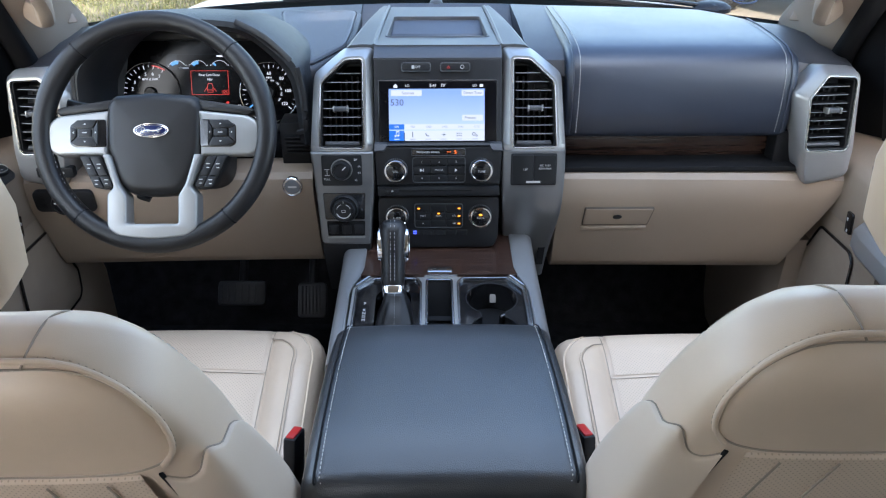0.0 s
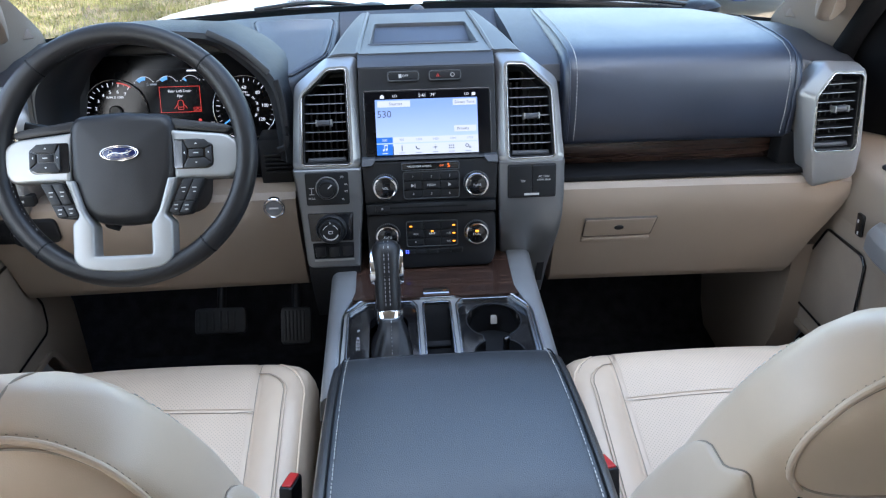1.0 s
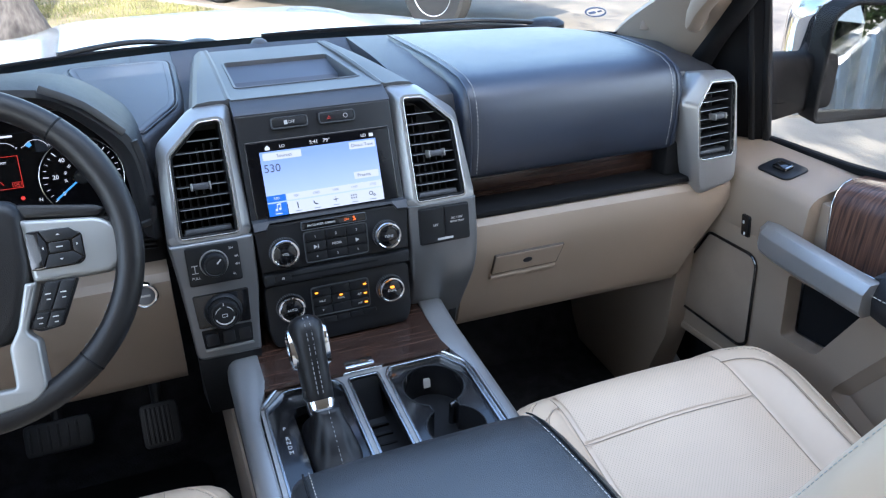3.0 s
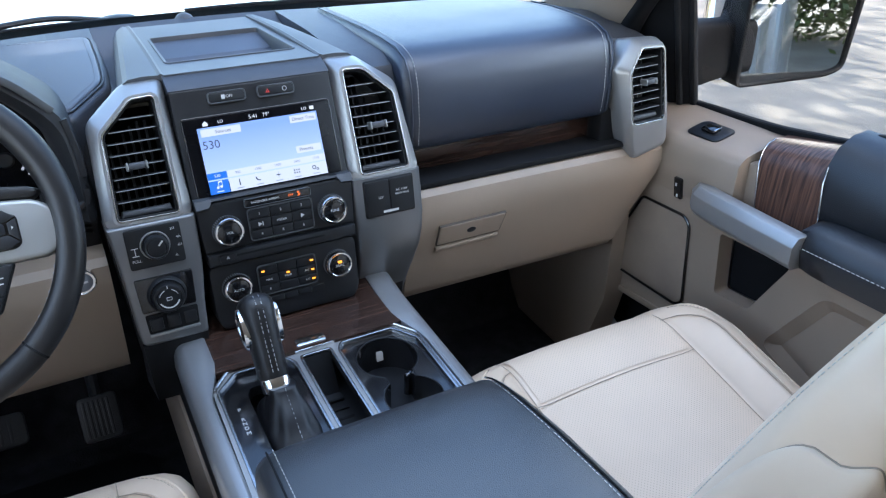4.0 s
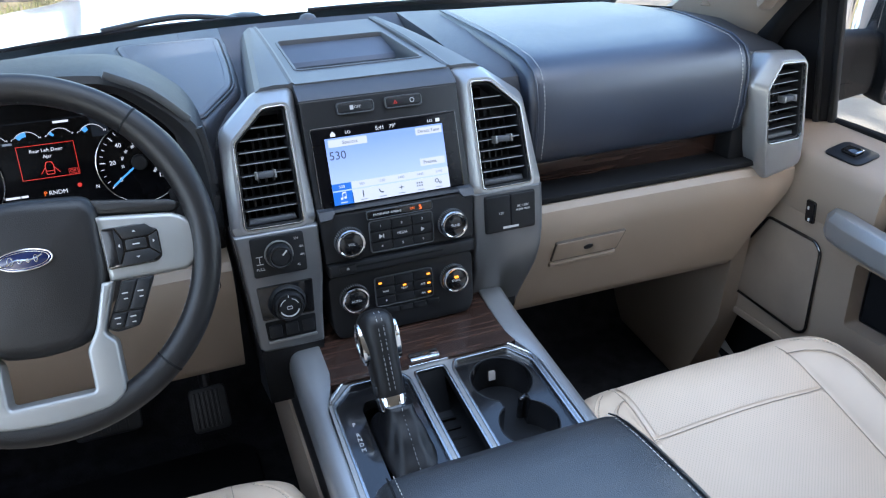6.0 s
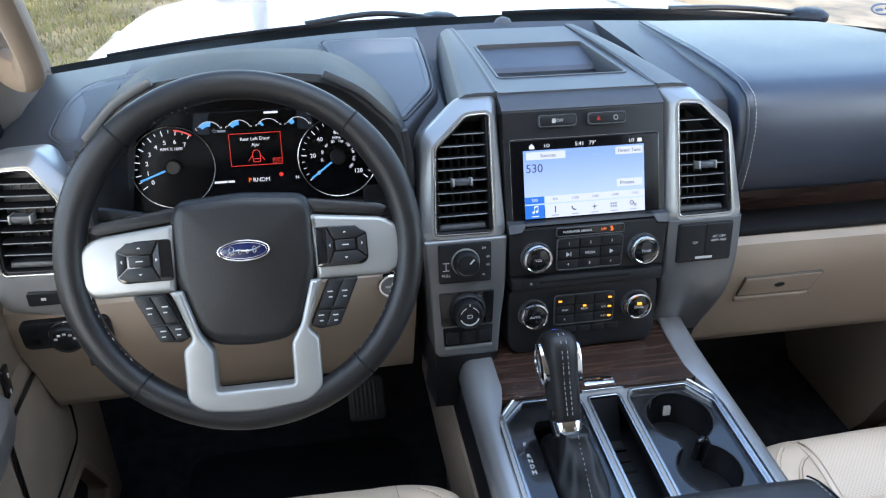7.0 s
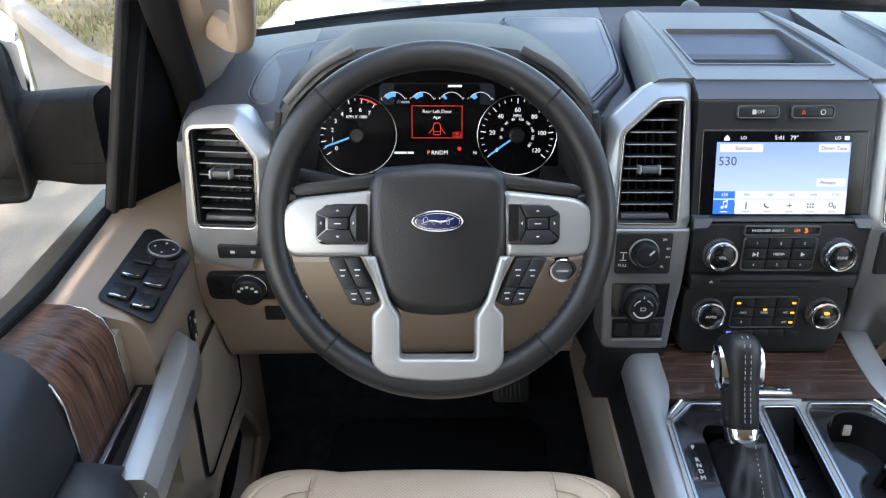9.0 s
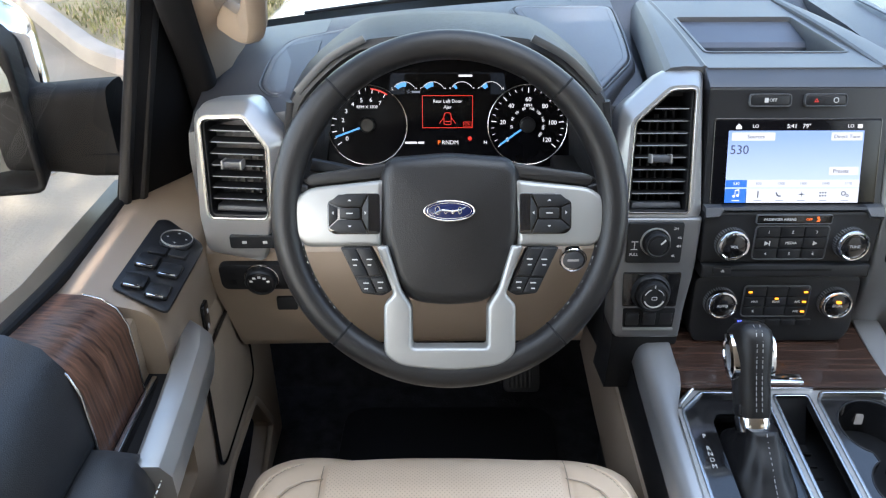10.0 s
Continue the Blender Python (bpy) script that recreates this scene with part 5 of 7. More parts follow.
part("toggle_lip", block(-0.2095, -0.1395, -0.2565, -0.2525, -0.004, 0.003, 0.0012), SILVER, toggles, m=PM)
# passenger side power outlets
power = part("outlet_panel", plate(rect(0.085, 0.060, 0.004, 3, 0.176, -0.1245), -0.01, 0.003, 0.0015), TRIM, stack, "black power outlet covers", m=PM)
for x, w in ((0.1555, 0.0395), (0.1965, 0.040)):
    part("outlet_cover", plate(rect(w, 0.0555, 0.003, 3, x, -0.1245), 0, 0.0045, 0.001), TRIM, power, m=PM)
for sign in (lettering("12V", 0.0055, 0.160, -0.124, 0.0047), lettering("AC 110V", 0.0052, 0.1965, -0.1165, 0.0047), lettering("400W MAX", 0.0048, 0.1965, -0.1225, 0.0047), plate(rect(0.026, 0.0035, x=0.1755, y=-0.1475), 0.003, 0.0050, 0)):
    part("outlet_sign", sign, LEGEND, power, m=PM)

# ---- lower dashboard ----
def lower_panel(x0, top, low, taper):
    """Beige panel from the stack outwards; the outer end is drawn in towards the bottom."""
    prof = [(1.43, top), (1.385, top), (1.364, top - 0.004), (1.354, top - 0.014), (1.351, top - 0.035), (1.354, top - 0.062), (1.366, top - 0.100), (1.384, top - 0.150), (1.400, low + 0.028), (1.410, low + 0.010), (1.428, low), (1.52, low + 0.004)]

    def end(z):
        t = min(1.0, max(0.0, (top - 0.02 - z) / (top - 0.02 - low)))
        return 0.793 - taper * t
    rings = []
    for u in steps(0, 1, 14):
        rings.append([(x0 + (end(z) - x0) * u, y, z - 0.012 * (x0 + (end(z) - x0) * u) ** 2) for y, z in prof])
    return loft(rings)


part("lower_panel", lower_panel(0.239, 0.6445, 0.402, 0.075), BEIGE, dash, "beige glovebox side panel")
part("lower_panel", moved(lower_panel(0.237, 0.648, 0.420, 0.02), mirrored(-1)), BEIGE, dash, "beige knee panel")
kick = part("kick_panel", loft([[(0.725 + 0.02 * (z > 0.2), y0, z), (0.735 + 0.03 * (z > 0.2), 1.93, z + 0.02), (0.80, 1.93, z + 0.02), (0.80, y0, z)] for y0, z in ((1.50, 0.05), (1.47, 0.10), (1.43, 0.25), (1.42, 0.46))]), BEIGE)
tagged(kick, "beige kick trim at the side of the footwell", "trim", kind="structure")
LM = pose(0.357, 1.3625, 0.5465, 90 + 20, 0, 0)
glove = part("glovebox_latch", plate(fillet([(-0.066, -0.022), (0.063, -0.022), (0.069, 0.021), (-0.065, 0.021)], 0.003), -0.02, 0.002, 0.002), BEIGE, dash, "beige glovebox latch with a keyhole", m=LM)
part("latch_gap", hoop(fillet([(-0.0675, -0.0235), (0.0645, -0.0235), (0.0705, 0.0225), (-0.0665, 0.0225)], 0.003), fillet([(-0.066, -0.022), (0.063, -0.022), (0.069, 0.021), (-0.065, 0.021)], 0.003), -0.02, 0.001, 0.0004), GAP, glove, m=LM)
part("latch_lip", block(-0.068, 0.064, -0.038, -0.027, -0.012, 0.003, 0.003), BEIGE, glove, m=LM)
part("keyhole", plate([(x * 1.5, y) for x, y in disc(0.006, 20)], 0, 0.003, 0.0005), TRIM, glove, m=LM)
part("wood_inlay", block(0.236, 0.655, 1.425, 1.44, 0.650, 0.712, 0.002), WOOD, dash, "walnut strip with recess shade in its colour")
part("shelf", block(0.236, 0.70, 1.362, 1.44, 0.640, 0.6515, 0.003), RUBBER, dash, "black tray under the wood strip")
part("shelf_end", block(0.652, 0.70, 1.385, 1.43, 0.645, 0.715, 0.006), RUBBER, dash)

# outer vents
OPEN2 = [(-0.033, 0.066), (-0.038, 0.060), (-0.0385, -0.061), (-0.034, -0.067), (0.037, -0.066), (0.0425, -0.060), (0.045, 0.030), (0.017, 0.069)]
RIM2 = [(-0.040, 0.085), (-0.052, 0.066), (-0.056, -0.072), (-0.049, -0.120), (0.026, -0.137), (0.046, -0.085), (0.071, 0.040), (0.023, 0.090)]
for s in (-1, 1):
    vm = pose(s * 0.730, 1.350, 0.757, 90 - 9, 0, s * 5) @ mirrored(-s)
    skin, f_in = facet_frame(OPEN2, RIM2, (-0.018, -0.012, -0.006, -0.004, -0.012, -0.020, -0.018, -0.018), 3, 0.004, 0.010, 0.006, -0.07)
    frame_part = part("vent_frame", skin, SATIN, dash, "satin silver outer vent frame", m=vm, sharp=24)
    part("chrome_line", hoop(inset(f_in, -0.0022), inset(f_in, 0.0004), -0.01, 0.0016, 0.0010), DULLCHROME, frame_part, m=vm)
    vent = part("air_vent", hoop(inset(f_in, 0.0003), inset(f_in, 0.003), -0.06, -0.004, 0.001), TRIM, dash, "black louvred air vent", m=vm)
    slats(vent, inset([OPEN2[0], OPEN2[2], OPEN2[4], OPEN2[6], OPEN2[7]][::-1], 0.003), vm, (0.0, 0.008), 7, 0.12, 0.12)

# driver's lower switches and the start button
ST = pose(-0.275, 1.350, 0.622, 90, 0, 0)
start = part("start_button", moved(lathe([(0.0190, 0), (0.0190, 0.008), (0.0178, 0.0095), (0.0170, 0.008)], 36), pose(0, 0, 0)), CHROME, dash, "chrome-ringed engine start button", m=ST)
part("start_cap", lathe([(0.0169, 0), (0.0169, 0.0075), (0.012, 0.0085), (0.001, 0.0088)], 30), material("blue_grey_button", (0.14, 0.15, 0.165), 0.3, metal=0.4), start, m=ST)
part("start_sign", plate(rect(0.016, 0.003), 0.008, 0.0092, 0), LEGEND, start, m=ST)
HM = pose(-0.7265, 1.349, 0.592, 90 + 8, 0, 0)
lamps = part("headlamp_switch", plate(rect(0.115, 0.046, 0.012, 4, 0.012, 0), -0.01, 0.003, 0.0015), TRIM, dash, "black headlamp switch panel", m=HM)
knob(lamps, 0.014, 0, 0.022, chrome=False, depth=0.018, m=HM)
part("switch_ring", hoop(disc(0.0245, 36, 0.014, 0), disc(0.0225, 36, 0.014, 0), 0.003, 0.006, 0.001), CHROME, lamps, m=HM)
part("switch_signs", merge(*[plate(rect(0.004, 0.003, x=0.014 + 0.013 * math.cos(a), y=0.013 * math.sin(a)), 0.017, 0.0185, 0) for a in steps(0.4, 2.7, 4)]), LEGEND, lamps, m=HM)
key(lamps, -0.030, 0.009, 0.016, 0.012, m=HM)
key(lamps, -0.030, -0.009, 0.016, 0.012, m=HM)
DM = pose(-0.712, 1.339, 0.656, 90, 0, 0)
dim = part("pedal_switch", plate(rect(0.068, 0.020, 0.004, 3), -0.01, 0.004, 0.001), TRIM, dash, "black pedal adjust switch", m=DM)
part("switch_signs", merge(plate(rect(0.006, 0.004, x=-0.014), 0, 0.0043, 0), plate(rect(0.006, 0.004, x=0.014), 0, 0.0043, 0)), LEGEND, dim, m=DM)
OM = pose(-0.685, 1.362, 0.537, 90, 0, 0)
part("release_switch", plate(rect(0.030, 0.022, 0.003, 3), -0.01, 0.003, 0.001), TRIM, dash, "black brake release switch", m=OM)
part("side_filler", block(-0.30, -0.236, 1.40, 1.46, 0.64, 0.73, 0.005), TRIM, dash)
for i in range(5):
    part("filler_rib", block(-0.29, -0.245, 1.394, 1.402, 0.668 + 0.008 * i, 0.672 + 0.008 * i, 0.001), TRIM, dash)


# ---- steering wheel ----
TY = 1.163
WM = pose(WX, TY, 0.796, 90 - 28, 0, 0)
wheel = thing("steering_wheel", (WX, TY, 0.796), "black leather steering wheel with silver spokes and a blue oval badge", "steering wheel")
RR = 0.1775


def rim_ring(a, grow=0.0):
    grip = 1.0 + 0.10 * math.exp(-((math.degrees(a) % 360 - 150) / 14) ** 2) + 0.10 * math.exp(-((math.degrees(a) % 360 - 30) / 14) ** 2)
    out = []
    for u, v in superring(0.0155 * grip + grow, 0.0175 + grow, 18, 2.2):
        out.append(((RR + u) * math.cos(a), (RR + u) * math.sin(a), v - 0.006))
    return out


rim = part("rim", loft([rim_ring(a) for a in steps(0, 2 * math.pi, 96)[:-1]], caps=False, around=True), WHEELHIDE, wheel, "worn black leather rim", m=WM, sharp=80)
for deg in (47, 133, 229, 311):
    part("rim_seam", loft([rim_ring(radians(deg + d), 0.0005 - abs(d) * 0.001) for d in (-0.4, 0, 0.4)]), RUBBER, rim, m=WM)
for a0, a1 in ((60, 120), (192, 226), (314, 348)):
    path = [((RR - 0.0156) * math.cos(radians(a)), (RR - 0.0156) * math.sin(radians(a)), 0.001) for a in steps(a0, a1, 24)]
    part("rim_stitching", stitches(path, 0.004, 0.003, 0.0005), GREYTHREAD if a0 == 60 else WHEELTHREAD, rim, m=WM)
HUB = [(-0.076, 0.042), (-0.065, 0.058), (0, 0.063), (0.065, 0.058), (0.077, 0.042), (0.077, -0.024), (0.060, -0.078), (0.040, -0.099), (0, -0.103), (-0.040, -0.099), (-0.060, -0.078), (-0.076, -0.024)]
hub_edge = fillet(HUB, 0.012, 3)
hub_rings = [[(*p, -0.03) for p in hub_edge]]
for i in range(7):
    a = math.pi / 2 * i / 6
    hub_rings.append([(p[0], p[1], -0.012 + 0.018 * math.sin(a)) for p in inset(hub_edge, 0.016 * (1 - math.cos(a)))])
hub_rings.append([(p[0] * 0.5, p[1] * 0.5 - 0.005, 0.0085) for p in inset(hub_edge, 0.016)])
hub_rings.append([(p[0] * 0.1, p[1] * 0.1 - 0.01, 0.0092) for p in inset(hub_edge, 0.016)])
hub = part("airbag_cover", loft(hub_rings), WHEELHIDE, wheel, "black grained airbag cover", m=WM, sharp=60)
oval = [(x * 0.0265, y * 0.0105) for x, y in disc(1, 40)]
badge = part("badge", moved(plate(oval, 0, 0.0035, 0.001), pose(0, 0.0, 0.008)), ENAMEL, hub, "blue oval badge", m=WM)
part("badge_ring", moved(hoop([(x * 1.04, y * 1.08) for x, y in oval], [(x * 0.96, y * 0.92) for x, y in oval], 0, 0.0045, 0.0008), pose(0, 0, 0.008)), CHROME, badge, m=WM)
part("badge_line", moved(hoop([(x * 0.90, y * 0.82) for x, y in oval], [(x * 0.87, y * 0.76) for x, y in oval], 0, 0.004, 0.0003), pose(0, 0, 0.008)), CHROME, badge, m=WM)
swirl = [(-0.017, -0.0030), (-0.008, 0.0005), (0.002, -0.0005), (0.010, 0.0005), (0.017, 0.0035)]
part("badge_mark", sweep([(x, y, 0.0112) for x, y in [tuple(p)[:2] for p in smooth_path([(x, y, 0) for x, y in swirl], 4)]], 0.0009), CHROME, badge, m=WM)
for bx, by, bw, bh in ((-0.0125, 0.0005, 0.0030, 0.0046), (-0.0040, -0.0010, 0.0020, 0.0024), (0.0035, -0.0010, 0.0016, 0.0024), (0.0110, 0.0003, 0.0022, 0.0040)):
    ring = [(bx + x * bw, by + y * bh) for x, y in disc(1, 16)]
    part("badge_loop", moved(hoop(ring, inset(ring, 0.0009), 0, 0.0040, 0.0002), pose(0, 0, 0.008)), DULLCHROME, badge, m=WM)
for s in (-1, 1):
    mm = WM @ mirrored(-s)
    arm = fillet([(-0.070, 0.0335), (-0.151, 0.025), (-0.168, 0.012), (-0.168, -0.026), (-0.155, -0.0385), (-0.074, -0.038)], [0.002, 0.014, 0.01, 0.01, 0.008, 0.002], 3)
    spoke = part("spoke", plate(arm, -0.022, 0.002, 0.0055, 4), SILVER, wheel, "satin silver spoke", m=mm)
    padp = fillet([(-0.0745, 0.019), (-0.112, 0.0185), (-0.1305, 0.010), (-0.1305, -0.020), (-0.124, -0.025), (-0.0745, -0.025)], 0.004, 3)
    pad_b = part("switch_pad", plate(padp, 0, 0.0035, 0.001), GLOSS, spoke, "black cruise switch pad", m=mm)
    cx, cy = -0.1065, -0.0025
    part("switch_key", plate(rect(0.021, 0.0115, 0.002, 2, cx, cy), 0.003, 0.0065, 0.001), TRIM, pad_b, m=mm)
    for q in ([(cx - 0.022, 0.009), (cx - 0.012, 0.0175), (cx + 0.018, 0.0175), (cx + 0.012, 0.0045), (cx - 0.0125, 0.0045)],
              [(cx - 0.022, -0.018), (cx - 0.012, -0.0235), (cx + 0.018, -0.0235), (cx + 0.012, -0.0095), (cx - 0.0125, -0.0095)],
              [(cx - 0.0225, 0.0075), (cx - 0.0135, 0.0035), (cx - 0.0135, -0.0085), (cx - 0.0225, -0.0165)],
              [(cx + 0.020, 0.0165), (cx + 0.0135, 0.0035), (cx + 0.0135, -0.0085), (cx + 0.020, -0.0225)]):
        part("switch_key", plate(q, 0.003, 0.0055, 0.0008), TRIM, pad_b, m=mm)
    part("switch_signs", merge(plate(rect(0.007, 0.0012, x=cx, y=cy), 0.006, 0.0068, 0), plate([(cx - 0.002, 0.0105), (cx + 0.002, 0.0105), (cx, 0.0125)], 0.005, 0.0058, 0), plate([(cx - 0.002, -0.0155), (cx + 0.002, -0.0155), (cx, -0.0175)], 0.005, 0.0058, 0),
                               plate([(cx - 0.0170, 0.0), (cx - 0.0170, -0.004), (cx - 0.019, -0.002)], 0.005, 0.0058, 0), plate([(cx + 0.0160, 0.0), (cx + 0.0160, -0.004), (cx + 0.018, -0.002)], 0.005, 0.0058, 0)), LEGEND, pad_b, m=mm)
    # four keys beside the lower leg
    quad = [(-0.118, -0.0385), (-0.0845, -0.0385), (-0.062, -0.086), (-0.072, -0.0915), (-0.094, -0.089)]
    low_pad = part("lower_switch_pad", plate(fillet(quad, 0.003, 2), -0.02, 0.0, 0.001), TRIM, wheel, "black audio switch pad", m=mm)

    def at(u, v):
        a, b = Vector((-0.117, -0.039)).lerp(Vector((-0.0855, -0.039)), u), Vector((-0.093, -0.090)).lerp(Vector((-0.0625, -0.088)), u)
        return tuple(a.lerp(b, v))
    for u0, u1, v0, v1, w in ((0.02, 0.48, 0.02, 0.62, ("SET", "")[s > 0]), (0.52, 0.98, 0.02, 0.62, ""), (0.02, 0.48, 0.66, 0.98, ("", "")[s > 0]), (0.52, 0.98, 0.66, 0.98, "")):
        k = part("switch_key", plate(fillet([at(u0, v0), at(u1, v0), at(u1, v1), at(u0, v1)], 0.002, 2), -0.004, 0.003, 0.001), TRIM, low_pad, m=mm)
        c = at((u0 + u1) / 2, (v0 + v1) / 2)
        part("key_sign", merge(plate(rect(0.006, 0.0013, x=c[0], y=c[1] + 0.003), 0, 0.0034, 0), plate(rect(0.004, 0.0013, x=c[0], y=c[1] - 0.003), 0, 0.0034, 0)), LEGEND, k, m=mm)
    part("upper_arm", plate(fillet([(-0.066, 0.036), (-0.150, 0.026), (-0.160, 0.034), (-0.148, 0.040), (-0.068, 0.052)], 0.004, 2), -0.026, -0.004, 0.004), WHEELHIDE, wheel, m=mm)
U = [(-0.078, -0.037), (-0.066, -0.037), (-0.052, -0.084), (-0.0405, -0.103), (-0.0405, -0.1465), (0.0405, -0.1465), (0.0405, -0.103), (0.052, -0.084), (0.066, -0.037), (0.078, -0.037),
     (0.060, -0.089), (0.0705, -0.100), (0.0705, -0.1535), (0.055, -0.1665), (0.0, -0.1725), (-0.055, -0.1665), (-0.0705, -0.1535), (-0.0705, -0.100), (-0.060, -0.089)]
part("lower_spoke", plate(fillet(U, [0.002, 0.002, 0.004, 0.004, 0.004, 0.004, 0.004, 0.004, 0.002, 0.002, 0.004, 0.004, 0.008, 0.01, 0.03, 0.01, 0.008, 0.004, 0.004], 3), -0.022, 0.0115, 0.0042, 4), SILVER, wheel, "satin silver lower spoke", m=WM)
column = thing("steering_column", (WX, 1.30, 0.70), "black steering column shroud with stalks", "steering column")
part("shroud", loft([[(x, y * 0.9 - 0.006, d) for x, y in superring(a, b, 28, 3.5)] for a, b, d in ((0.052, 0.050, -0.03), (0.060, 0.058, -0.06), (0.064, 0.062, -0.14), (0.070, 0.075, -0.24))]), TRIM, column, m=WM)
for s, end in ((-1, ((-0.06, 0.030, -0.055), (-0.12, 0.045, -0.05), (-0.155, 0.052, -0.045))), (1, ((0.06, 0.03, -0.06), (0.09, 0.04, -0.06), (0.10, 0.042, -0.06)))):
    part("stalk", sweep(smooth_path(end, 4), superring(0.008, 0.011, 12, 3)), TRIM, column, "black stalk", m=WM)
part("tilt_lever", sweep([(-0.03, -0.06, -0.12), (-0.05, -0.085, -0.11), (-0.055, -0.10, -0.10)], superring(0.012, 0.006, 12, 3)), TRIM, column, m=WM)

# ---- centre console ----
console = thing("centre_console", (0, 1.0, FLOOR), "centre console with silver rails, cup holders and walnut trim", "console")
for s in (-1, 1):
    rails = []
    for y in steps(0.98, 1.38, 20):
        z = 0.482 + 0.088 * (y - 0.98) + 0.35 * max(0.0, y - 1.27) ** 1.5
        i = 0.159 - 0.021 * min(1.0, max(0.0, (y - 1.17) / 0.06)) if y < 1.25 else 0.138
        o = 0.184
        rails.append([(s * i, y, z - 0.002), (s * (i + 0.003), y, z), (s * (o - 0.014), y, z - 0.001), (s * (o - 0.008), y, z - 0.004), (s * (o - 0.003), y, z - 0.010), (s * o, y, z - 0.020), (s * (o + 0.001), y, z - 0.044), (s * i, y, z - 0.048)])
    part("side_rail", loft(rails), RAILGREY, console, "satin grey console rail", m=Matrix.Translation((0.003, 0, 0)), sharp=40)
    part("side_panel", loft([[(s * 0.178, y, z1), (s * 0.176, y, 0.30), (s * 0.170, y, 0.05), (s * 0.14, y, 0.05), (s * 0.14, y, z1)] for y, z1 in ((0.985, 0.44), (1.0, 0.44), (1.30, 0.45), (1.45, 0.47))]), TRIM, console)
    part("kick_panel", loft([[(s * 0.172, y, z), (s * 0.181, y, z - 0.006), (s * 0.186, y, z - 0.03), (s * 0.190, y, z - 0.13), (s * 0.186, y, z - 0.145), (s * 0.160, y, z - 0.145)] for y, z in ((1.00, 0.355), (1.20, 0.360), (1.45, 0.370), (1.62, 0.385))]), BEIGE, console, "beige console foot trim")
part("console_body", block(-0.155, 0.161, 0.50, 1.40, 0.05, 0.435, 0.006), TRIM, console)
part("wood_panel", loft([[(x0, y, z), (x1, y, z), (x1, y, z - 0.02), (x0, y, z - 0.02)] for y, z, x0, x1 in ((1.215, 0.501, -0.144, 0.150), (1.30, 0.508, -0.140, 0.146), (1.345, 0.516, -0.138, 0.144), (1.40, 0.524, -0.137, 0.143))]), WOOD, console, "dark walnut panel")

DECK = 0.494


def deck(poly, name, mat, d0, d1, c=0.002, label="", parent=console):
    return part(name, plate(poly, d0, d1, c), mat, parent, label, m=pose(0, 1.10, DECK - 0.0085, 5, 0, 0) @ Matrix.Translation((0.003, -1.10, 0)))


def deck_hoop(a, b, name, mat, d0, d1, c=0.0015, label="", parent=console):
    return part(name, hoop(a, b, d0, d1, c), mat, parent, label, m=pose(0, 1.10, DECK - 0.0085, 5, 0, 0) @ Matrix.Translation((0.003, -1.10, 0)))


outline = [(-0.158, 0.97), (0.158, 0.97), (0.158, 1.185), (0.132, 1.222), (-0.128, 1.222), (-0.155, 1.190)]
GATE = fillet([(-0.148, 0.96), (-0.034, 0.96), (-0.034, 1.196), (-0.042, 1.210), (-0.118, 1.210), (-0.148, 1.180)], 0.004, 2)
CUPS = fillet([(0.034, 0.96), (0.150, 0.96), (0.150, 1.172), (0.124, 1.210), (0.042, 1.210), (0.034, 1.196)], 0.004, 2)
SLOT = fillet([(-0.022, 0.96), (0.022, 0.96), (0.022, 1.205), (-0.022, 1.205)], 0.004, 2)
BOOT = fillet([(-0.113, 1.02), (-0.050, 1.02), (-0.050, 1.165), (-0.058, 1.178), (-0.105, 1.178), (-0.113, 1.165)], 0.004, 2)
CUPX, CUPA, CUPB, RA, RB = 0.0925, 1.156, 1.066, 0.0445, 0.041
CUPHOLE = arc(CUPX, CUPA, RA, -62, 242, 30) + arc(CUPX, CUPB, RB, 118, 422, 30)
part("deck", holed(fillet(outline, 0.006, 2), [GATE, CUPS, SLOT], -0.012, 0.0), SILVER, console, "satin silver deck", m=pose(0, 1.10, DECK - 0.0085, 5, 0, 0) @ Matrix.Translation((0.003, -1.10, 0)))
DKM = pose(0, 1.10, DECK - 0.0085, 5, 0, 0) @ Matrix.Translation((0.003, -1.10, 0))
part("deck_edge", sweep([(*p, 0.001) for p in inset(fillet(outline, 0.006, 2), 0.003)][3:], 0.0032), DULLCHROME, console, "chrome edging", m=DKM)
for e in (GATE, CUPS, SLOT):
    deck_hoop(inset(e, -0.003), inset(e, 0.0012), "chrome_edge", DULLCHROME, -0.01, 0.0025, 0.001, "chrome edging")
gate = part("shifter_gate", holed(inset(GATE, 0.001), [BOOT], -0.020, -0.004), GLOSS, console, "gloss black shifter gate", m=DKM)
signs = [lettering(w, 0.0085, -0.131, y, -0.0036, turn=0) for w, y in zip("PRNDM", (1.1415, 1.122, 1.1135, 1.1045, 1.095))]
for sign in signs:
    part("gear_letter", sign, LEGEND, gate, m=DKM)
deck(inset(BOOT, -0.004), "gate_well", RUBBER, -0.06, -0.045, 0)
part("slot_tray", loft([[(-0.0215, y, z), (0.0215, y, z), (0.0215, y, z - 0.004), (-0.0215, y, z - 0.004)] for y, z in ((0.96, -0.055), (1.17, -0.055), (1.20, -0.01), (1.205, 0.0))]), TRIM, console, "black phone slot", m=DKM)
for i in range(7):
    part("slot_rib", block(-0.021, 0.021, 1.03 + i * 0.02, 1.034 + i * 0.02, -0.055, -0.050, 0.001), RUBBER, console, m=DKM)
cups = part("cup_holder", holed(inset(CUPS, 0.001), [CUPHOLE], -0.022, -0.005), GLOSS, console, "gloss black twin cup holder", m=DKM)
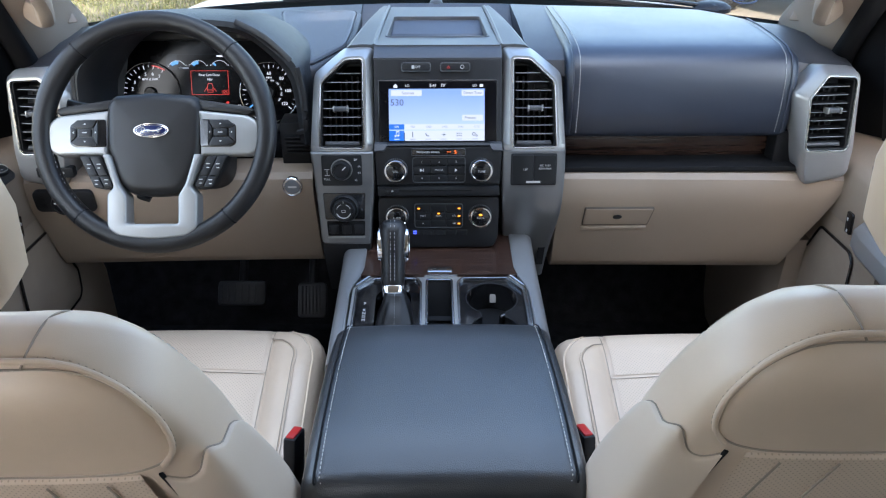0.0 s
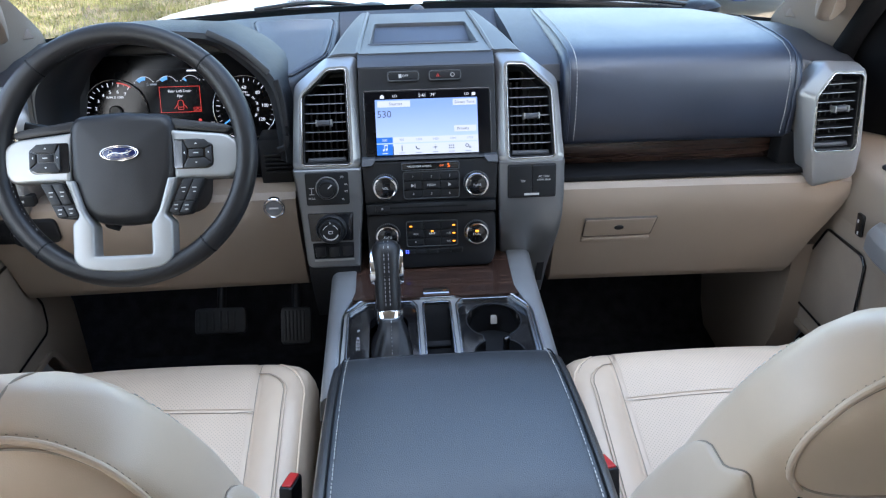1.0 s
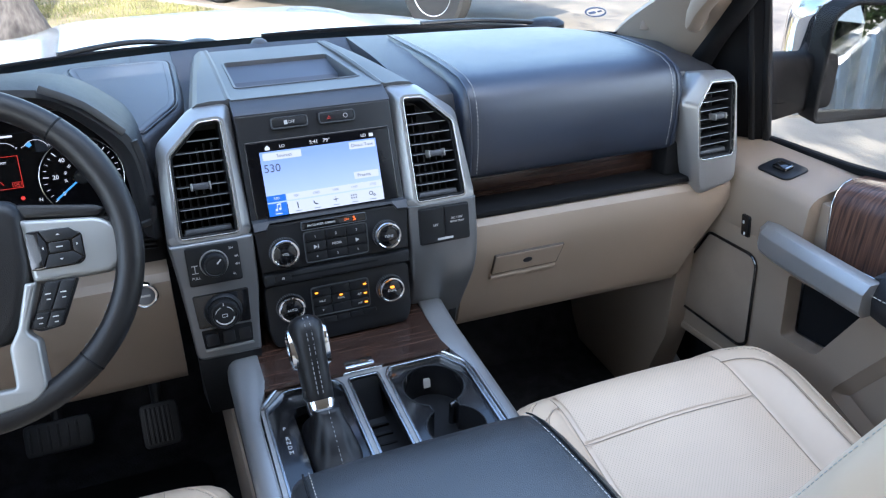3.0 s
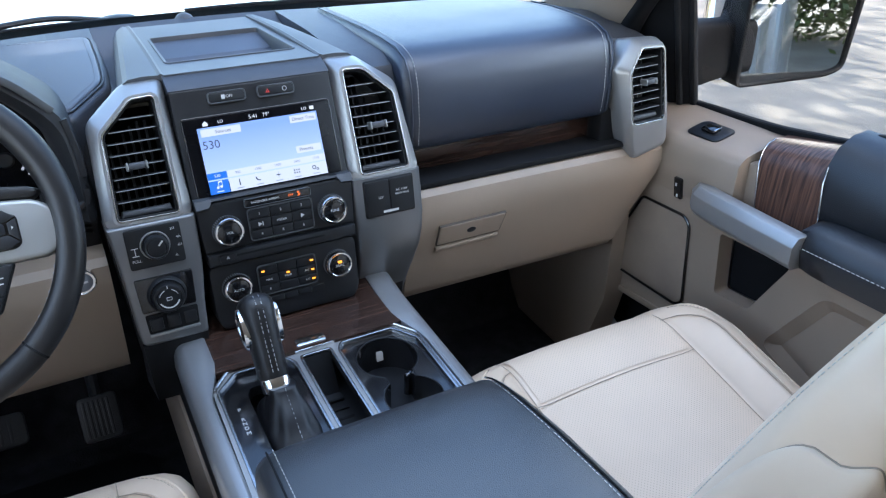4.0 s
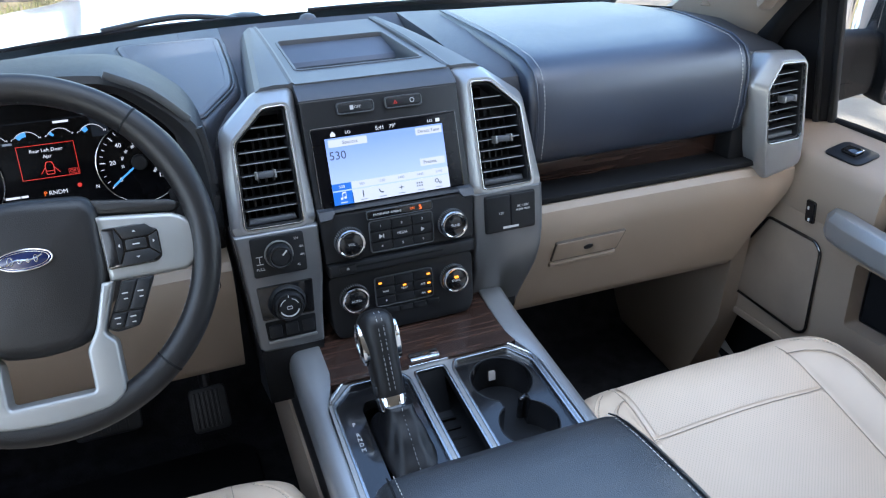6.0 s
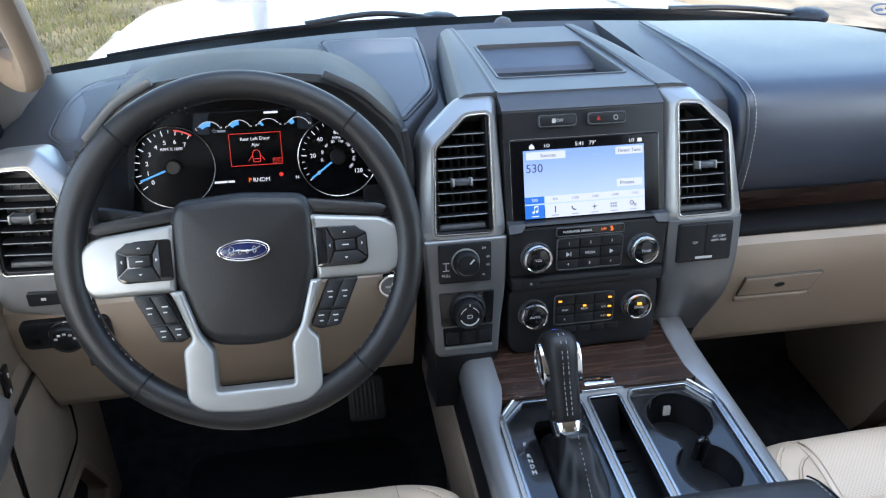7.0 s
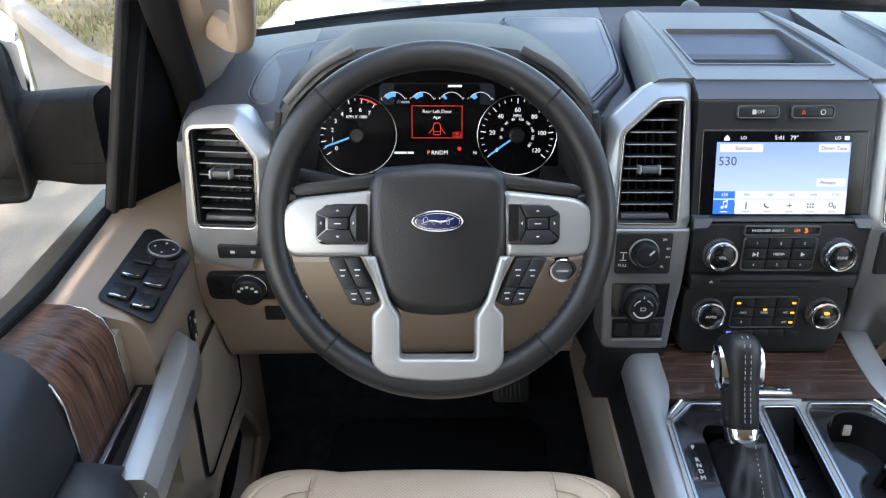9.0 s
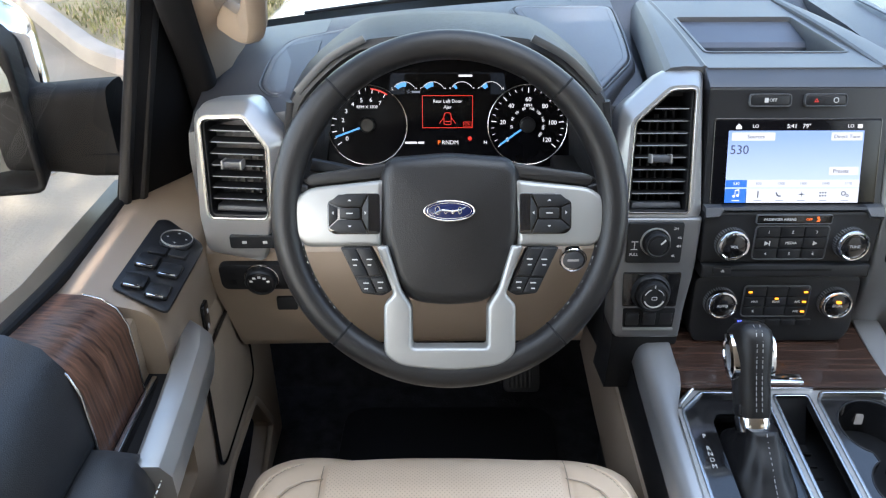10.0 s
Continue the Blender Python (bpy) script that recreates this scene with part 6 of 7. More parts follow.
part("cup_well", loft([[(CUPX + (x - CUPX) * k, 1.11 + (y - 1.11) * k, z) for x, y in CUPHOLE] for k, z in ((1.0, -0.006), (0.985, -0.03), (0.95, -0.085), (0.90, -0.089))], caps=False), GLOSS, cups, m=DKM)
part("cup_floor", plate([(CUPX + (x - CUPX) * 0.94, 1.11 + (y - 1.11) * 0.94) for x, y in CUPHOLE], -0.094, -0.088, 0), RUBBER, cups, m=DKM)
part("well_rim", hoop(inset(CUPHOLE, -0.0016), CUPHOLE, -0.012, -0.0038, 0.0006), TRIM, cups, m=DKM)
for cy, r, angles in ((CUPA, RA, (300,)), (CUPB, RB, (200,))):
    for a in angles:
        part("cup_finger", moved(block(r * 0.74, r * 0.99, -0.008, 0.008, -0.07, -0.014, 0.005, 3), pose(CUPX, cy, 0, 0, 0, a)), GLOSS, cups, m=DKM)
part("cup_label", moved(plate(rect(0.011, 0.017, 0.001, 2), 0, 0.0008, 0.0002), pose(CUPX + 0.006, CUPA + RA * 0.93, -0.036, 80, 0, 0)), LEGEND, cups, "white sticker", m=DKM)
part("slot_clip", moved(block(-0.022, 0.024, 1.222, 1.240, -0.004, 0.008, 0.003), pose(0, 0, 0)), CHROME, console, "chrome slot hinge", m=DKM)
part("clip_bar", block(-0.028, 0.034, 1.215, 1.222, -0.002, 0.005, 0.002), CHROME, console, m=DKM)

# armrest lid


def lid_ring(y, z, w, drop):
    half = [(0.0, z + 0.004), (w * 0.5, z + 0.0035), (w - 0.024, z + 0.001), (w - 0.012, z - 0.003), (w - 0.004, z - 0.010), (w, z - 0.022), (w + 0.001, z - 0.045), (w - 0.004, z - drop)]
    return [(x, y, zz) for x, zz in half] + [(-x, y, zz) for x, zz in reversed(half[1:])]


lid_profile = [(0.618, 0.545, 0.156, 0.06), (0.620, 0.560, 0.160, 0.07), (0.627, 0.571, 0.163, 0.085), (0.64, 0.576, 0.165, 0.09), (0.72, 0.579, 0.165, 0.09), (0.82, 0.577, 0.164, 0.09), (0.90, 0.572, 0.162, 0.085), (0.945, 0.565, 0.160, 0.08), (0.962, 0.556, 0.158, 0.07), (0.972, 0.538, 0.155, 0.05), (0.976, 0.51, 0.152, 0.025)]
lid = thing("armrest_lid", (0, 0.8, 0.48), "black grained leather armrest lid with twin stitching", "armrest")
cover = part("lid_cover", loft([lid_ring(*p) for p in lid_profile]), LID, lid, m=Matrix.Translation((0.0055, 0, 0)), sharp=60)
for s in (-1, 1):
    for off in (0.0165, 0.0235):
        path = [(0.0055 + s * (w - off), y + (0.004 if y > 0.95 else 0), z + (-0.0004 if off < 0.020 else 0.0022)) for y, z, w, d in lid_profile[2:9]]
        if off > 0.020:
            part("stitching", stitches(smooth_path(path, 6), 0.004, 0.0025, 0.0006), THREAD, cover, "pale stitching")
        else:
            part("seam", sweep(smooth_path(path, 4), 0.0012), RUBBER, cover)
part("lid_base", block(-0.150, 0.158, 0.50, 0.965, 0.40, 0.50, 0.01), TRIM, lid)
part("rear_cap", block(-0.158, 0.166, 0.44, 0.612, 0.30, 0.552, 0.015, 3), SOFT, console, "charcoal console rear end")

# ---- gear shifter ----
shifter = thing("gear_shifter", (-0.075, 1.11, 0.47), "black leather gear shifter with chrome collar and soft boot", "gear shifter")
foot, head = Vector((-0.077, 1.085, 0.452)), Vector((-0.076, 1.213, 0.628))
axis = (head - foot).normalized()
GS = Matrix.Translation(foot) @ Matrix(((1, 0, 0), (0, axis.z, axis.y), (0, -axis.y, axis.z))).to_4x4()
boot_rings = []
for i, t in enumerate(steps(0, 1, 14)):
    a = 0.035 * (1 - t) ** 1.2 + 0.0185 * t
    b = 0.072 * (1 - t) ** 1.2 + 0.0195 * t
    ring = []
    for k, (u, v) in enumerate(superring(a, b, 44, 3.2)):
        w = 1 + (0.06 * math.sin(7 * math.atan2(v, u) + 2 * t) + 0.035 * math.sin(12 * math.atan2(v, u) - 3 * t)) * math.sin(3.14 * t)
        ring.append((foot.x + u * w + 0.004, 1.098 + v * w + 0.024 * t, 0.472 + 0.050 * t - 0.02 * t * (v / 0.06) + 0.0015 * math.sin(14 * t) * (1 - t)))
    boot_rings.append(ring)
part("boot", loft(boot_rings), BOOTHIDE, shifter, "creased black leather boot", sharp=70)
part("boot_seam", stitches([Vector(r[33]) + Vector((0.0, -0.001, 0.001)) for r in boot_rings], 0.004, 0.0025, 0.0005), WHEELTHREAD, shifter)
grip_rings = [[(x * 1.12, y * 1.06, z) for x, y in superring(a, b, 30, 2.6)] for a, b, z in ((0.0165, 0.0190, 0.088), (0.0176, 0.0208, 0.096), (0.0182, 0.0225, 0.120), (0.0190, 0.0245, 0.142), (0.0204, 0.0280, 0.162), (0.0215, 0.0300, 0.180), (0.0205, 0.0280, 0.193), (0.0150, 0.0200, 0.201), (0.0070, 0.0100, 0.2045), (0.001, 0.002, 0.205))]
handle = part("grip", loft(grip_rings), WHEELHIDE, shifter, "black leather grip", m=GS, sharp=70)
part("collar", loft([[(x, y, z) for x, y in superring(a, a * 1.05, 30, 2.6)] for a, z in ((0.0170, 0.068), (0.0192, 0.071), (0.0196, 0.086), (0.0180, 0.090))]), CHROME, shifter, "chrome collar", m=GS)
for s in (-1, 1):
    part("chrome_cheek", moved(loft([[(x * k, y * k, d) for x, y in superring(0.019, 0.030, 26, 2.5)] for k, d in ((1.0, -0.012), (1.0, -0.001), (0.92, 0.004), (0.66, 0.0055), (0.60, 0.0040), (0.05, 0.0045))]), pose(s * 0.0222, 0.002, 0.162, 90, 0, 90 if s > 0 else -90) @ pose(0, 0, 0, 0, 0, 8)), CHROME, handle, "chrome grip side", m=GS)
for x in (-0.0035, 0.0035):
    path = [(x, -b * 1.06 - 0.0003, z) for a, b, z in ((0, 0.0208, 0.096), (0, 0.0225, 0.120), (0, 0.0245, 0.142), (0, 0.0280, 0.162), (0, 0.0300, 0.180), (0, 0.0280, 0.1930), (0, 0.0200, 0.2010))]
    part("grip_stitching", stitches(path, 0.004, 0.0025, 0.0006), WHEELTHREAD, handle, m=GS)
part("grip_button", block(-0.021, -0.016, -0.013, 0.004, 0.092, 0.104, 0.002), TRIM, handle, m=GS)

# ---- seats ----
BEIGE_SHELL = material("cream_moulded_shell", (0.60, 0.475, 0.355), 0.46, grain=0.4, size=0.0013, kind="cells", patch=0.18, vary=0.05)


def seat(s):
    """A front seat; s = -1 driver, 1 passenger. Built for the passenger side and mirrored."""
    m = mirrored(s)
    cx = 0.455
    mc = m @ Matrix.Translation((0, 0.008 * (s < 0), 0.011 * (s < 0)))     # the driver's cushion is wound up a little
    chair = thing("front_seat", (s * cx, 0.75, FLOOR), "cream leather bucket seat with perforated insert and pale piping", "seat", "front seats")

    def top(x, y):
        u = abs(x)
        base = 0.405 + 0.25 * (min(y, 1.11) - 1.11) * (1 if y > 0.84 else 0.9)
        b = min(1.0, max(0.0, (u - 0.150) / 0.062))
        lift = (0.036 - 0.030 * min(1, max(0, (y - 1.04) / 0.12)) - 0.010 * min(1, max(0, (-x - 0.15) / 0.08))) * b * b * (3 - 2 * b)
        edge = -0.026 * max(0, (u - 0.222) / 0.033) ** 2
        front = -0.055 * max(0, (y - 1.125) / 0.082) ** 2.2
        groove = -0.005 * math.exp(-((u - 0.163) / 0.006) ** 2) * min(1, max(0, (1.175 - y) / 0.05))
        seam = -0.004 * math.exp(-((y - 1.048) / 0.004) ** 2) * (u < 0.16)
        crown = 0.007 * math.cos(9 * min(u, 0.165)) * (1 + 0.25 * math.sin(31 * y + 9 * x))
        return base + lift + edge + front + groove + seam + crown

    def half(y):
        e = max(0.0, (y - 1.105) / 0.10)
        return 0.255 - 0.075 * e ** 2.4

    ys = steps(0.66, 1.02, 12) + [1.038, 1.044, 1.048, 1.052, 1.058] + steps(1.070, 1.18, 10) + [1.190, 1.198, 1.203]
    us = [-1, -0.985, -0.95, -0.9, -0.84, -0.78, -0.72, -0.67, -0.66, -0.65, -0.64, -0.63, -0.62, -0.61, -0.55, -0.4, -0.2, 0]
    us = us + [-u for u in reversed(us[:-1])]
    rings = []
    for y in ys:
        h = half(y)
        line = [(cx + u * h, y, top(u * 0.255, y) - (0.02 if abs(u) == 1 else 0.007 if abs(u) > 0.98 else 0)) for u in us]
        rings.append(line + [(cx + h * 0.99, y - 0.0, 0.30), (cx + h * 0.95, y - 0.02, 0.20), (cx - h * 0.95, y - 0.02, 0.20), (cx - h * 0.99, y, 0.30)])
    rings.append([(cx + (p[0] - cx) * 0.98, 1.206, min(p[2], 0.345)) for p in rings[-1]])
    cushion = part("cushion", loft(rings), HIDE, chair, "cream leather cushion", m=mc, sharp=75)
    for y0, y1 in ((0.67, 1.0435), (1.0525, 1.168)):
        grid = sheet(lambda x, y: (cx + x, y, top(x, y) + 0.0012), steps(-0.152, 0.152, 20), steps(y0, y1, 12))
        part("insert", grid, HOLED, cushion, "perforated cream leather insert", m=mc)
    for q in (-1, 1):
        path = [(cx + q * 0.160, y, top(q * 0.160, y) + 0.0012) for y in steps(0.67, 1.172, 28)]
        part("seam", sweep(path, 0.0006), SEAM, cushion, m=mc)
        lane = [(cx + q * (0.212 - 0.05 * max(0, (y - 1.06) / 0.07) ** 2), y, top(q * (0.212 - 0.05 * max(0, (y - 1.06) / 0.07) ** 2), y) + 0.0012) for y in steps(0.67, 1.13, 28)]
        edge = [(cx + q * (0.240 - 0.06 * max(0, (y - 1.06) / 0.10) ** 2), y, top(q * (0.240 - 0.06 * max(0, (y - 1.06) / 0.10) ** 2), y) + 0.0012) for y in steps(0.67, 1.15, 28)]
        part("seam", sweep([Vector(p) - Vector((q * 0.004, 0, 0.0004)) for p in lane], 0.0007), SEAM, cushion, m=mc)
        part("piping", sweep(lane, 0.0015), HIDE, cushion, m=mc)
        part("piping", sweep([Vector(p) - Vector((0, 0, 0.0012)) for p in edge], 0.0019), HIDE, cushion, m=mc)
        part("stitching", stitches([Vector(p) + Vector((-q * 0.006, 0, 0.0004)) for p in edge], 0.004, 0.0025, 0.0006), SEAM, cushion, m=mc)
    part("seam", sweep([(cx + x, 1.048, top(x, 1.048) + 0.0016) for x in steps(-0.16, 0.16, 12)], 0.0006), SEAM, cushion, m=mc)
    part("seat_base", block(cx - 0.22, cx + 0.22, 0.60, 1.10, 0.05, 0.22, 0.02), TRIM, chair, "black seat base", m=mc)

    # backrest: local z up along the recline, local y forward
    BM = pose(cx, 0.665, 0.352 + 0.020 * (s > 0), 17, 0, 0)

    def back_width(t):
        f = min(1.0, max(0.0, (0.80 - t) / 0.40))
        return 0.250 - 0.088 * max(0, (t - 0.66) / 0.34) ** 2.2 + 0.024 * f * f * (3 - 2 * f)

    def back_ring(z, k=44):
        t = z / 0.53
        w = back_width(t)
        front, rear = 0.094 - 0.048 * t, 0.062 - 0.012 * t
        ring = []
        for u, v in superring(1, 1, k, 4.6):
            d = front * v if v > 0 else rear * v
            bol = (0.016 * math.exp(-((abs(u) - 0.80) / 0.16) ** 2) * max(0, v) ** 0.5) * (1 - t * 0.7)
            ring.append((w * u, d + bol, z))
        return ring
    zs = steps(0.0, 0.46, 12) + [0.48, 0.496, 0.508, 0.517, 0.522]
    rings = []
    for z in zs:
        r = back_ring(z)
        shrink = 1 - 0.55 * max(0, (z - 0.485) / 0.037) ** 2 if z > 0.485 else 1
        rings.append([(x * (1 - (1 - shrink) * 0.25), y * shrink, zz) for x, y, zz in r])
    rest = part("backrest", loft(rings), HIDE, chair, "cream leather backrest", m=m @ BM, sharp=75)

    # piped seam of the rear panel, running over the shoulders
    def surface(z, deg, grow=0.0):
        t = z / 0.53
        w = back_width(t)
        front, rear = 0.094 - 0.048 * t, 0.062 - 0.012 * t
        c, sn = math.cos(radians(deg)), math.sin(radians(deg))
        u, v = math.copysign(abs(c) ** (2 / 4.6), c), math.copysign(abs(sn) ** (2 / 4.6), sn)
        sh = 1 - 0.55 * max(0, (z - 0.485) / 0.037) ** 2 if z > 0.485 else 1
        bol = (0.016 * math.exp(-((abs(u) - 0.80) / 0.16) ** 2) * max(0, v) ** 0.5) * (1 - t * 0.7)
        return Vector(((w * u + grow * u) * (1 - (1 - sh) * 0.25), ((front if v > 0 else rear) * v + bol) * sh + grow * v, z + grow * max(0, (z - 0.47) / 0.05)))
    def on_back(pairs, grow=0.0, n=8, flip=False):
        """A run of (height, bearing) pairs laid on the backrest's skin."""
        return [surface(p.x, 180 - p.y * 100 if flip else p.y * 100, grow) for p in smooth_path([(z, d / 100, 0) for z, d in pairs], n)]

    panel_edge = ((0.392, -90), (0.392, -75), (0.393, -60), (0.400, -46), (0.418, -34), (0.447, -24), (0.472, -19), (0.492, -16), (0.506, -18), (0.514, -26), (0.519, -45), (0.5215, -90))
    for flip in (False, True):
        run = on_back(panel_edge[3:], 0.0016, 8, flip)
        part("piping", sweep(run, 0.0028, up=(0, 1, 0.3)), HIDE, rest, "cream piping", m=m @ BM)
        part("seam", sweep(on_back([(z - 0.004 * (z > 0.40), d - 2.5) for z, d in panel_edge], 0.0004, 8, flip), 0.0010, up=(0, 1, 0.3)), SEAM, rest, m=m @ BM)
        part("stitching", stitches(on_back([(min(0.521, z + 0.003), d + 4.5) for z, d in panel_edge[3:11]], 0.0006, 8, flip), 0.004, 0.0022, 0.0004, up=(0, 1, 0)), SEAM, rest, m=m @ BM)
        part("shoulder_seam", sweep(smooth_path([(-x if flip else x, y, z) for x, y, z in ((0.126, -0.030, 0.5175), (0.128, -0.016, 0.5222), (0.131, 0.012, 0.5222), (0.135, 0.029, 0.5160), (0.140, 0.042, 0.500), (0.144, 0.050, 0.46))], 5), 0.0010, up=(0, 1, 0)), SEAM, rest, m=m @ BM)
        part("stitching", stitches(on_back(((0.47, 34), (0.40, 36), (0.30, 38), (0.15, 40)), 0.0003, 8, flip), 0.004, 0.0022, 0.0005, up=(0, 1, 0)), THREAD, rest, m=m @ BM)
        # moulded side shield with a peaked top
        crest = ((0.380, -50), (0.373, -45), (0.369, -39), (0.373, -31), (0.386, -22), (0.392, -15), (0.387, -8), (0.368, 1), (0.342, 9), (0.306, 16), (0.25, 22), (0.10, 30))
        tops = [(p.x, p.y * 100) for p in smooth_path([(z, d / 100, 0) for z, d in crest], 4)]
        rows = [[surface(z * k, 180 - d if flip else d, 0.0045 + 0.030 * (1 - k)) for z, d in tops] for k in steps(0, 1, 10)]
        rows.append([surface(z + 0.003, 180 - d if flip else d, 0.0030) for z, d in tops])
        rows.append([surface(z + 0.004, 180 - d if flip else d, -0.001) for z, d in tops])
        part("side_shield", loft(rows, closed=False), BEIGE_SHELL, rest, "cream moulded side shield", m=m @ BM, sharp=60)
        part("shield_seam", sweep([surface(z + 0.0042, 180 - d if flip else d, 0.0004) for z, d in tops], 0.0008, up=(0, 1, 0)), SEAM, rest, m=m @ BM)
    pocket = part("map_pocket", loft([[surface(z, d, g) for d in steps(-122, -58, 18)] for z, g in ((0.388, 0.0), (0.386, 0.004), (0.35, 0.006), (0.20, 0.006), (0.05, 0.003))], closed=False), HOLED_UP, rest, "perforated cream map pocket", m=m @ BM)
    for d0, d1 in ((-70, -62), (-82, -76), (-98, -104), (-110, -118)):
        part("pocket_seam", sweep([surface(z, d0 + (d1 - d0) * (0.385 - z) / 0.2, 0.007) for z in steps(0.384, 0.12, 8)], 0.0011), SEAM, pocket, m=m @ BM)
    for d in (-50, -130):
        part("shell_gap", sweep([surface(z, d + (0.39 - z) * (30 if d > -90 else -30), 0.001) for z in steps(0.388, 0.10, 10)], 0.0022), RUBBER, rest, m=m @ BM)
    # head restraint on two posts
    HM2 = pose(cx + 0.006, 0.512, 0.880 + 0.035 * (s > 0), 10, 0, 0)
    heads = []
    for z, a, b in ((0.0, 0.085, 0.030), (0.008, 0.125, 0.040), (0.03, 0.142, 0.046), (0.08, 0.150, 0.048), (0.115, 0.146, 0.045), (0.138, 0.130, 0.038), (0.150, 0.090, 0.024), (0.154, 0.03, 0.01)):
        heads.append([(x, y, z) for x, y in superring(a, b, 36, 3.0)])
    restraint = part("headrest", loft(heads), HIDE, chair, "cream leather headrest", m=m @ HM2, sharp=75)
    for x in (-0.06, 0.06):
        part("headrest_post", moved(lathe([(0.006, -0.06), (0.006, 0.02)], 14), pose(x, 0, 0)), CHROME, restraint, m=m @ HM2)


seat(-1)
seat(1)
for s in (-1, 1):
    buckle = thing("seat_belt_buckle", (s * 0.21, 0.85, 0.42), "black seat belt buckle with red release button", "buckle", "seat belt buckles")
    bmx = pose(s * 0.214, 0.842, 0.386, -14, 0, s * 12)
    part("buckle_body", block(-0.0095, 0.0095, -0.021, 0.021, -0.08, 0.060, 0.004), TRIM, buckle, m=bmx)
    part("release_button", block(-0.0065, 0.0065, -0.017, 0.017, 0.057, 0.0625, 0.002), REDPLASTIC, buckle, "red release button", m=bmx.copy())

# ---- doors ----
DOORM = Matrix(((0, 0, -1, 0), (1, 0, 0, 0), (0, 1, 0, 0), (0, 0, 0, 1)))     # (along y, up, inwards)


def door(s):
    tag = "driver's" if s < 0 else "passenger's"
    m = mirrored(s)
    dm = m @ DOORM
    leaf = thing("front_door", (s * 0.9, 0.9, 0.2), "beige door panel with walnut inlay, black armrest and silver pull", "door", "front doors")

    def onpanel(x):
        return dm @ pose(0, 0, -x)
    P = 0.788                                     # inner face of the moulded panel
    pocket = fillet([(1.180, 0.512), (1.024, 0.512), (1.091, 0.394), (1.172, 0.389)], 0.008, 3)
    bin_hole = fillet([(1.455, 0.268), (1.295, 0.275), (1.15, 0.22), (0.95, 0.22), (0.95, 0.09), (1.45, 0.09), (1.54, 0.13)], 0.02, 3)
    recess = fillet([(0.952, 0.492), (0.50, 0.497), (0.50, 0.29), (0.92, 0.29), (1.05, 0.345)], 0.02, 3)
    lower = holed([(0.30, 0.06), (1.60, 0.06), (1.60, 0.30), (1.50, 0.56), (0.30, 0.56)], [pocket, bin_hole, recess], 0.0, 0.035)
    panel = part("lower_panel", lower, BEIGE, leaf, "beige moulded door panel", m=onpanel(P + 0.035))
    part("pocket_well", plate(inset(pocket, -0.004), -0.05, 0.0, 0), RUBBER, panel, m=onpanel(P + 0.045))
    part("bin_well", plate(inset(bin_hole, -0.006), -0.05, -0.03, 0), RUBBER, panel, m=onpanel(P + 0.045))
    part("recess_panel", plate(inset(recess, -0.004), -0.03, 0.0, 0), BEIGE, panel, m=onpanel(P + 0.014))
    part("recess_slope", loft([[(*p, 0.034) for p in recess], [(*p, 0.022) for p in inset(recess, 0.022)]], caps=False), BEIGE, panel, m=onpanel(P + 0.035))
    part("bin_lip", sweep([(*p, 0.034) for p in bin_hole], superring(0.008, 0.006, 10, 3), closed=True, up=(0, 0, 1)), BEIGE, panel, m=onpanel(P + 0.035))
    spk = fillet([(1.385, 0.507), (1.270, 0.509), (1.256, 0.497), (1.246, 0.331), (1.262, 0.319), (1.443, 0.320), (1.456, 0.333), (1.460, 0.378)], 0.008, 3)
    grille = part("speaker_grille", plate(spk, 0.0, 0.006, 0.003), bpy.data.materials.get("beige_speaker_mesh") or material("beige_speaker_mesh", (0.25, 0.190, 0.140), 0.7, grain=1.0, size=0.0022, kind="cells"), leaf, "beige speaker grille with dark chrome edge", m=onpanel(P))
    part("grille_edge", sweep([(*p, 0.004) for p in inset(spk, -0.003)], 0.003, closed=True), GLOSS, grille, "dark chrome edging", m=onpanel(P))
    lens = fillet([(1.308, 0.582), (1.287, 0.582), (1.282, 0.541), (1.302, 0.541)], 0.004, 3)
    mem = part("lock_switch", plate(lens, 0.0, 0.005, 0.002), GLOSS, leaf, "black door lock switch", m=onpanel(P - 0.002))
    part("switch_signs", merge(plate(rect(0.004, 0.006, x=1.299, y=0.568), 0, 0.0056, 0), plate(rect(0.004, 0.006, x=1.293, y=0.547), 0, 0.0056, 0)), LEGEND, mem, m=onpanel(P - 0.002))

    # upper shelf, from the glass to the cabin
    def shelf(y):
        return [(0.915, y, 0.686), (0.885, y, 0.680), (0.825, y, 0.665), (0.806, y, 0.661), (0.796, y, 0.654), (0.789, y, 0.641), (0.7865, y, 0.61), (0.7865, y, 0.551), (0.7895, y, 0.547), (0.82, y, 0.54), (0.915, y, 0.60)]
    upper = [shelf(y) for y in steps(1.172, 1.62, 10)]
    upper[0] = [(x + 0.006 * (x < 0.81), y + 0.0, z - 0.003 * (z > 0.65)) for x, y, z in upper[0]]
    part("upper_panel", loft(upper), BEIGE, leaf, "beige door shelf", m=m, sharp=50)

    def inlay(y, g=0.0):
        k = 0.020 * max(0, (1.168 - y) / 0.13)
        drop = lambda t: y - 0.032 * t
        return [(0.915, drop(0), 0.688 + k + g), (0.87, drop(0.1), 0.686 + k + g), (0.848, drop(0.22), 0.682 + k * 0.8 + g), (0.832 - g, drop(0.36), 0.672 + k * 0.5 + g), (0.822 - g, drop(0.5), 0.654 + k * 0.3), (0.817 - g, drop(0.75), 0.61), (0.815 - g, drop(1.0), 0.552), (0.86, drop(1.0), 0.54), (0.915, drop(0.6), 0.60)]
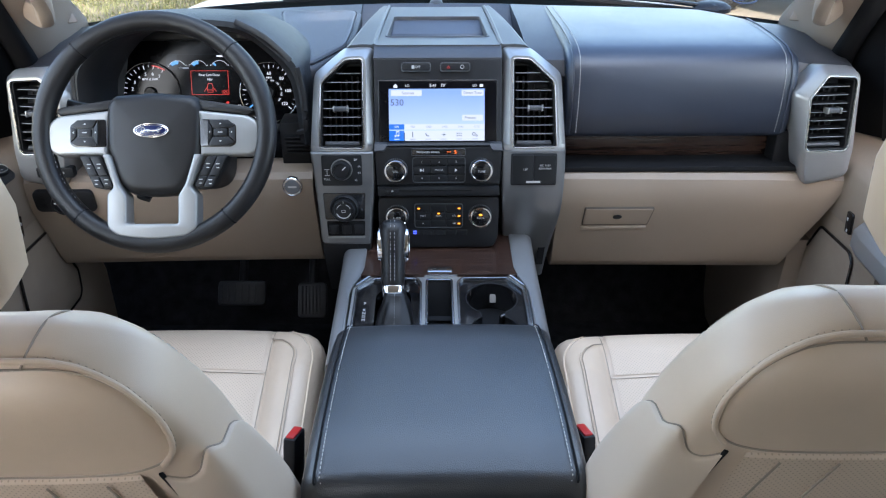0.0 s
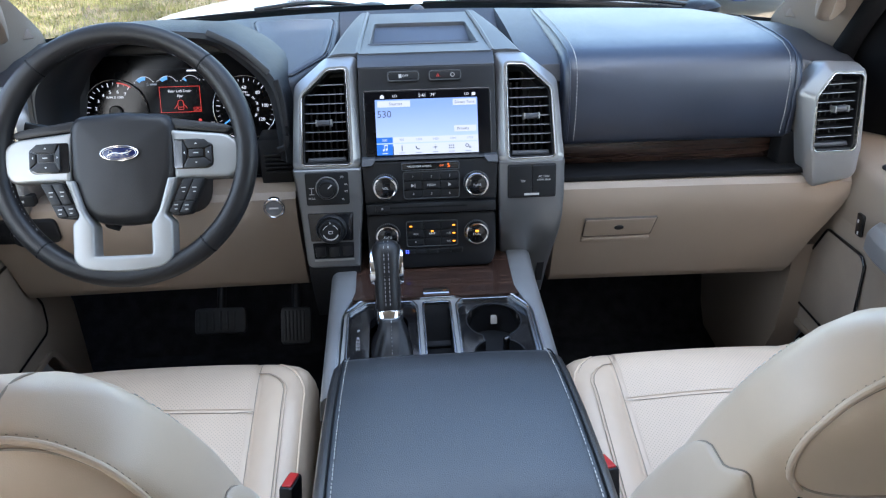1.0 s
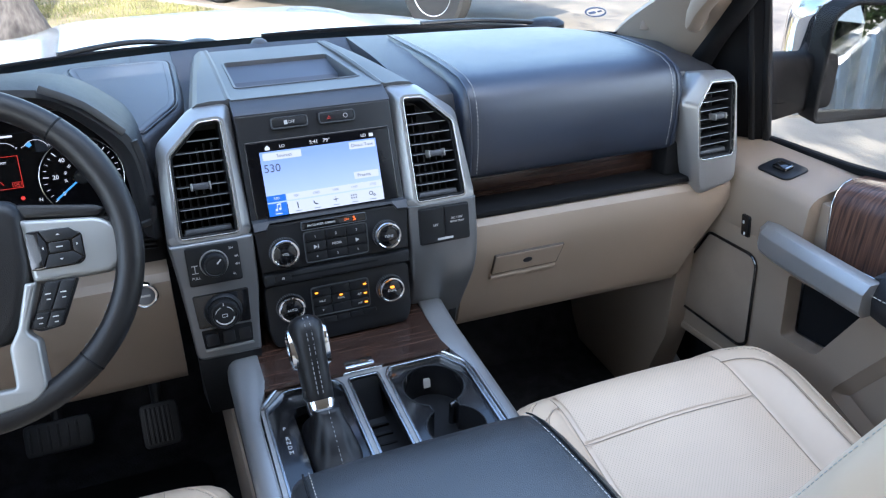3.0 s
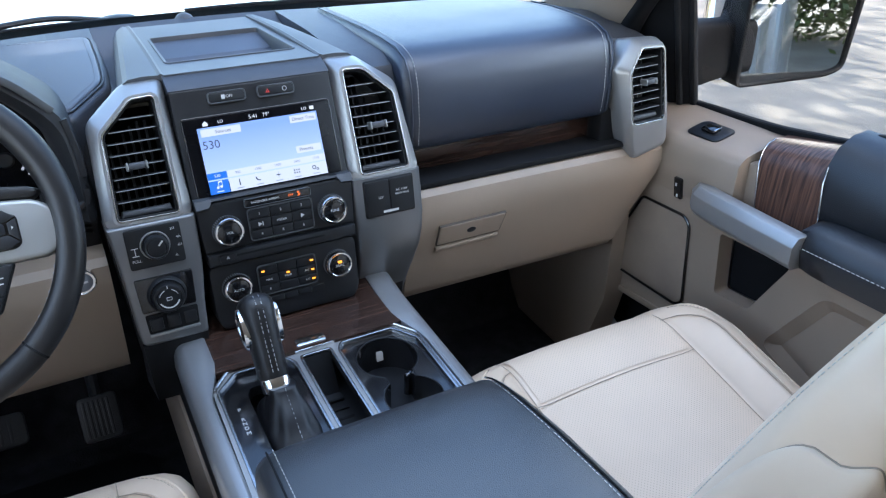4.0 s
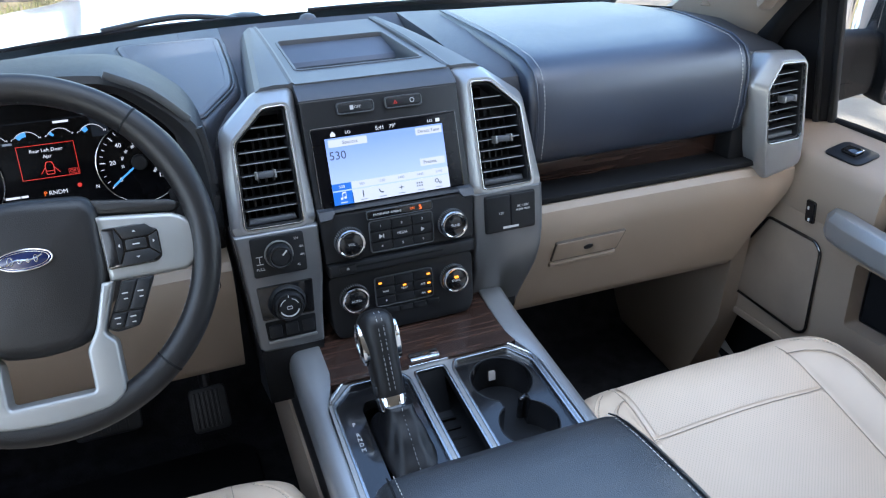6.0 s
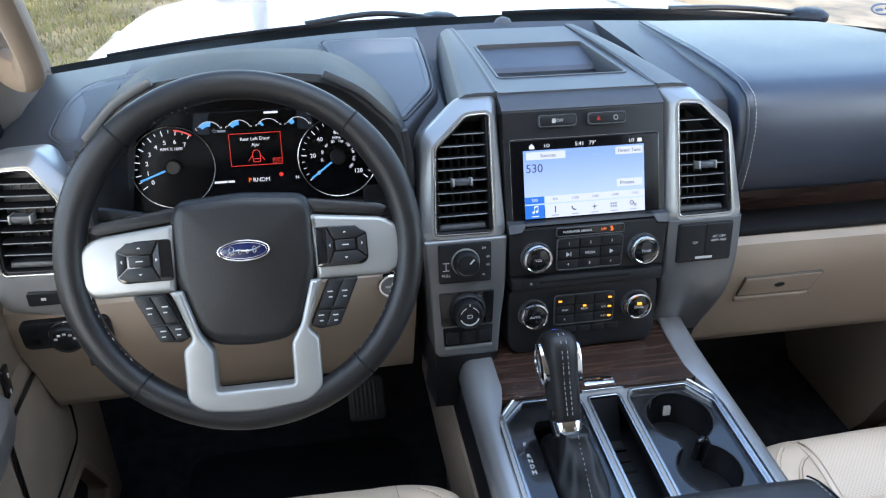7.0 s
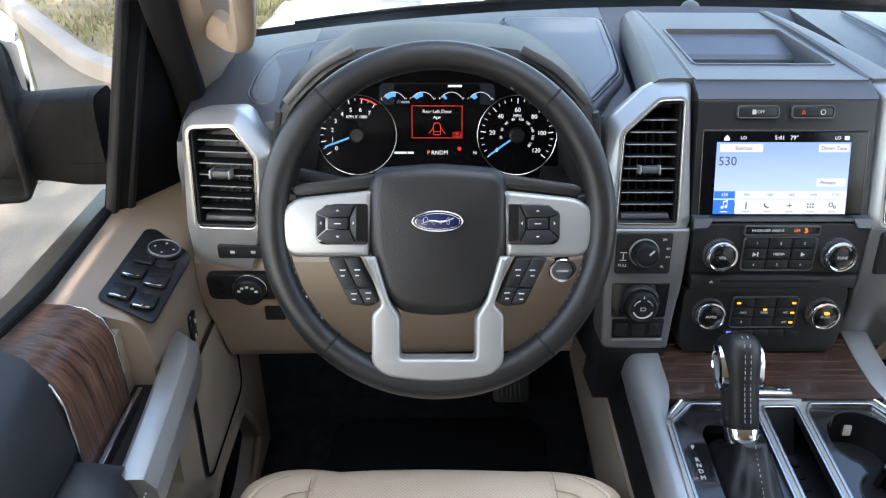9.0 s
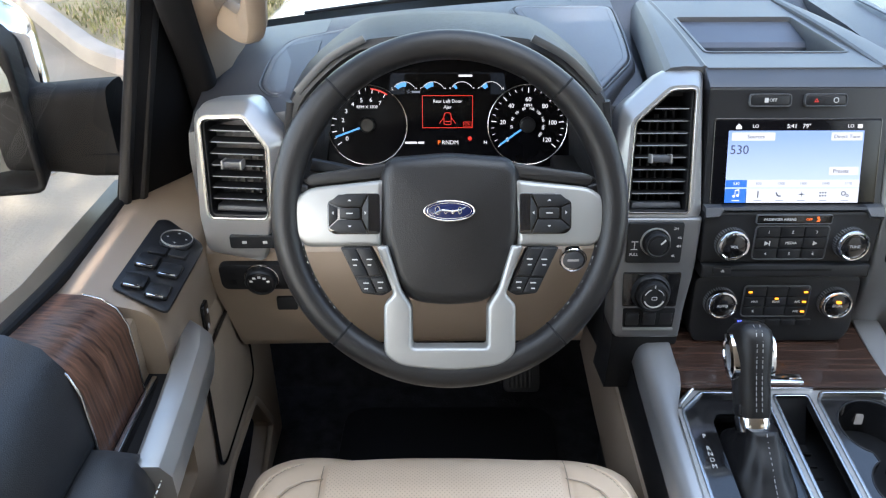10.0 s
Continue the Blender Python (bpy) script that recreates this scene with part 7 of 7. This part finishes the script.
    part("wood_inlay", loft([inlay(y) for y in steps(1.040, 1.168, 6)]), WOODV, leaf, "dark walnut inlay", m=m, sharp=50)
    part("inlay_backing", block(0.8215, 0.90, 1.118, 1.177, 0.545, 0.648, 0.004), BEIGE, leaf, m=m)
    for y, r in ((1.1685, 0.0012), (1.0395, 0.0017)):
        part("chrome_edge", sweep([Vector(p) for p in inlay(y, 0.0006)[1:7]], r, up=(0, 1, 0)), DULLCHROME, leaf, m=m)

    def arm_top(y):
        e = 0.006 * (y < 1.0)
        return [(0.915, y, 0.735), (0.88, y, 0.732), (0.850, y, 0.716), (0.834 - e, y, 0.690), (0.824 - e, y, 0.655), (0.818 - e, y, 0.62), (0.818, y, 0.60), (0.86, y, 0.58), (0.915, y, 0.60)]
    part("upper_pad", loft([arm_top(y) for y in (0.30, 0.6, 0.9, 0.99, 1.015, 1.030)]), DOORHIDE, leaf, "black leather upper door pad", m=m, sharp=60)
    arm = [[(0.86, y, 0.606), (0.80, y, 0.612 - e * 0.4), (0.768, y, 0.606 - e * 0.4), (0.750 + e, y, 0.592 - e * 0.3), (0.744 + e, y, 0.568), (0.750 + e, y, 0.538), (0.80, y, 0.522), (0.86, y, 0.522)] for y, e in ((0.30, 0), (0.6, 0), (0.92, 0), (0.965, 0.003), (0.99, 0.010), (1.005, 0.022))]
    rest = part("armrest", loft(arm), DOORHIDE, leaf, "black leather armrest", m=m, sharp=60)
    part("stitching", stitches([(0.7435, y, 0.580) for y in steps(0.32, 0.985, 20)], 0.005, 0.003, 0.0008), THREAD, rest, m=m)

    # silver pull
    sect = fillet([(-0.016, -0.029), (0.012, -0.029), (0.021, -0.018), (0.021, 0.012), (0.010, 0.027), (-0.014, 0.028), (-0.020, 0.022)], 0.002, 2)
    path = [(0.804, 1.240, 0.562), (0.788, 1.236, 0.564), (0.776, 1.224, 0.566), (0.768, 1.19, 0.567), (0.761, 1.09, 0.566), (0.757, 1.015, 0.565), (0.756, 0.992, 0.565)]
    part("door_pull", sweep([(x, y, z) for x, y, z in path], sect), SATIN, leaf, "satin silver door pull", m=m, sharp=24)
    part("release_well", block(0.7785, 0.822, 1.00, 1.181, 0.525, 0.563, 0.002), RUBBER, leaf, m=m)
    part("release_guard", loft([[(x, y, z) for x, z in ((0.785, 0.535), (0.818, 0.535), (0.815, 0.545 + h), (0.806, 0.545 + h))] for y, h in ((1.172, 0.004), (1.158, 0.020), (1.12, 0.024), (1.03, 0.024))]), GLOSS, leaf, m=m)
    part("door_release", sweep(smooth_path([(0.8095, 1.160, 0.566), (0.8085, 1.11, 0.570), (0.8085, 1.03, 0.570)], 4), superring(0.0035, 0.0035, 12, 3)), CHROME, leaf, "chrome door release lever", m=m)
    if s > 0:
        sw = pose(0.838, 1.285, 0.6690, 0, -13, 0)
        sp = part("window_switch", plate(rect(0.056, 0.078, 0.014, 4), 0, 0.003, 0.0015), TRIM, leaf, "black window switch plate", m=sw)
        part("rocker", block(-0.011, 0.011, -0.016, 0.016, 0.002, 0.010, 0.003), GLOSS, sp, m=sw.copy())
        part("rocker_edge", block(-0.009, 0.009, -0.018, -0.014, 0.008, 0.0115, 0.001), CHROME, sp, m=sw.copy())
    else:
        sw = pose(-0.813, 1.268, 0.6630, 0, 13, 0)
        sp = part("window_switch", plate(fillet([(-0.042, -0.070), (0.034, -0.100), (0.037, 0.048), (0.030, 0.062), (-0.026, 0.104), (-0.039, 0.098)], 0.010, 3), 0, 0.0035, 0.0015), TRIM, leaf, "black window and mirror switch plate", m=sw)
        for x, dy in ((-0.018, 0.006), (0.013, -0.006)):
            for y in (-0.060, -0.014):
                k = part("rocker", block(x - 0.014, x + 0.014, y + dy - 0.013, y + dy + 0.013, 0.002, 0.010, 0.003), TRIM, sp, m=sw.copy())
                part("rocker_edge", block(x - 0.010, x + 0.010, y + dy - 0.0155, y + dy - 0.012, 0.0075, 0.011, 0.001), CHROME, k, m=sw.copy())
        dial_k = part("mirror_dial", moved(lathe([(0.022, 0), (0.022, 0.005), (0.019, 0.007), (0.001, 0.0075)], 32), pose(0.001, 0.050, 0.003)), TRIM, sp, m=sw.copy())
        part("dial_ring", moved(hoop(disc(0.0205, 32), disc(0.0195, 32), 0, 0.0085, 0.0004), pose(0.001, 0.050, 0.003)), SILVER, dial_k, m=sw.copy())
        part("dial_signs", merge(*[moved(plate([(-0.0015, 0), (0.0015, 0), (0, 0.0025)], 0.009, 0.0108, 0), pose(0.001, 0.050, 0) @ pose(0.011 * math.cos(a), 0.011 * math.sin(a), 0, 0, 0, math.degrees(a) - 90)) for a in (0, 1.57, 3.14, 4.71)]), LEGEND, dial_k, m=sw.copy())
        for x in (-0.014, 0.012):
            key(sp, x, 0.019, 0.023, 0.015, m=sw @ pose(0, 0, 0.004), d=0.004)

    # window seal, glass, sail panel
    line = [(0.915, 1.52, 0.672), (0.913, 1.40, 0.682), (0.911, 1.22, 0.687), (0.911, 1.12, 0.696), (0.911, 1.035, 0.708), (0.911, 0.97, 0.732), (0.911, 0.6, 0.742), (0.911, 0.30, 0.742)]
    part("window_seal", sweep(smooth_path(line, 6), superring(0.009, 0.008, 12, 3)), RUBBER, leaf, "black window seal", m=m)
    part("outer_sill", loft([[(0.922, y, z), (0.960, y, z - 0.008), (0.975, y, z - 0.05), (0.922, y, z - 0.05)] for y, z in ((1.50, 0.678), (1.20, 0.685), (1.05, 0.705), (0.97, 0.730), (0.30, 0.740))]), TRIM, leaf, "dark outer window sill", m=m)
    part("door_skin", loft([[(0.935, y, 0.650), (0.975, y, 0.650), (0.99, y, 0.45), (0.975, y, -0.2), (0.935, y, -0.2)] for y in (0.28, 1.51)]), PAINT, leaf, "white painted door skin", m=m)
    pane = part("window_glass", loft([[(0.918 - 0.20 * t, y1 + (y0 - y1) * u, 0.67 + 0.62 * t) for u in steps(0, 1, 6)] for t, y0, y1 in ((0, 1.41, 0.30), (0.5, 1.30, 0.30), (1.0, 0.80, 0.30))], closed=False), GLASS, leaf, "clear side window", m=m)
    pane.visible_shadow = False
    # black sail panel in the window's front corner, with its channel
    rows = []
    for t in steps(0, 1, 10):
        z = 0.672 + 0.36 * t
        y0, y1 = 1.405 - 0.03 * t, 1.64 - 0.22 * t - 0.04 * t * t
        xo = 0.905 - 0.105 * t
        xi = 0.835 - 0.045 * t
        rows.append([(xo + 0.02, y0 + 0.01, z), (xo, y0, z), (xo - 0.012, y0 + 0.012, z), (xo - 0.016, y0 + 0.03, z), (xi + 0.008, y0 * 0.45 + y1 * 0.55, z), (xi + 0.012, y1 - 0.012, z), (xi + 0.03, y1, z), (xo + 0.03, y1, z)])
    part("sail_panel", loft(rows), RUBBER, leaf, "black sail panel", m=m, sharp=50)
    for dx, dy in ((0.0, 0.0), (-0.016, 0.022)):
        part("run_channel", sweep([(0.908 + dx, 1.402 + dy, 0.675), (0.868 + dx, 1.390 + dy, 0.82), (0.822 + dx, 1.378 + dy, 0.98), (0.785 + dx, 1.30, 1.10), (0.735, 1.04, 1.245), (0.70, 0.80, 1.32)], superring(0.007, 0.008, 12, 3)), TRIM, leaf, "black window channel", m=m)
    return leaf


door(1)
door(-1)

# ---- door mirrors ----
for s in (-1, 1):
    m = mirrored(s)
    mirror = thing("door_mirror", (s * 1.15, 1.42, 0.75), "black door mirror with chrome cap and wide glass", "mirror", "door mirrors")
    mm = m @ pose(1.130, 1.362, 0.815, 90, 0, -16)
    shape = fillet([(-0.130, -0.112), (0.085, -0.100), (0.122, -0.085), (0.137, 0.07), (0.118, 0.120), (-0.092, 0.128), (-0.130, 0.10)], [0.02, 0.03, 0.03, 0.03, 0.03, 0.03, 0.03], 4)
    part("housing", hoop(shape, inset(shape, 0.010), -0.05, 0.010, 0.005, 3), RUBBER, mirror, "black mirror housing", m=mm)
    part("glass", moved(plate(inset(shape, 0.0105), -0.004, 0.0, 0), pose(0, 0, -0.022, -3.0, -11.0, 0)), MIRROR, mirror, "mirror glass", m=mm)
    part("cap", loft([[(*inset(shape, i)[k], d) for k in range(len(shape))] for i, d in ((0.006, -0.045), (-0.006, -0.060), (-0.014, -0.085), (-0.014, -0.115), (-0.002, -0.150), (0.025, -0.180), (0.065, -0.195))]), CHROME, mirror, "chrome mirror cap", m=mm, sharp=60)
    part("arm", loft([[(x, yc + u, zc + v) for u, v in superring(0.036, h, 20, 5)] for x, yc, zc, h in ((0.915, 1.470, 0.770, 0.068), (0.96, 1.465, 0.770, 0.066), (1.0, 1.455, 0.775, 0.060), (1.06, 1.44, 0.78, 0.055))]), RUBBER, mirror, "black mirror arm", m=m)
    part("arm_seam", block(0.90, 1.02, 1.428, 1.50, 0.742, 0.744, 0.0005), RUBBER, mirror, m=m)

# ---- pedals ----
PEDAL = material("grey_pedal_rubber", (0.026, 0.028, 0.032), 0.5, grain=0.4, size=0.002)
for name, x, y, z, w, h, label in (("brake_pedal", -0.490, 1.655, 0.198, 0.12, 0.062, "black rubber brake pedal"), ("accelerator_pedal", -0.304, 1.595, 0.213, 0.070, 0.085, "black rubber accelerator pedal pad")):
    pedal = thing(name, (x, y, z), label, "pedal")
    pm = pose(x, y, z, 90 - 35, 0, 0)
    part("pad", plate(rect(w, h, 0.012, 4), -0.012, 0.004, 0.004), PEDAL, pedal, m=pm)
    for i in range(6):
        part("tread", block(-w / 2 + 0.008 + i * (w - 0.02) / 6, -w / 2 + 0.013 + i * (w - 0.02) / 6, -h / 2 + 0.008, h / 2 - 0.008, 0.003, 0.006, 0.001), PEDAL, pedal, m=pm.copy())
    part("lever", sweep([(x, y + 0.012, z), (x, y + 0.10, z + 0.10), (x, y + 0.12, z + 0.30)], 0.011), TRIM, pedal)
mat_d = thing("floor_mat", (-0.45, 1.35, FLOOR), "black ribbed rubber floor mat on the carpet", "mat")
part("mat", plate(fillet([(-0.68, 1.0), (-0.23, 1.0), (-0.23, 1.66), (-0.66, 1.66)], 0.05), FLOOR, FLOOR + 0.008, 0.003), RUBBER, mat_d)
